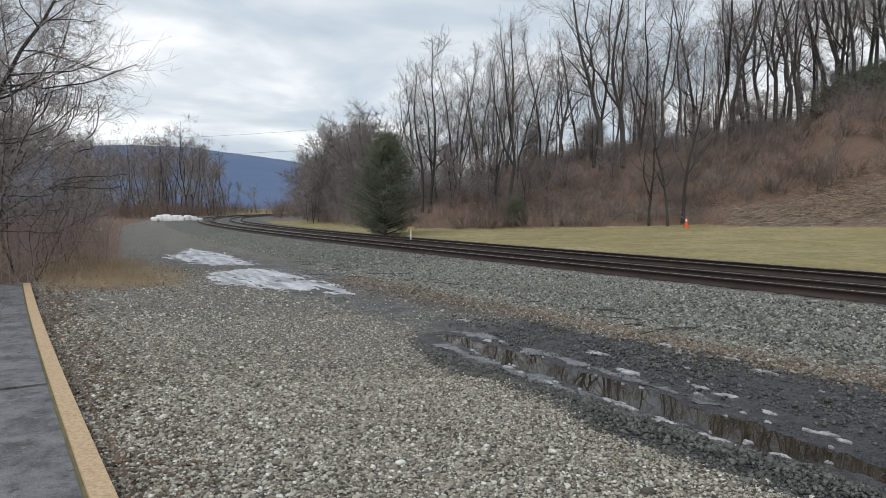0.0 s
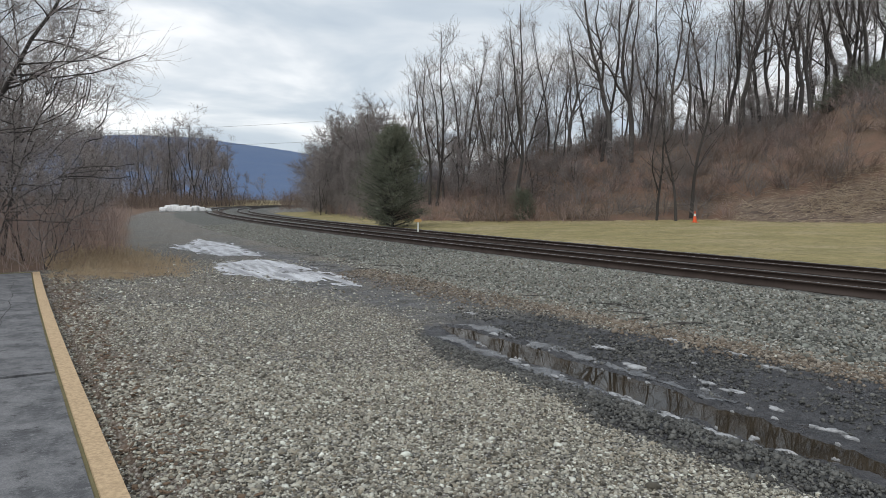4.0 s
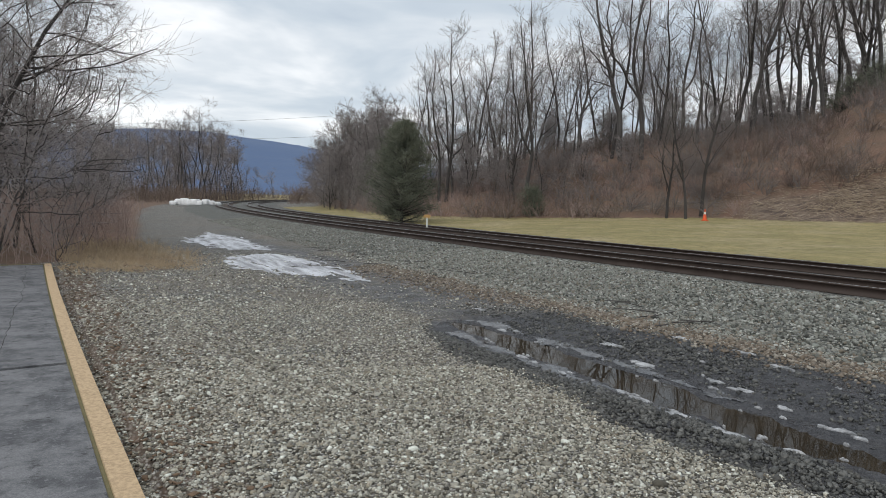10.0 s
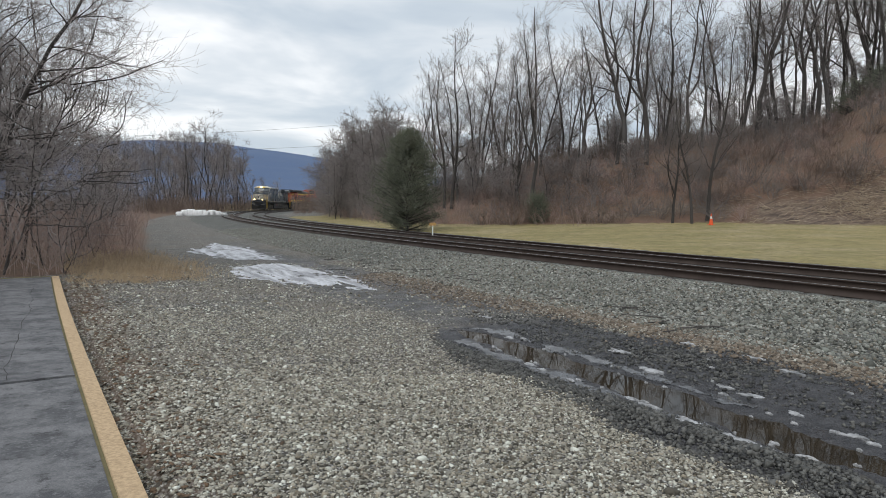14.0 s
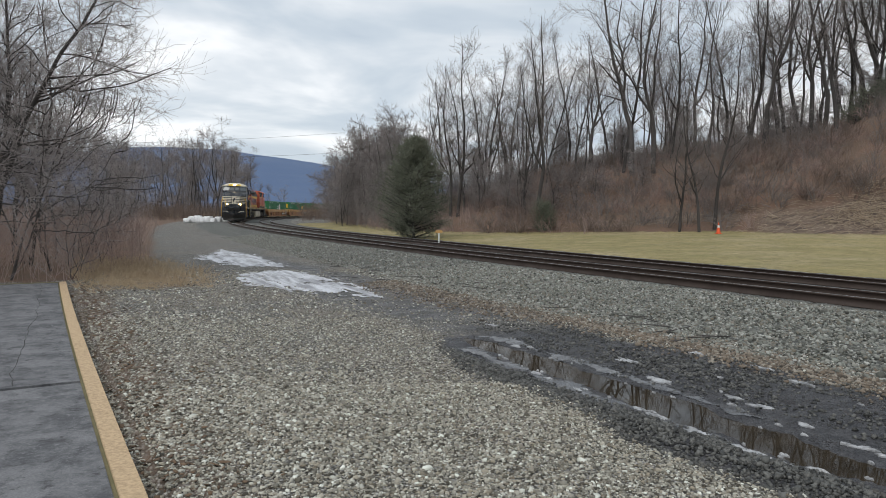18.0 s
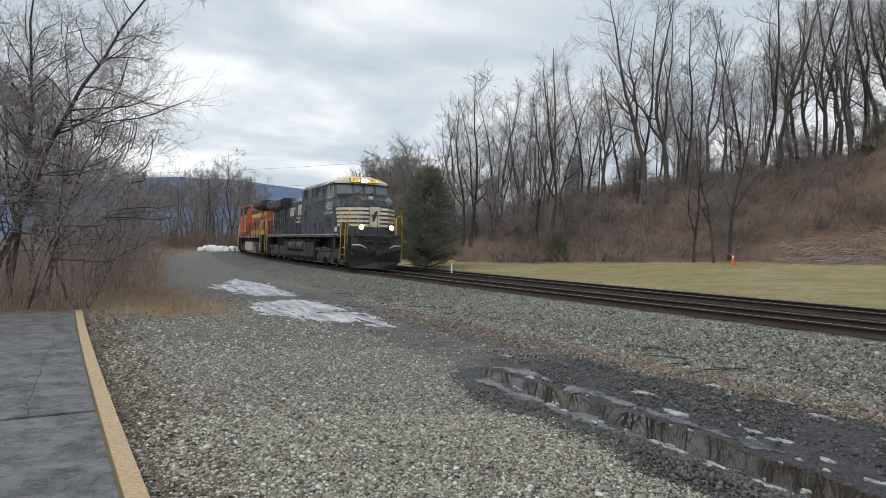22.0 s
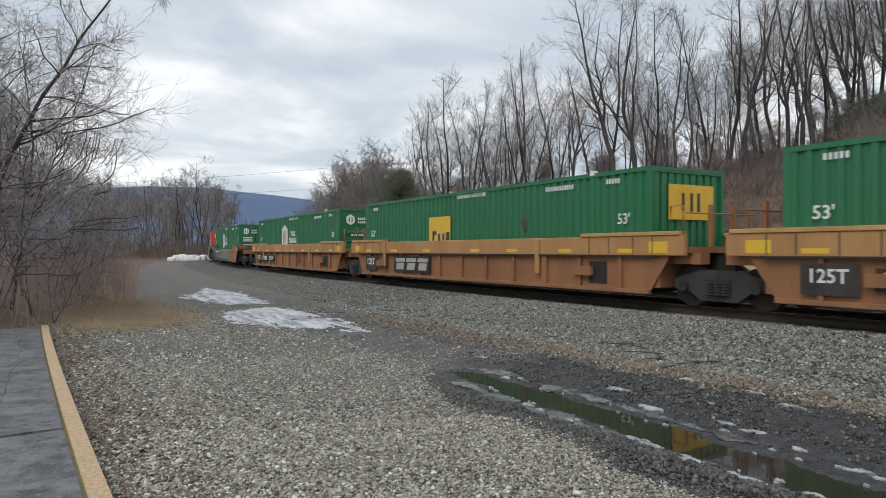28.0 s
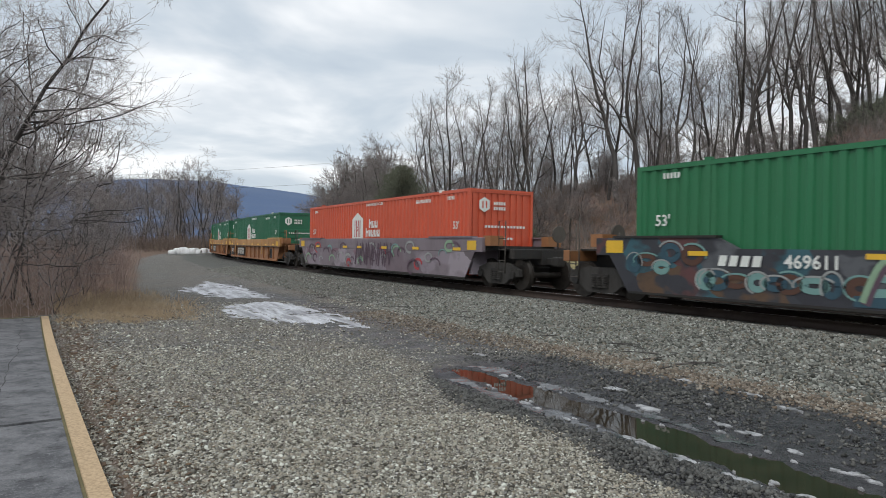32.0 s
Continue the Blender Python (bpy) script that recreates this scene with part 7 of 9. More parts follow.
def container(label, paint, marks, end, numbers=""):
    """A 53-foot domestic container lying in a well; local axes as the car's. end: 'doors', 'ribs', 'sheet' at the leading end."""
    ob = thing("shipping_container", label, "container", group="shipping containers")
    L, W = 8.075, 1.295

    def sheet(key, make):
        if (key, paint.name) not in SHEETS:
            v, f = make()
            SHEETS[key, paint.name] = mesh_of("sheet", v, f, paint)
        return SHEETS[key, paint.name]
    for side in (-1, 1):
        for k, (a, b) in enumerate(((-L + 0.14, -6.18), (-6.02, 6.02), (6.18, L - 0.14))):
            o = new("side_panel", sheet(("side", side, k), lambda: corrugated(a, b, side, W - 0.012, FLOOR_Z + 0.15, TOP_Z - 0.10)))
            o.parent = ob
        for x in (-L + 0.07, -6.1, 6.1, L - 0.07):
            cuboid("corner_post" if abs(x) > 7 else "stacking_post", x - 0.075, x + 0.075, side * (W - 0.09), side * W, FLOOR_Z, TOP_Z, paint, ob)
        cuboid("top_rail", -L, L, side * (W - 0.08), side * (W + 0.003), TOP_Z - 0.11, TOP_Z - 0.005, paint, ob)
        cuboid("bottom_rail", -L, L, side * (W - 0.08), side * (W + 0.003), FLOOR_Z, FLOOR_Z + 0.16, paint, ob)
        for x in (-6.1, 6.1):
            cuboid("lifting_casting", x - 0.09, x + 0.09, side * (W - 0.10), side * (W + 0.006), TOP_Z - 0.06, TOP_Z + 0.055, CLEAN_WHITE if x > 0 else paint, ob, "corner casting for lifting")
    bm = bmesh.new()
    n = 58
    for k in range(n):
        x = -L + 0.1 + (2 * L - 0.2) * k / n
        w = (2 * L - 0.2) / n
        box(bm, x, x + w * 0.62, -W + 0.1, W - 0.1, TOP_Z - 0.05, TOP_Z - 0.01)
    box(bm, -L, L, -W + 0.05, W - 0.05, TOP_Z - 0.07, TOP_Z - 0.045)
    part("roof", bm, paint, ob)
    cuboid("floor", -L, L, -W + 0.09, W - 0.09, FLOOR_Z + 0.01, FLOOR_Z + 0.12, SOOT, ob)
    for xs in (-1, 1):
        kind = end if xs > 0 else ("doors" if end != "doors" else "ribs")
        x = xs * (L - 0.03)
        if kind == "doors":
            for side in (-1, 1):
                door = cuboid("door", x - 0.05 * xs, x, side * 0.02, side * (W - 0.1), FLOOR_Z + 0.12, TOP_Z - 0.12, paint, ob, "steel door leaf")
                for q in range(4):
                    z = FLOOR_Z + 0.35 + 0.62 * q
                    cuboid("door_rib", x, x + 0.025 * xs, side * 0.1, side * (W - 0.16), z, z + 0.3, paint, door)
                for yy in (0.32, 0.92):
                    bar("locking_bar", [(x + 0.05 * xs, side * yy, FLOOR_Z + 0.08), (x + 0.05 * xs, side * yy, TOP_Z - 0.08)], 0.02, paint, door)
                    cuboid("lock_handle", x + 0.05 * xs, x + 0.09 * xs, side * yy - 0.14, side * yy + 0.04, 1.35, 1.40, STEEL, door)
        elif kind == "ribs":
            cuboid("end_wall", x - 0.05 * xs, x - 0.03 * xs, -W + 0.08, W - 0.08, FLOOR_Z + 0.1, TOP_Z - 0.1, paint, ob)
            for q in range(5):
                z = FLOOR_Z + 0.22 + 0.36 * q
                cuboid("end_rib", x - 0.035 * xs, x + 0.01 * xs, -W + 0.12, W - 0.12, z, z + 0.2, paint, ob, "pressed horizontal rib", 0.015)
        else:
            wall = cuboid("end_wall", x - 0.06 * xs, x - 0.04 * xs, -W + 0.08, W - 0.08, FLOOR_Z + 0.1, TOP_Z - 0.1, paint, ob, "corrugated end wall")
            for q in range(9):
                y = -W + 0.14 + 0.255 * q
                cuboid("end_rib", x - 0.045 * xs, x, y, y + 0.15, FLOOR_Z + 0.14, TOP_Z - 0.14, paint, wall)
        cuboid("end_header", x - 0.06 * xs, x + 0.02 * xs, -W + 0.02, W - 0.02, TOP_Z - 0.13, TOP_Z - 0.005, paint, ob)
        cuboid("end_sill", x - 0.06 * xs, x + 0.02 * xs, -W + 0.02, W - 0.02, FLOOR_Z, FLOOR_Z + 0.14, paint, ob)
    y = W - 0.006
    for side in (-1, 1):
        for xx in (7.2, -7.3):
            writing("53'", 0.36, CLEAN_WHITE, ob, on_side(side, xx, y + 0.004, 2.02 if xx > 0 else 1.95), bold=0.008, label="white size mark 53'")
        writing("WARNING HIGH-CUBE", 0.17, CLEAN_WHITE, ob, on_side(side, 0.3, y + 0.004, 3.05), label="white words WARNING HIGH-CUBE")
        for x0, x1, z in ((4.2, 5.3, 2.9), (6.6, 7.0, 2.92), (-7.3, -6.9, 2.92)):
            k = x0
            while k < x1:
                plate("marking_bar", side_rect(side, k, k + 0.06, z, z + 0.125, y), 0.004, CLEAN_WHITE, ob, "small white lettering, illegible")
                k += 0.10
        if marks == "house":
            cx = -1.52
            pts = [(cx - 0.62, 1.62), (cx, 1.36), (cx + 0.62, 1.62), (cx + 0.62, 2.48), (cx, 2.76), (cx - 0.62, 2.48)]
            pts = [(a, side * y, b) for a, b in pts]
            emb = plate("emblem", pts if side < 0 else pts[::-1], 0.004, CLEAN_WHITE, ob, "white six-sided emblem")
            for a, b, c, d in ((-0.33, -0.25, 1.66, 2.42), (-0.14, -0.06, 1.66, 2.42), (0.06, 0.14, 1.66, 2.42), (0.25, 0.33, 1.66, 2.42), (-0.06, 0.06, 2.08, 2.14), (-0.06, 0.06, 1.95, 2.01)):
                plate("emblem_bar", side_rect(side, cx + a, cx + b, c, d, y + 0.004), 0.003, LOGO_RED, emb, "red emblem bar")
            for row, widths in ((2.06, (0.27, 0.24, 0.24)), (1.68, (0.30, 0.16, 0.24, 0.24, 0.24))):
                k = cx + (1.3 if len(widths) == 3 else 0.95)
                for n, w in enumerate(widths):
                    h = 0.38 if n == 0 else 0.29
                    plate("name_block", side_rect(side, k, k + 0.085, row, row + h, y), 0.004, CLEAN_WHITE, emb, "white owner's lettering as blocks")
                    plate("name_block", side_rect(side, k + w - 0.085, k + w, row, row + 0.29, y), 0.004, CLEAN_WHITE, emb, "white owner's lettering as blocks")
                    plate("name_block", side_rect(side, k + 0.085, k + w - 0.085, row + (0.16 if n == 0 else 0.0), row + (0.26 if n == 0 else 0.09), y), 0.004, CLEAN_WHITE, emb, "white owner's lettering as blocks")
                    k += w + 0.07
        if marks == "square":
            sq = plate("emblem", side_rect(side, -2.5, -1.0, 0.9, 2.45, y), 0.004, YELLOW, ob, "yellow square emblem")
            for a, b, c, d, m in ((-3.25, -3.12, 1.1, 1.95, BLACK), (-3.12, -2.95, 1.8, 1.95, BLACK), (-3.12, -2.98, 1.45, 1.58, BLACK), (-2.85, -2.7, 1.1, 1.85, LOGO_BLUE), (-2.55, -2.4, 1.1, 1.85, LOGO_BLUE), (-2.3, -2.16, 1.1, 1.9, BLACK), (-2.16, -2.05, 1.5, 1.9, BLACK)):
                plate("emblem_bar", side_rect(side, a + 1.0, b + 1.0, c, d, y + 0.004), 0.003, m, sq, "dark emblem bar")
            pts = [(3.0, 2.1), (3.2, 2.3), (3.4, 2.1), (3.2, 1.8)]
            pts = [(a, side * y, b) for a, b in pts]
            plate("placard", pts if side < 0 else pts[::-1], 0.004, DUSTY, ob, "faded diamond placard")
    xe = L + 0.0
    if marks == "square":
        sq = plate("end_emblem", [(xe, -0.7, 2.0), (xe, 0.9, 2.0), (xe, 0.9, 2.85), (xe, -0.7, 2.85)], 0.004, YELLOW, ob, "yellow emblem on the end")
        for a, b in ((-0.25, -0.15), (0.05, 0.15), (0.3, 0.4)):
            plate("emblem_bar", [(xe + 0.004, a, 2.2), (xe + 0.004, b, 2.2), (xe + 0.004, b, 2.65), (xe + 0.004, a, 2.65)], 0.003, BLACK, sq)
    else:
        xe = L + (0.03 if end == "doors" else 0.012)
        c = -0.72
        hexa = [(xe, c + 0.24 * math.sin(a), 2.72 + 0.26 * math.cos(a)) for a in [math.pi / 3 * k for k in range(6)]]
        e = plate("end_emblem", hexa[::-1], 0.004, CLEAN_WHITE, ob, "white hexagon on the end")
        for a in (-0.09, 0.05):
            plate("emblem_bar", [(xe + 0.004, c + a, 2.6), (xe + 0.004, c + a + 0.05, 2.6), (xe + 0.004, c + a + 0.05, 2.84), (xe + 0.004, c + a, 2.84)], 0.003, paint, e)
        for z in (2.72, 2.55):
            for q in range(5):
                plate("name_block", [(xe, -0.35 + 0.1 * q, z), (xe, -0.28 + 0.1 * q, z), (xe, -0.28 + 0.1 * q, z + 0.11), (xe, -0.35 + 0.1 * q, z + 0.11)], 0.004, CLEAN_WHITE, ob, "white lettering as blocks")
        if numbers:
            writing(numbers, 0.24, CLEAN_WHITE, ob, on_front(xe + 0.026, 0.7, 2.42), bold=0.004, label="white container number")
            for q in range(4):
                plate("marking_bar", [(xe + 0.026, 0.42 + 0.15 * q, 2.68), (xe + 0.026, 0.53 + 0.15 * q, 2.68), (xe + 0.026, 0.53 + 0.15 * q, 2.86), (xe + 0.026, 0.42 + 0.15 * q, 2.86)], 0.003, CLEAN_WHITE, ob)
            for z in (2.18, 2.05, 1.92, 1.62):
                plate("marking_bar", [(xe + 0.026, -0.95, z), (xe + 0.026, -0.25, z), (xe + 0.026, -0.25, z + 0.08), (xe + 0.026, -0.95, z + 0.08)], 0.003, CLEAN_WHITE, ob)
        else:
            for z, a, b in ((1.95, -0.7, 0.9), (1.55, -0.3, 0.4)):
                k = a
                while k < b:
                    plate("marking_bar", [(xe, k, z), (xe, k + 0.09, z), (xe, k + 0.09, z + 0.08), (xe, k, z + 0.08)], 0.004, CLEAN_WHITE, ob)
                    k += 0.13
    return ob


# ---- well cars ----
def freight_truck(parent, x):
    bm = bmesh.new()
    box(bm, -0.22, 0.22, -1.0, 1.0, 0.42, 0.68, 0.03)
    truck = part("truck", bm, SOOT, parent, "two-axle cast steel truck")
    truck.location = (x, 0, 0)
    for side in (-1, 1):
        bm = bmesh.new()
        prism(bm, [(-1.15, 0.62), (-1.15, 0.42), (-0.75, 0.36), (-0.45, 0.16), (0.45, 0.16), (0.75, 0.36), (1.15, 0.42), (1.15, 0.62), (0.5, 0.82), (-0.5, 0.82)], "y", side * 0.95, side * 1.10)
        part("side_frame", bm, SOOT_GREY, truck, "cast side frame with brake dust")
        bm = bmesh.new()
        box(bm, -0.30, 0.30, side * 1.10, side * 1.13, 0.28, 0.64)
        part("spring_pocket", bm, SOOT, truck)
        for sx in (-0.2, 0.0, 0.2):
            bm = bmesh.new()
            for k in range(5):
                drum(bm, (sx, side * 1.14, 0.32 + 0.06 * k), "z", 0.075, 0.02, 10)
            part("coil_spring", bm, SOOT_GREY, truck)
        for ax in (-0.89, 0.89):
            bm = bmesh.new()
            drum(bm, (ax, side * 1.09, 0.46), "y", 0.12, 0.07, 12)
            part("journal_bearing", bm, SOOT, truck)
    for ax in (-0.89, 0.89):
        wheelset(truck, ax, 0.46)


def graffiti_paint(name, base, tints, scale):
    m, t, b = surface(name, 0.6)
    n1 = noise_of(t, scale, 2, 0.5, stretch=(0.8, 1, 1.4))
    vor = node(t, "ShaderNodeTexVoronoi", Scale=scale * 0.9)
    tc = t.nodes.new("ShaderNodeTexCoord")
    wob = t.nodes.new("ShaderNodeVectorMath")
    wob.operation = "ADD"
    nn = node(t, "ShaderNodeTexNoise", Scale=1.1, Detail=2.0)
    t.links.new(tc.outputs["Object"], nn.inputs["Vector"])
    t.links.new(tc.outputs["Object"], wob.inputs[0])
    t.links.new(nn.outputs["Color"], wob.inputs[1])
    t.links.new(wob.outputs[0], vor.inputs["Vector"])
    sep = t.nodes.new("ShaderNodeSeparateColor")
    t.links.new(vor.outputs["Color"], sep.inputs[0])
    r = ramp(t, [(i / len(tints), c) for i, c in enumerate(tints)], "CONSTANT")
    t.links.new(sep.outputs[0], r.inputs[0])
    c = mixed(t, stepped(t, n1, 0.46, 0.52), base, r.outputs[0])
    c = mixed(t, stepped(t, noise_of(t, 1.5, 6, 0.7), 0.5, 0.8), c, tuple(0.5 * v for v in base))
    t.links.new(c, b.inputs["Base Color"])
    return m


GRAFFITI_DARK = graffiti_paint("sprayed_dark_side", (0.035, 0.036, 0.044), [(0.04, 0.043, 0.052), (0.10, 0.04, 0.04), (0.03, 0.03, 0.038), (0.035, 0.10, 0.125), (0.10, 0.06, 0.035), (0.09, 0.095, 0.105)], 1.4)
GRAFFITI_TAN = graffiti_paint("sprayed_tan_side", (0.34, 0.14, 0.05), [(0.16, 0.24, 0.17), (0.34, 0.15, 0.06), (0.10, 0.16, 0.17), (0.22, 0.30, 0.22)], 0.6)
GRAFFITI_GREY = graffiti_paint("sprayed_grey_side", (0.20, 0.165, 0.185), [(0.25, 0.21, 0.24), (0.17, 0.13, 0.15), (0.30, 0.26, 0.29), (0.21, 0.12, 0.15), (0.13, 0.105, 0.115)], 0.7)
STROKE = weathered("pale_sprayed_line", (0.30, 0.31, 0.30), (0.18, 0.19, 0.19), 0.6, amount=0.4, scale=2, grain=10, bump=0)
STROKE_TEAL = weathered("teal_sprayed_line", (0.16, 0.30, 0.28), (0.10, 0.2, 0.2), 0.6, amount=0.4, scale=2, grain=10, bump=0)
STROKE_GREEN = weathered("sage_sprayed_line", (0.24, 0.36, 0.24), (0.16, 0.24, 0.17), 0.6, amount=0.4, scale=2, grain=10, bump=0)
SPRAY_BLUE = weathered("dull_blue_spray", (0.03, 0.075, 0.105), (0.02, 0.045, 0.06), 0.6, amount=0.5, scale=2, grain=10, bump=0)
SPRAY_RUST = weathered("dull_rust_spray", (0.085, 0.038, 0.024), (0.05, 0.03, 0.024), 0.6, amount=0.5, scale=2, grain=10, bump=0)
STROKE_PLUM = weathered("plum_sprayed_line", (0.10, 0.06, 0.085), (0.07, 0.05, 0.06), 0.6, amount=0.4, scale=2, grain=10, bump=0)


def stroke(parent, side, y, pts, width, material):
    """A sprayed line on the side: a flat ribbon through (x, z) marks."""
    bm = bmesh.new()
    a, b = [], []
    for i, (x, z) in enumerate(pts):
        p, q = pts[max(0, i - 1)], pts[min(len(pts) - 1, i + 1)]
        dx, dz = q[0] - p[0], q[1] - p[1]
        k = width / 2 / (math.hypot(dx, dz) + 1e-6)
        a.append((x - dz * k, side * y, z + dx * k))
        b.append((x + dz * k, side * y, z - dx * k))
    front = [[bm.verts.new(v) for v in row] for row in (a, b)]
    back = [[bm.verts.new((v[0], v[1] + side * 0.003, v[2])) for v in row] for row in (a, b)]
    for i in range(len(pts) - 1):
        for u, v in (front, back):
            bm.faces.new((u[i], u[i + 1], v[i + 1], v[i]))
    part("graffiti_stroke", bm, material, parent, "sprayed graffiti line")


def smoothed(pts):
    """A polyline with its corners cut twice."""
    for _ in range(2):
        out = [pts[0]]
        for (a, b), (c, d) in zip(pts, pts[1:]):
            out += [(0.75 * a + 0.25 * c, 0.75 * b + 0.25 * d), (0.25 * a + 0.75 * c, 0.25 * b + 0.75 * d)]
        pts = out + [pts[-1]]
    return pts


def well_car(style, front_end, rear_end, behind, label):
    """One unit of a well car. front_end, rear_end: 'coupler' (own truck and coupler) or 'joint' (shared truck; the rear one carries it)."""
    paint, chord = {"tan": (CAR_TAN, CHORD_TAN), "dark": (GRAFFITI_DARK, GRAFFITI_DARK), "grey": (GRAFFITI_GREY, CAR_GREY)}[style]
    ob = thing("well_car", label, "freight car", group="well cars")
    ribbed = style == "tan"
    end_paint = {"tan": paint, "dark": CAR_TAN, "grey": SOOT}[style]
    y = 1.5
    for side in (-1, 1):
        bm = bmesh.new()
        inner = y - (0.09 if ribbed else 0.004)
        prism(bm, [(-8.75, 1.14), (-8.15, 0.30), (8.15, 0.30), (8.75, 1.14)], "y", side * (inner - 0.03), side * inner)
        wall = part("side_wall", bm, paint, ob)
        bm = bmesh.new()
        if style == "dark":
            prism(bm, [(-9.2, 1.14), (9.2, 1.14), (9.2, 1.56), (5.7, 1.56), (5.2, 1.33), (-5.2, 1.33), (-5.7, 1.56), (-9.2, 1.56)], "y", side * (y - 0.13), side * y)
        else:
            box(bm, -9.2, 9.2, side * (y - 0.13), side * y, 1.14, 1.60, 0.015)
        part("top_chord", bm, chord if style != "dark" else paint, ob)
        if style == "dark":
            plate("sprayed_panel", side_rect(side, -1.6, 3.6, 0.32, 1.31, y + 0.002), 0.004, GRAFFITI_TAN, ob, "faded tan paint under pale green sprayed loops")
            plate("bare_panel", side_rect(side, 5.72, 8.6, 1.16, 1.54, y + 0.002), 0.004, CAR_TAN, ob, "unsprayed tan end")
            plate("bare_panel", side_rect(side, 3.62, 5.70, 1.15, 1.31, y + 0.002), 0.004, CAR_TAN, ob, "unsprayed tan end")
            for x in (4.6, 5.9, 7.0):
                cuboid("side_rib", x - 0.05, x + 0.05, side * (inner - 0.01), side * (y + 0.012), 0.34, 1.16, CAR_TAN, wall)
            plate("bare_panel", [(3.62, side * (inner + 0.002), 0.32), (8.1, side * (inner + 0.002), 0.32), (8.66, side * (inner + 0.002), 1.12), (3.62, side * (inner + 0.002), 1.12)][::-side], 0.004, CAR_TAN, ob, "unsprayed tan end")
        cuboid("bottom_chord", -8.15, 8.15, side * (y - 0.14), side * (y - 0.005), 0.24, 0.34, paint if ribbed else SOOT, ob, "", 0.01)
        if ribbed:
            # Ledge coloured dark so it reads as shadow under the chord.
            cuboid("ledge", -8.4, 8.4, side * (y - 0.02), side * (y + 0.04), 1.11, 1.15, SOOT, ob, "ledge coloured dark as shadow under the top chord")
        if ribbed:
            for k in range(11):
                x = -7.25 + 1.45 * k
                wide = 0.11 if k in (2, 8) else 0.05
                cuboid("side_rib", x - wide, x + wide, side * (inner - 0.005), side * (y - 0.01), 0.34, 1.12, paint, wall)
            plate("stencil_panel", side_rect(side, -7.62, -6.55, 0.44, 1.02, 1.493), 0.004, SOOT_GREY, ob, "dark data panel")
            for x in (-8.3, -7.7, -6.9, -6.2, 6.2, 6.9, 7.7, 8.3):
                cuboid("chord_joint", x - 0.012, x + 0.012, side * y, side * (y + 0.006), 1.17, 1.58, SOOT, ob, "dark joint in the top chord")
            for x in (-5.75, 4.1):
                cuboid("side_post", x - 0.09, x + 0.09, side * (y - 0.02), side * (y + 0.05), 0.62, 1.56, chord, wall, "", 0.012)
            for x in (-6.45, 5.6):
                cuboid("brake_step", x, x + 0.7, side * (y - 0.05), side * (y + 0.06), 0.62, 0.86, paint, wall)
            for x in (-7.6, -5.2, -2.6, 0.6, 2.6, 5.0, 7.2):
                plate("reflector", side_rect(side, x, x + 0.52, 1.20, 1.30, y), 0.004, YELLOW, ob, "yellow reflector strip")
            plate("end_marker", side_rect(side, 8.2, 8.75, 1.2, 1.46, y), 0.004, YELLOW, ob, "yellow end panel")
            plate("end_marker", side_rect(side, -8.75, -8.2, 1.2, 1.46, y), 0.004, YELLOW, ob, "yellow end panel")
            plate("stencil_panel", side_rect(side, 6.1, 6.75, 0.42, 0.98, inner + 0.001), 0.004, SOOT, ob, "black data panel")
            cuboid("chord_cap", -9.1, -5.9, side * (y - 0.2), side * (y + 0.03), 1.60, 1.69, CAP_OCHRE, ob, "worn ochre cap rail", 0.01)
            cuboid("chord_cap", 5.9, 9.1, side * (y - 0.2), side * (y + 0.03), 1.60, 1.69, CAP_OCHRE, ob, "worn ochre cap rail", 0.01)
        else:
            for x in (-6.4, -2.7, -1.0, 1.6, 4.4, 7.4):
                plate("reflector", side_rect(side, x, x + 0.5, 1.17, 1.27, y + 0.018), 0.004, YELLOW, ob, "yellow reflector strip")
            plate("end_marker", side_rect(side, 8.3, 8.85, 1.2, 1.5, y + 0.008), 0.004, YELLOW, ob, "yellow end panel")
            plate("end_marker", side_rect(side, -8.85, -8.3, 1.2, 1.5, y + 0.008), 0.004, YELLOW, ob, "yellow end panel")
            cap = 1.60 if style == "grey" else 1.56
            cuboid("chord_cap", -8.6, -5.7, side * (y - 0.2), side * (y + 0.04), cap, cap + 0.05, SOOT if style != "grey" else CAR_GREY, ob)
            cuboid("chord_cap", 5.7, 8.6, side * (y - 0.2), side * (y + 0.04), cap, cap + 0.05, CAR_TAN if style != "grey" else CAR_GREY, ob)
    # floor cross members
    for k in range(7):
        x = -7.2 + 2.4 * k
        cuboid("cross_member", x - 0.2, x + 0.2, -1.4, 1.4, 0.22, 0.345, SOOT, ob)
    for xs in (-1, 1):
        kind = front_end if xs > 0 else rear_end
        reach = 11.1 if kind == "coupler" else 9.55
        bm = bmesh.new()
        prism(bm, [(xs * 8.2, 0.40), (xs * 8.3, 1.3), (xs * 8.45, 1.3), (xs * 8.4, 0.40)], "y", -1.36, 1.36)
        part("bulkhead", bm, paint, ob)
        cuboid("end_platform", xs * 8.4, xs * 9.2, -1.36, 1.36, 1.20, 1.34, end_paint, ob)
        cuboid("centre_sill", xs * 8.4, xs * (reach - 0.4), -0.3, 0.3, 0.78, 1.2, SOOT, ob)
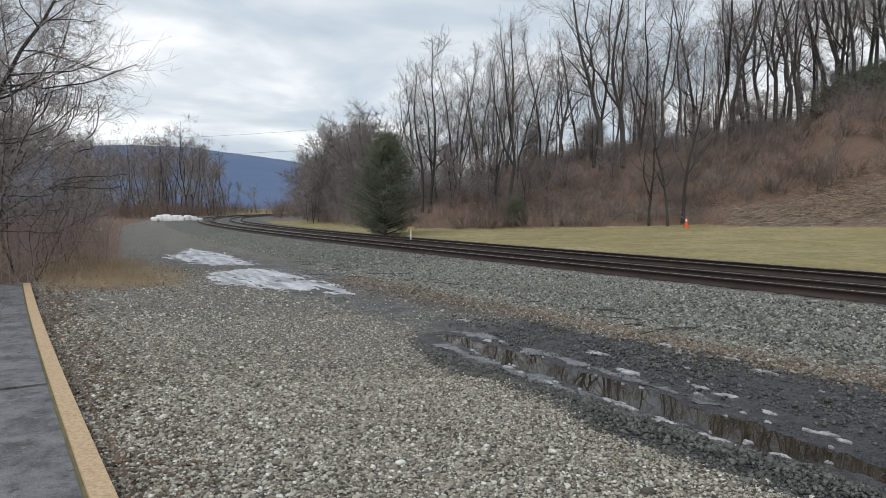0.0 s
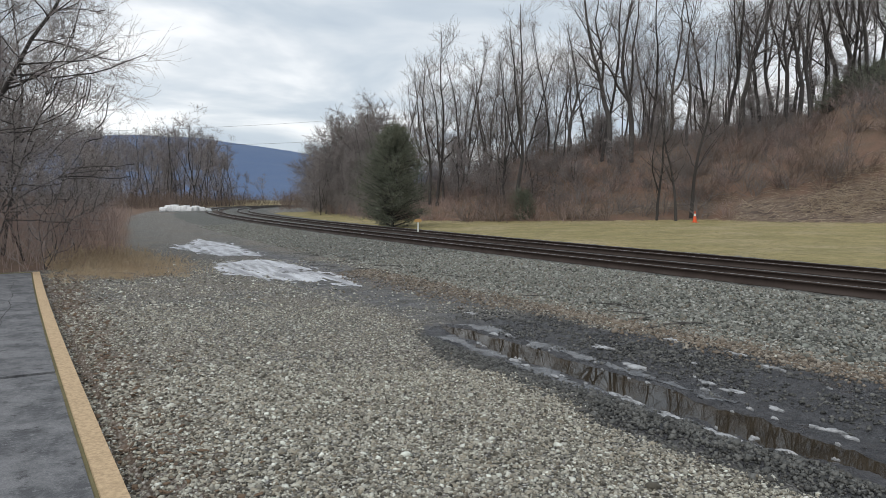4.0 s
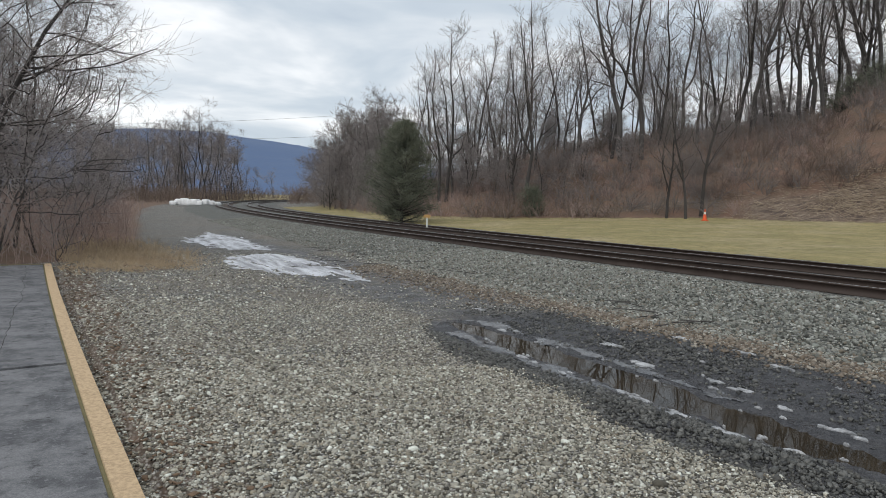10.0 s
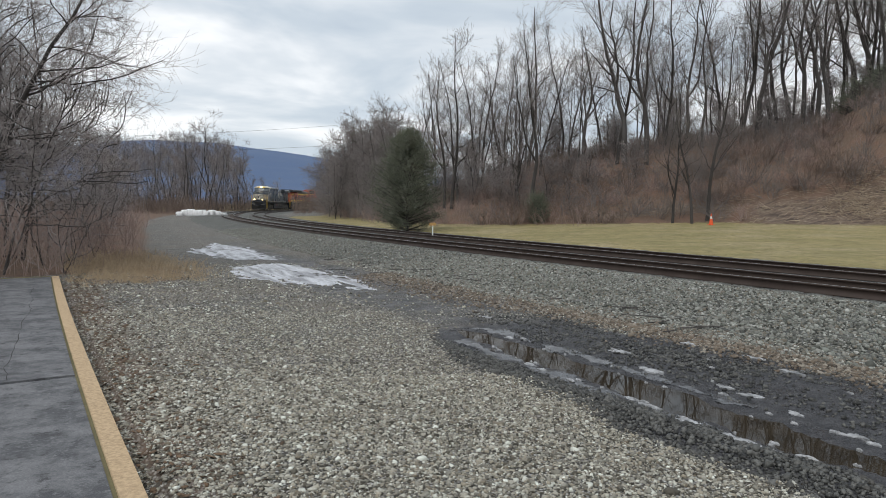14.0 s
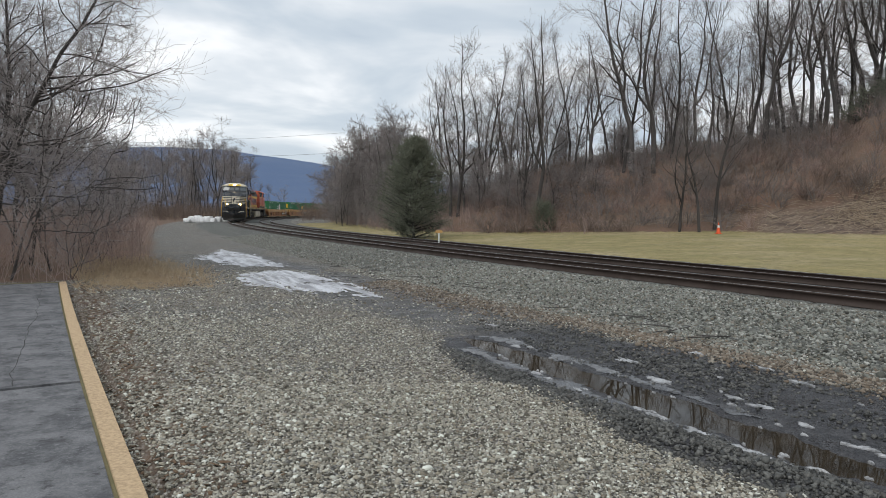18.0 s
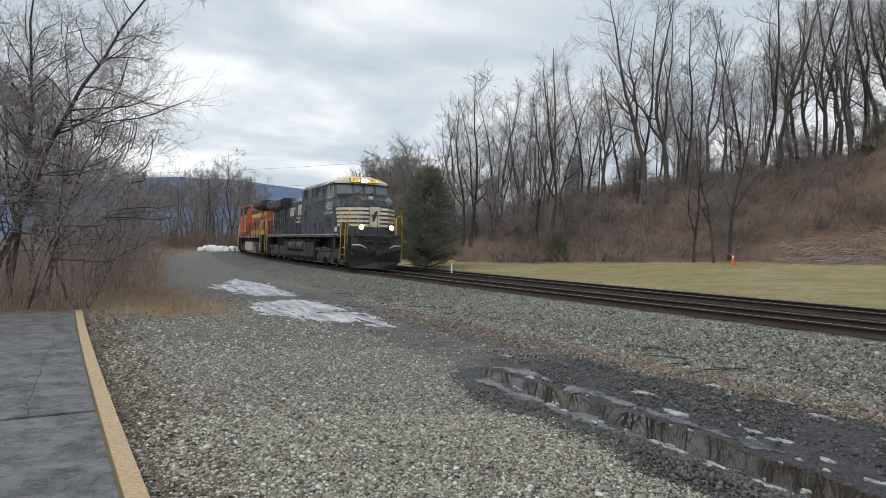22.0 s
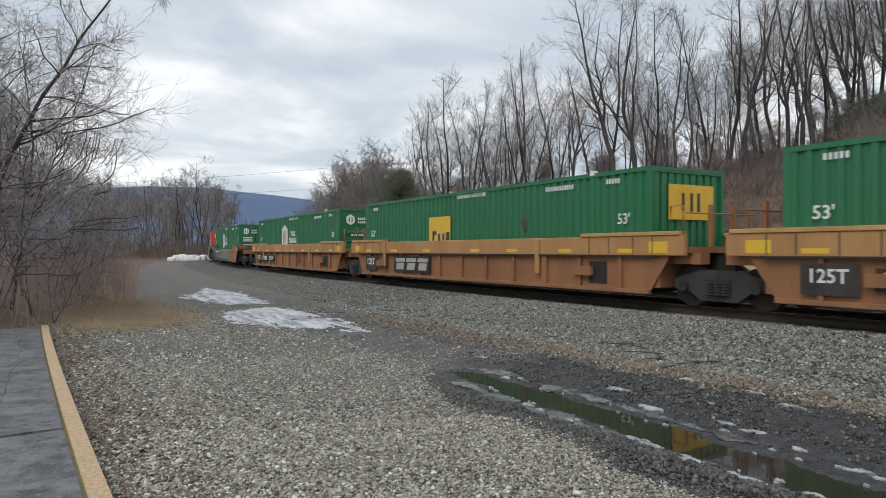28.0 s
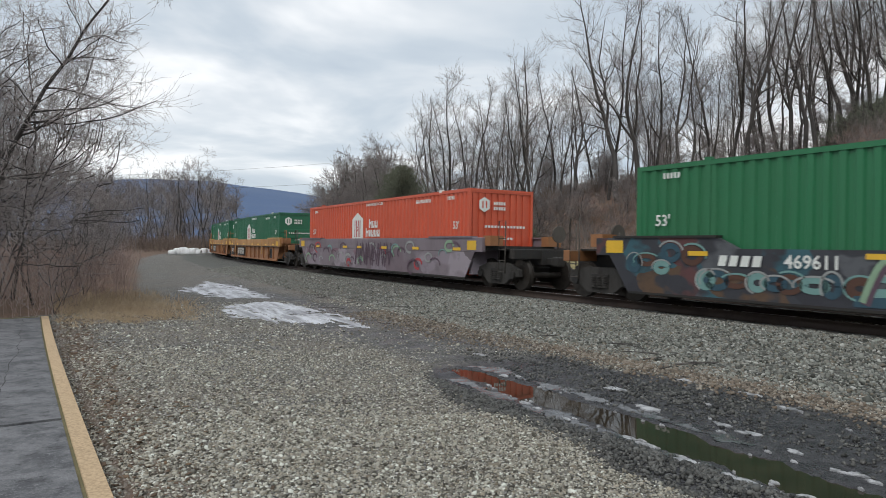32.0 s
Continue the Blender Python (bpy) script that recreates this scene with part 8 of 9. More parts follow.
        if kind == "coupler":
            freight_truck(ob, xs * 9.45)
            coupler(ob, xs * (reach - 0.1))
            cuboid("end_sill", xs * 10.4, xs * 10.65, -1.3, 1.3, 0.95, 1.25, end_paint, ob, "", 0.02)
            cuboid("crossover_walk", xs * 9.3, xs * 10.4, -0.9, 0.9, 1.24, 1.28, SOOT, ob)
            for side in (-1, 1):
                lad = bar("ladder", [(xs * 10.3, side * 1.38, 0.5), (xs * 10.3, side * 1.38, 2.1), (xs * 9.95, side * 1.38, 2.1), (xs * 9.95, side * 1.38, 0.5)], 0.022, paint if style == "tan" else DUSTY, ob, "bent grab iron")
                for q in range(4):
                    bar("ladder_rung", [(xs * 10.3, side * 1.38, 0.55 + 0.34 * q), (xs * 9.95, side * 1.38, 0.55 + 0.34 * q)], 0.014, paint if style == "tan" else DUSTY, lad)
                cuboid("brake_bracket", xs * 9.1, xs * 9.5, side * 0.9, side * 1.4, 1.34, 1.66, paint if ribbed else CAR_TAN, ob)
            bm = bmesh.new()
            rod(bm, [(xs * 10.42, 0.55, 1.72), (xs * 10.47, 0.55, 1.72)], 0.26, 16)
            part("brake_wheel", bm, DUSTY, ob)
            bar("brake_mast", [(xs * 10.4, 0.55, 1.2), (xs * 10.4, 0.55, 1.75)], 0.03, DUSTY, ob)
        else:
            if xs < 0:
                freight_truck(ob, -9.65)
            for side in (-1, 1):
                cuboid("side_bearing_arm", xs * 8.5, xs * 9.4, side * 0.9, side * 1.2, 0.95, 1.2, paint, ob)
                bar("grab_iron", [(xs * 8.75, side * 1.4, 1.6), (xs * 8.75, side * 1.4, 2.25), (xs * 9.1, side * 1.4, 2.25), (xs * 9.1, side * 1.4, 1.6)], 0.02, paint, ob)
            cuboid("post", xs * 8.98, xs * 9.07, -0.43, -0.34, 1.3, 2.3, paint, ob)
            cuboid("post", xs * 8.98, xs * 9.07, 0.34, 0.43, 1.3, 2.3, paint, ob)
            bar("hand_bar", [(xs * 9.02, -1.2, 2.1), (xs * 9.02, 1.2, 2.1)], 0.02, paint, ob)
    TRAIN.append((ob, behind, 9.4, False))
    return ob


def marks_on_car(ob, kind):
    for side in (-1, 1):
        if kind == "numbered":
            for a, b in ((-6.3, -5.0), (-4.75, -3.2)):
                plate("stencil_panel", side_rect(side, a, b, 0.55, 0.95, 1.494), 0.004, SOOT, ob, "black number panel")
            for k in range(4):
                plate("marking_bar", side_rect(side, -6.2 + 0.3 * k, -5.97 + 0.3 * k, 0.62, 0.88, 1.499, 0.04), 0.003, CLEAN_WHITE, ob, "white reporting mark as bars")
            writing("729534", 0.36, CLEAN_WHITE, ob, on_side(side, -3.97, 1.501, 0.75), bold=0.006, label="white car number 729534")
            writing("53", 0.5, SOOT, ob, on_side(side, 2.1, 1.501, 0.72), bold=0.008)
            writing("125T", 0.36, CLEAN_WHITE, ob, on_side(side, -7.12, 1.501, 0.78), bold=0.006, label="white mark 125T")
        if kind == "owner":
            plate("stencil_panel", side_rect(side, -4.95, -2.1, 0.42, 1.04, 1.494), 0.004, SOOT, ob, "dark owner's panel")
            for k, w in ((0, 0.78), (1, 0.78), (2, 0.78)):
                x = -4.82 + 0.9 * k
                plate("owner_block", side_rect(side, x, x + w, 0.82, 0.96, 1.499, 0.04), 0.003, FADED_WHITE, ob, "white owner's mark as blocks")
                plate("owner_block", side_rect(side, x + 0.05, x + w - 0.12, 0.52, 0.78, 1.499, 0.08), 0.003, FADED_WHITE, ob, "white owner's mark as blocks")
            writing("53", 0.5, SOOT, ob, on_side(side, -5.75, 1.501, 0.72), bold=0.008)
            writing("125T", 0.36, CLEAN_WHITE, ob, on_side(side, -7.12, 1.501, 0.78), bold=0.006, label="white mark 125T")
        if kind == "graffiti":
            for k in range(4):
                plate("marking_bar", side_rect(side, -5.65 + 0.26 * k, -5.47 + 0.26 * k, 0.97, 1.19, 1.522, 0.05), 0.003, CLEAN_WHITE, ob, "white reporting mark as bars")
            writing("469611", 0.36, CLEAN_WHITE, ob, on_side(side, -3.65, 1.524, 1.08), bold=0.008, label="white car number 469611")
            rng = random.Random(77)
            for k in range(17):
                cx, cz = -8.0 + 0.4 * k + rng.uniform(-0.1, 0.1), rng.uniform(0.6, 1.05) if k > 5 else rng.uniform(0.8, 1.3)
                if -6.0 < cx < -2.6:
                    cz = min(cz, 0.66)
                rx, rz, a0 = rng.uniform(0.2, 0.42), rng.uniform(0.16, 0.28), rng.uniform(-0.3, 0.6)
                stroke(ob, side, 1.507, [(cx + 0.6 * rx * math.cos(0.4 * q), cz + 0.6 * rz * math.sin(0.4 * q)) for q in range(17)], rng.uniform(0.10, 0.16), [SPRAY_BLUE, SPRAY_RUST, STROKE_TEAL][k % 3])
                stroke(ob, side, 1.513, [(cx + rx * math.cos(a0 + 0.3 * q), cz + rz * math.sin(a0 + 0.3 * q)) for q in range(rng.randrange(8, 16))], rng.uniform(0.025, 0.045), [STROKE, STROKE_TEAL, STROKE][k % 3])
            # overlapping pale green loops over a blue-green fade
            stroke(ob, side, 1.509, [(-2.9 + 0.65 * q, 0.43 + 0.02 * math.sin(2.1 * q)) for q in range(11)], 0.20, SPRAY_BLUE)
            stroke(ob, side, 1.511, [(-2.6 + 0.6 * q, 0.57 + 0.05 * math.sin(1.7 * q)) for q in range(11)], 0.12, STROKE_TEAL)
            loops = ([(0.0, 0.42), (0.12, 0.8), (0.3, 1.18), (0.62, 1.26), (0.86, 1.12), (0.72, 0.9), (0.5, 0.82)], [(0.0, 1.2), (0.25, 1.0), (0.45, 0.7), (0.7, 0.5), (0.9, 0.75), (1.0, 1.1), (1.15, 1.24)], [(0.05, 0.5), (0.3, 0.9), (0.5, 1.2), (0.8, 1.22), (0.95, 1.0), (0.85, 0.7), (1.1, 0.5)])
            for k in range(6):
                cx = -2.75 + 1.04 * k
                stroke(ob, side, 1.5145, smoothed([(cx + 1.1 * a + 0.05, b - 0.04) for a, b in loops[k % 3]]), 0.17, STROKE_PLUM)
                stroke(ob, side, 1.5185, smoothed([(cx + 1.1 * a, b) for a, b in loops[k % 3]]), 0.11, STROKE_GREEN)
        if kind == "mauve":
            rng = random.Random(78)
            for k in range(6):
                cx = -1.2 + 0.62 * k
                stroke(ob, side, 1.513, [(cx, 0.45), (cx + 0.12, 1.0), (cx + 0.2, 1.45), (cx + 0.34, 0.95), (cx + 0.42, 0.5), (cx + 0.55, 0.95), (cx + 0.6, 1.4)], 0.12, STROKE_PLUM)
            for k in range(34):
                cx, cz = -7.8 + 0.46 * k + rng.uniform(-0.3, 0.3), rng.uniform(0.5, 1.35)
                rx = rng.uniform(0.2, 0.45)
                stroke(ob, side, 1.513, [(cx + rx * math.cos(0.5 * q), cz + 0.6 * rx * math.sin(0.5 * q)) for q in range(rng.randrange(5, 13))], rng.uniform(0.04, 0.12), [STROKE_GREEN, STROKE_PLUM, STROKE, STROKE_PLUM, LOGO_RED, STROKE, STROKE_PLUM, STROKE_TEAL][k % 8])


def freight_train():
    tan = "tan ribbed steel well car with worn paint"
    cars = [("tan", "coupler", "joint", 55.6, tan, "numbered"), ("tan", "joint", "joint", 75.0, tan, "owner"), ("tan", "joint", "coupler", 94.35, tan, "numbered"),
            ("dark", "coupler", "coupler", 118.15, "smooth-sided well car covered in dark graffiti", "graffiti"), ("grey", "coupler", "coupler", 141.6, "purplish-grey well car covered in graffiti", "mauve"),
            ("tan", "coupler", "joint", 164.0, tan, "owner"), ("tan", "joint", "joint", 183.2, tan, "owner"), ("tan", "joint", "coupler", 202.6, tan, "numbered"), ("tan", "coupler", "joint", 226.4, tan, "owner"), ("tan", "joint", "joint", 245.8, tan, "owner")]
    for style, a, b, behind, label, marks in cars:
        marks_on_car(well_car(style, a, b, behind, label), marks)
    hub = "green corrugated container with a white six-sided emblem"
    loads = [(55.6, hub, GREEN, "house", "ribs", ""), (75.0, "green corrugated container with a yellow square emblem", GREEN, "square", "sheet", ""), (94.35, hub, GREEN, "house", "ribs", ""),
             (118.15, hub + " and end doors", GREEN, "house", "doors", "651801"), (141.6, "orange-red corrugated container with a white emblem", RED, "house", "sheet", ""),
             (164.0, hub, GREEN_B, "house", "ribs", ""), (183.2, hub, GREEN_B, "house", "ribs", ""), (202.6, hub, GREEN, "house", "ribs", ""), (226.4, hub, GREEN_B, "house", "ribs", ""), (245.8, hub, GREEN, "house", "ribs", "")]
    for behind, label, paint, marks, end, numbers in loads:
        TRAIN.append((container(label, paint, marks, end, numbers), behind, 9.4, False))


freight_train()

# ---- small things by the line ----
def traffic_cone(x, y):
    z = ground_height(x, y)
    ob = thing("traffic_cone", "orange traffic cone with a white collar on the grass", "traffic cone", Matrix.Translation((x, y, z)))
    orange = weathered("cone_orange", (0.75, 0.10, 0.02), (0.5, 0.09, 0.03), 0.5, amount=0.3, bump=0)
    bm = bmesh.new()
    prism(bm, [(-0.2, -0.2), (0.2, -0.2), (0.2, 0.2), (-0.2, 0.2)], "z", 0.0, 0.035)
    part("base", bm, orange, ob)
    for z0, z1, m, name in ((0.035, 0.42, orange, "body"), (0.42, 0.58, CLEAN_WHITE, "collar"), (0.58, 0.76, orange, "tip")):
        bm = bmesh.new()
        n = 20

        def circle(zz):
            r = 0.15 - 0.155 * zz / 0.9
            return [(r * math.cos(2 * math.pi * k / n), r * math.sin(2 * math.pi * k / n), zz) for k in range(n)]
        loft(bm, [circle(z0), circle(z1)])
        part(name, bm, m, ob, "white reflective collar" if name == "collar" else "")


traffic_cone(*view_place(1214.5, 46.5))


def marker_post(x, y):
    z = ground_height(x, y)
    ob = thing("marker_post", "white trackside post with a tan wooden head", "post", Matrix.Translation((x, y, z)))
    cuboid("pole", -0.035, 0.035, -0.035, 0.035, -0.1, 0.86, CLEAN_WHITE, ob, "white painted pole", 0.008)
    cuboid("foot", -0.04, 0.04, -0.04, 0.04, -0.1, 0.16, TIE_WOOD, ob)
    bm = bmesh.new()
    prism(bm, [(-0.17, 0.84), (0.14, 0.84), (0.20, 0.93), (0.12, 0.99), (-0.15, 0.98), (-0.20, 0.90)], "y", -0.08, 0.08)
    part("head", bm, CAP_OCHRE, ob, "tan wooden head")


marker_post(*view_place(727, 36.0))


def sack_pile():
    """White bulk sacks in a row at the end of the gravel road."""
    cloth = weathered("white_woven_sack", (0.78, 0.78, 0.78), (0.42, 0.41, 0.4), 0.8, amount=0.5, scale=2, grain=20, streak=False, bump=0.3)
    rng = random.Random(12)
    for k in range(9):
        px = 275 + 9.6 * k
        x, y = view_place(px, 93 + 0.5 * math.sin(k))
        bm = bmesh.new()
        w, h = rng.uniform(0.8, 0.98), rng.uniform(0.78, 1.0) if k not in (0, 8) else 0.6
        bmesh.ops.create_cube(bm, size=1.0, matrix=Matrix.Diagonal((w, 0.9, h, 1)))
        bmesh.ops.subdivide_edges(bm, edges=bm.edges[:], cuts=3, use_grid_fill=True)
        for v in bm.verts:
            r = 1 - 0.16 * (abs(v.co.z) / h * 2) ** 3
            v.co.x, v.co.y = v.co.x * r * (1 + 0.06 * math.sin(9 * v.co.z + k)), v.co.y * r
            v.co += Vector((rng.uniform(-1, 1), rng.uniform(-1, 1), rng.uniform(-1, 1))) * 0.025
        ob = tagged(part("bulk_sack", bm, cloth, None, smooth=True), "white woven bulk sack standing in a row", "sack", "bulk sacks")
        ob.matrix_basis = Matrix.Translation((x, y, ground_height(x, y) + h / 2 - 0.02)) @ Matrix.Rotation(rng.uniform(-0.2, 0.2), 4, "Z")


sack_pile()


def overhead_wires():
    ob = thing("overhead_wires", "thin dark utility wires far across the valley", "wires", kind="structure")
    for (x0, z0), (x1, z1), sag in (((60, 25.9), (560, 38.6), 0.8), ((60, 20.4), (560, 29.2), 0.8)):
        a, b = Vector((*view_place(x0, 260), z0)), Vector((*view_place(x1, 330), z1))
        pts = []
        for k in range(25):
            q = a.lerp(b, k / 24)
            q.z -= sag * 4 * (k / 24) * (1 - k / 24)
            pts.append(q)
        bar("wire", pts, 0.045, SOOT, ob, "", 4)


overhead_wires()


def yellow_shed():
    x, y = view_place(1331, 92)
    z = ground_height(x, y)
    ob = thing("shed", "small yellow building glimpsed behind the hilltop trees", "shed", Matrix.Translation((x, y, z - 0.35)))
    paint = weathered("pale_yellow_boards", (0.55, 0.42, 0.12), (0.4, 0.3, 0.1), 0.7, amount=0.4)
    cuboid("wall", -1.9, 1.9, -1.4, 1.4, 0, 2.3, paint, ob)
    bm = bmesh.new()
    prism(bm, [(-2.1, 2.25), (2.1, 2.25), (2.1, 2.4), (0.0, 2.75), (-2.1, 2.4)], "y", -1.6, 1.6)
    part("roof", bm, ROOF_GREY, ob)
    cuboid("door", -0.45, 0.45, -1.43, -1.40, 0.1, 2.0, DUSTY, ob)


yellow_shed()


# ---- loose stones, sticks and leaves ----
def scatter(name, label, category, material, xy, size, flat, lift, seed):
    """Loose stones: crooked six-sided lumps in one mesh."""
    g = np.random.default_rng(seed)
    n = len(xy)
    cube = np.array([(-1, -1, -1), (1, -1, -1), (1, 1, -1), (-1, 1, -1), (-1, -1, 1), (1, -1, 1), (1, 1, 1), (-1, 1, 1)], float) * 0.5
    v = cube[None] * (1 + g.uniform(-0.48, 0.38, (n, 8, 3)))
    v[:, 4:, :2] *= g.uniform(0.45, 0.85, (n, 1, 1))
    sc = np.stack([g.uniform(0.8, 1.35, n), g.uniform(0.65, 1.0, n), g.uniform(*flat, n)], 1) * (size * np.exp(g.normal(0, 0.28, n)))[:, None]
    v = v * sc[:, None]
    a, b = g.uniform(0, 2 * np.pi, n), g.normal(0, 0.35, n)
    ca, sa, cb, sb = np.cos(a)[:, None], np.sin(a)[:, None], np.cos(b)[:, None], np.sin(b)[:, None]
    x, z = v[..., 0] * cb + v[..., 2] * sb, -v[..., 0] * sb + v[..., 2] * cb
    y = v[..., 1]
    x, y = x * ca - y * sa, x * sa + y * ca
    z0 = lift(xy[:, 0], xy[:, 1]) + sc[:, 2] * 0.28
    pts = np.stack([x + xy[:, :1], y + xy[:, 1:2], z + z0[:, None]], -1).reshape(-1, 3)
    q = np.array([(0, 3, 2, 1), (4, 5, 6, 7), (0, 1, 5, 4), (1, 2, 6, 5), (2, 3, 7, 6), (3, 0, 4, 7)])
    quads = (np.arange(n)[:, None, None] * 8 + q[None]).reshape(-1, 4)
    return tagged(new(name, fast_mesh(name, pts, quads, material)), label, category, kind="stuff")


def ballast_height(x, y):
    s, d = to_line(x, y)
    narrow = np.interp(s, [0, 10, 25, 45], [1.0, 0.92, 0.75, 0.62])
    dd = np.where(d < -2.7, -2.7 + (d + 2.7) / narrow, d)
    return np.maximum(np.interp(dd, [-6.6, -5.3, -4.2, -2.7, -2.0, -1.2], [-0.10, 0.0, 0.07, cant(-2.7) - 0.22, cant(-2.0) - 0.17, cant(-1.2) - 0.185]), np.where(dd < -4.6, land(x, y, s, d), -1))


def lay_stones():
    g = np.random.default_rng(61)
    pale = islands("pale_gravel", [(0.024, 0.022, 0.018), (0.082, 0.074, 0.057), (0.283, 0.274, 0.23), (0.163, 0.133, 0.094), (0.457, 0.443, 0.377), (0.326, 0.287, 0.218), (0.566, 0.553, 0.476), (0.109, 0.102, 0.085), (0.392, 0.38, 0.326), (0.827, 0.847, 0.77)], 0.8)
    green = islands("ballast_lump", [(0.032, 0.034, 0.03), (0.095, 0.10, 0.088), (0.18, 0.186, 0.165), (0.225, 0.23, 0.205), (0.17, 0.146, 0.112), (0.315, 0.32, 0.29), (0.235, 0.252, 0.222), (0.50, 0.50, 0.465)], 0.85)
    dark = islands("wet_stone", [(0.016, 0.016, 0.015), (0.042, 0.042, 0.039), (0.085, 0.085, 0.078), (0.15, 0.149, 0.138), (0.06, 0.056, 0.05)], 0.48)

    def cone_of(n, r0, r1):
        r = np.sqrt(g.uniform(r0 * r0, r1 * r1, n))
        a = np.radians(g.uniform(-38, 38, n))
        return r * np.sin(a), r * np.cos(a)
    def laid(n, r0, r1, keep):
        x, y = cone_of(n, r0, r1)
        s, d = to_line(x, y)
        ok = (d > -13.33) & (d < -5.2) & (wet_band(s, d, rough(x, y, 0.9, 3)) < g.uniform(0.15, 0.8, n)) & ~((s > 13.5) & (d < np.interp(s, [13, 18, 33], [-12, -10.4, -9.2]))) & (g.uniform(0, 1, n) < keep(d) * (1 - 0.72 * worn_strip(s, d)))
        return np.stack([x[ok], y[ok]], 1)
    # coarse stones by the kerb, finer ones where wheels pass
    coarse, small = (lambda d: np.interp(d, [-13.3, -11.6, -10.6, -9.6], [1.0, 0.85, 0.25, 0.06])), (lambda d: np.interp(d, [-13, -11.5, -10.3, -8], [0.3, 0.6, 1.0, 0.9]))
    scatter("gravel_stones", "loose pale grey crushed gravel", "gravel", pale, np.concatenate([laid(42000, 3.9, 8.0, coarse), laid(30000, 8.0, 13.0, coarse)]), 0.025, (0.3, 0.6), land, 1)
    scatter("fine_gravel", "fine grey crushed gravel of the roadway", "gravel", pale, np.concatenate([laid(74000, 3.9, 7.5, small), laid(46000, 7.5, 12.0, small)]), 0.0175, (0.35, 0.7), land, 6)
    scatter("road_stones", "loose grey gravel of the service road", "gravel", pale, laid(24000, 12.0, 22.0, lambda d: 1.0 + 0 * d), 0.028, (0.4, 0.7), land, 2)
    s = np.concatenate([g.uniform(-7, 12, 42000), g.uniform(12, 40, 15000)])
    d = g.uniform(-5.9, -1.35, len(s))
    d = np.where(d < -2.7, -2.7 + (d + 2.7) * np.interp(s, [0, 10, 25, 45], [1.0, 0.92, 0.75, 0.62]), d)
    x, y = on_line(s, d)
    scatter("ballast_stones", "loose grey-green ballast lumps on the shoulder", "ballast", green, np.stack([x, y], 1), 0.034, (0.5, 0.9), ballast_height, 3)
    # tan stones along the foot of the ballast
    tan = islands("tan_stone", [(0.05, 0.043, 0.035), (0.12, 0.10, 0.08), (0.20, 0.165, 0.13), (0.16, 0.12, 0.085), (0.27, 0.235, 0.19), (0.36, 0.33, 0.28)], 0.85)
    s = np.concatenate([g.uniform(-5, 3, 5200), g.uniform(3, 10, 3000)])
    d = np.where(s < 3, g.normal(-6.0, 0.26, len(s)), g.normal(-6.2, 0.45, len(s)))
    x, y = on_line(s, d)
    scatter("tan_stones", "brown and tan stones along the ballast's foot", "gravel", tan, np.stack([x, y], 1), 0.034, (0.4, 0.8), ballast_height, 7)
    # dark wet stones: thick on the berm, in drifts on the far side, none in the water
    s = g.uniform(-5.5, 3.3, 26000)
    d = np.where(g.uniform(0, 1, 26000) < 0.4, -9.38 + 0.19 * g.normal(0, 1, 26000), g.uniform(-8.2, -6.0, 26000))
    x, y = on_line(s, d)
    mid, half = rut_line(s)
    drift = np.clip(0.55 + 0.9 * rough(x, y, 0.8, 22), 0.06, 1)
    drift = np.where(d < -9.0, 1.0, drift * np.clip((d + 8.1) / 0.5, 0.1, 1))
    ok = (g.uniform(0, 1, 26000) < drift) & (np.abs(d - mid) > half + 0.04) & (wet_band(s, d, rough(x, y, 0.9, 3)) > g.uniform(0.0, 0.5, 26000))
    scatter("wet_stones", "wet dark stones in the mud", "gravel", dark, np.stack([x[ok], y[ok]], 1), 0.026, (0.4, 0.8), land, 4)
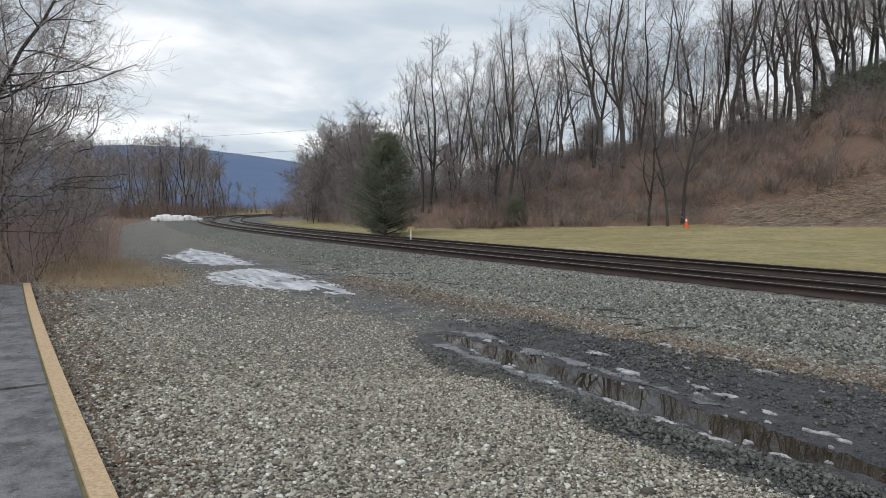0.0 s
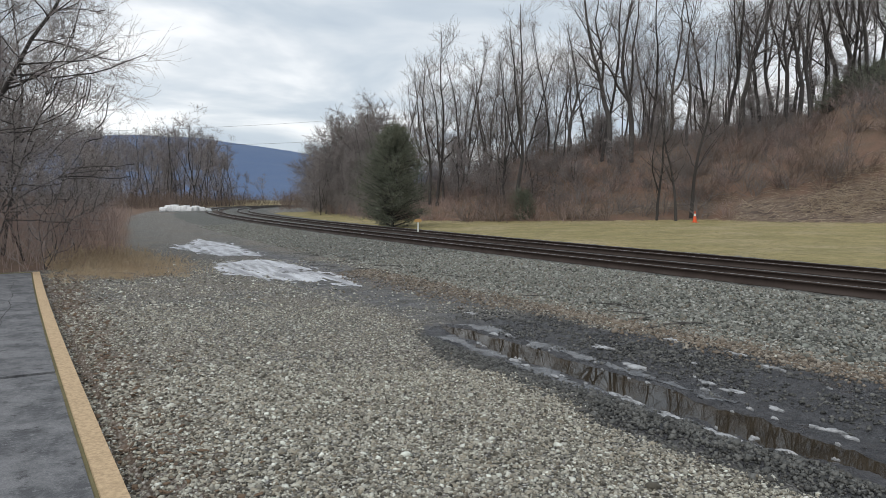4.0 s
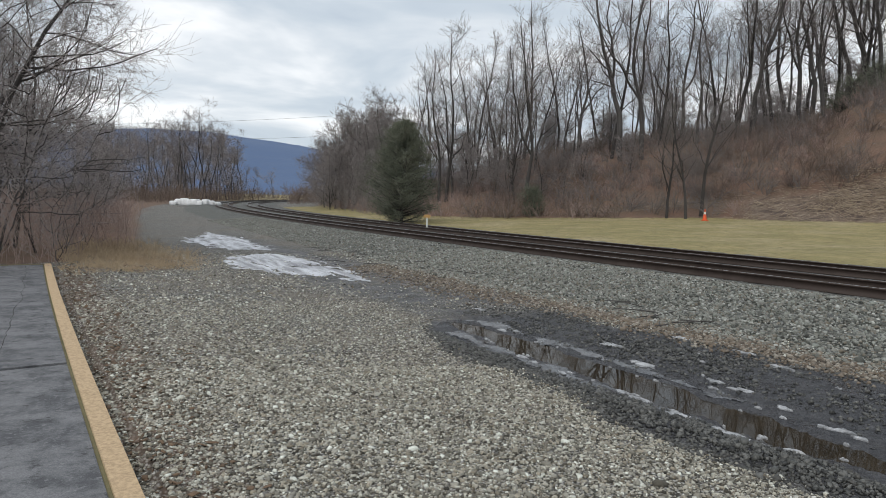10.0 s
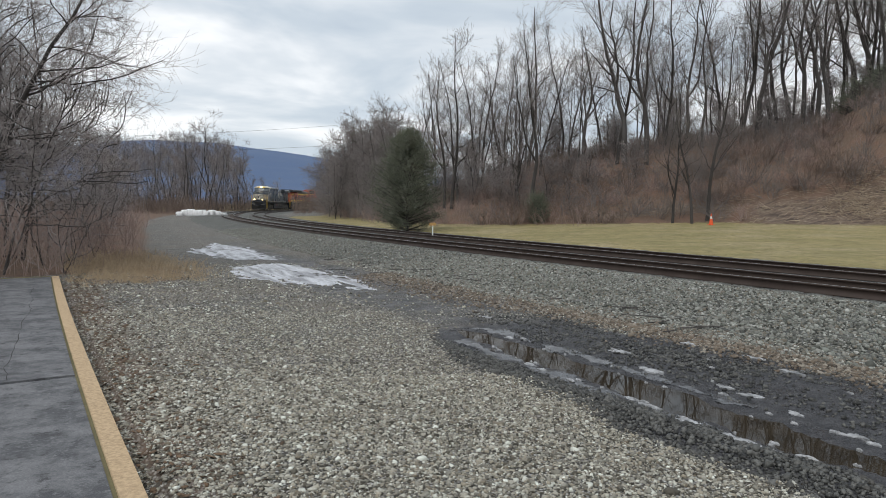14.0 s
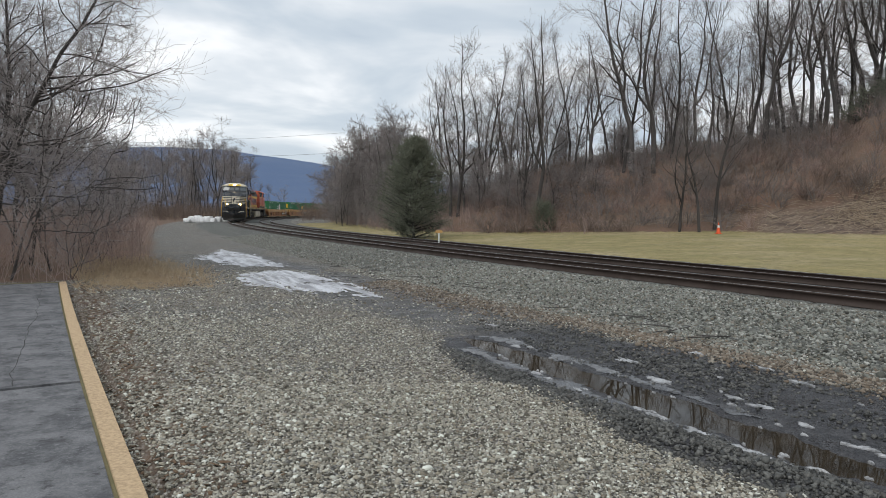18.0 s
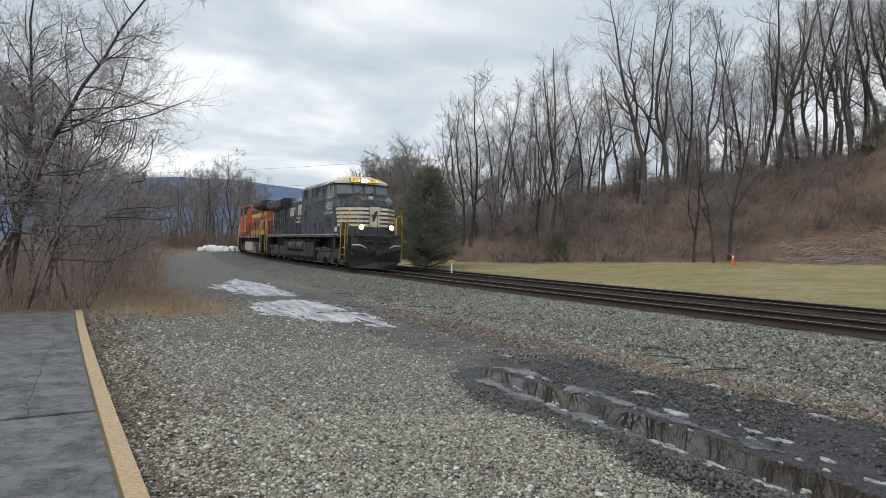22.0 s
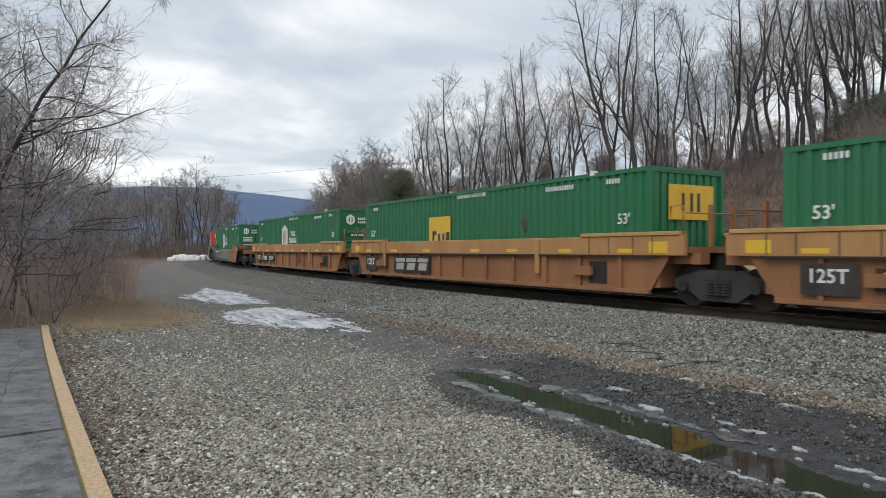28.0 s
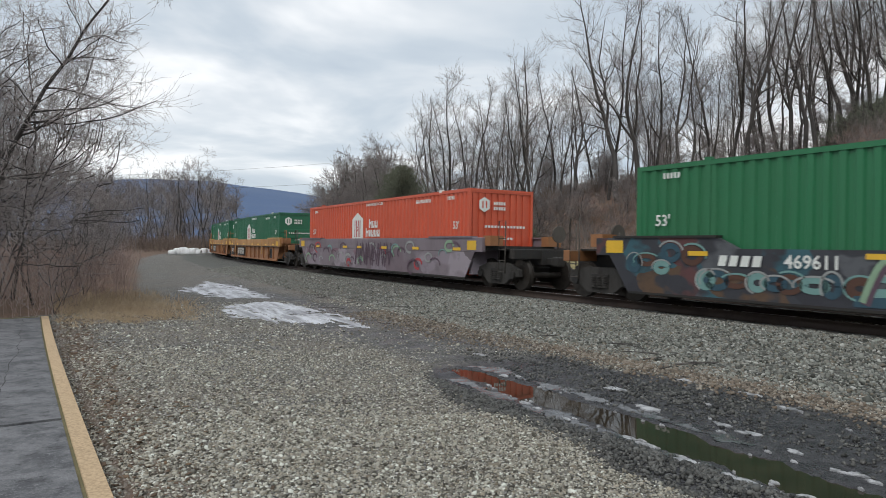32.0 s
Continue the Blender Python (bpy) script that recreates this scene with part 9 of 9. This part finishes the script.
    # dead leaves by the kerb
    n = 1000
    s, d = g.uniform(-4, 12.5, n), -13.3 + np.abs(g.normal(0, 0.42, n))
    x, y = on_line(s, d)
    leaf = islands("dead_leaf", [(0.06, 0.044, 0.031), (0.12, 0.082, 0.055), (0.17, 0.112, 0.07), (0.085, 0.062, 0.044)], 0.9)
    scatter("dead_leaves", "brown dead leaves along the kerb", "leaves", leaf, np.stack([x, y], 1), 0.036, (0.08, 0.16), lambda a, b: land(a, b) + 0.018, 5)
    # a few sticks on the ballast foot
    runs = []
    for _ in range(45):
        s, d = g.uniform(0, 16), g.normal(-5.4, 0.5)
        x, y = on_line(s, d)
        z = float(ballast_height(np.array([x]), np.array([y]))[0]) + 0.035
        runs.append(bough(g, (x, y, z), (g.normal(0, 1), g.normal(0, 1), 0.02), g.uniform(0.15, 0.7), 0.010, 0.006, 2, 0.06, 0))
    tagged(new("loose_sticks", tube_mesh("loose_sticks", runs, 4, BARK)), "small dry sticks lying on the ballast", "sticks", kind="stuff")


lay_stones()


def motions():
    """The train rolls through; its wheels turn with it once it is in sight."""
    times = [k * 0.5 for k in range(65)]
    about = Matrix.Rotation(math.pi, 4, "Z")
    for ob, behind, half, turned in TRAIN:
        walk(ob, [(t, vehicle_pose(behind, half, t) @ about if turned else vehicle_pose(behind, half, t)) for t in times])
    back = {ob for ob, _, _, turned in TRAIN if turned}
    place_of = {ob: behind for ob, behind, _, _ in TRAIN}
    for ob, r in WHEELS:
        behind = place_of[ob.parent.parent]
        if behind > 150:
            continue
        begin, end = (11.5, 26.0) if behind < 40 else (19.5, 31.5) if behind < 100 else (23.0, 32.0)
        spin = [0.0] + [begin + k / 30 for k in range(int((end - begin) * 30) + 1)] + ([32.0] if end < 32 else [])
        sign = -1 if ob.parent.parent in back else 1
        x, y, z = ob.location
        walk(ob, [(t, Matrix.Translation((x, y, z)) @ Matrix.Rotation(sign * SPEED * (min(t, end) - begin if t > begin else 0.0) / r, 4, "Y")) for t in spin])


motions()
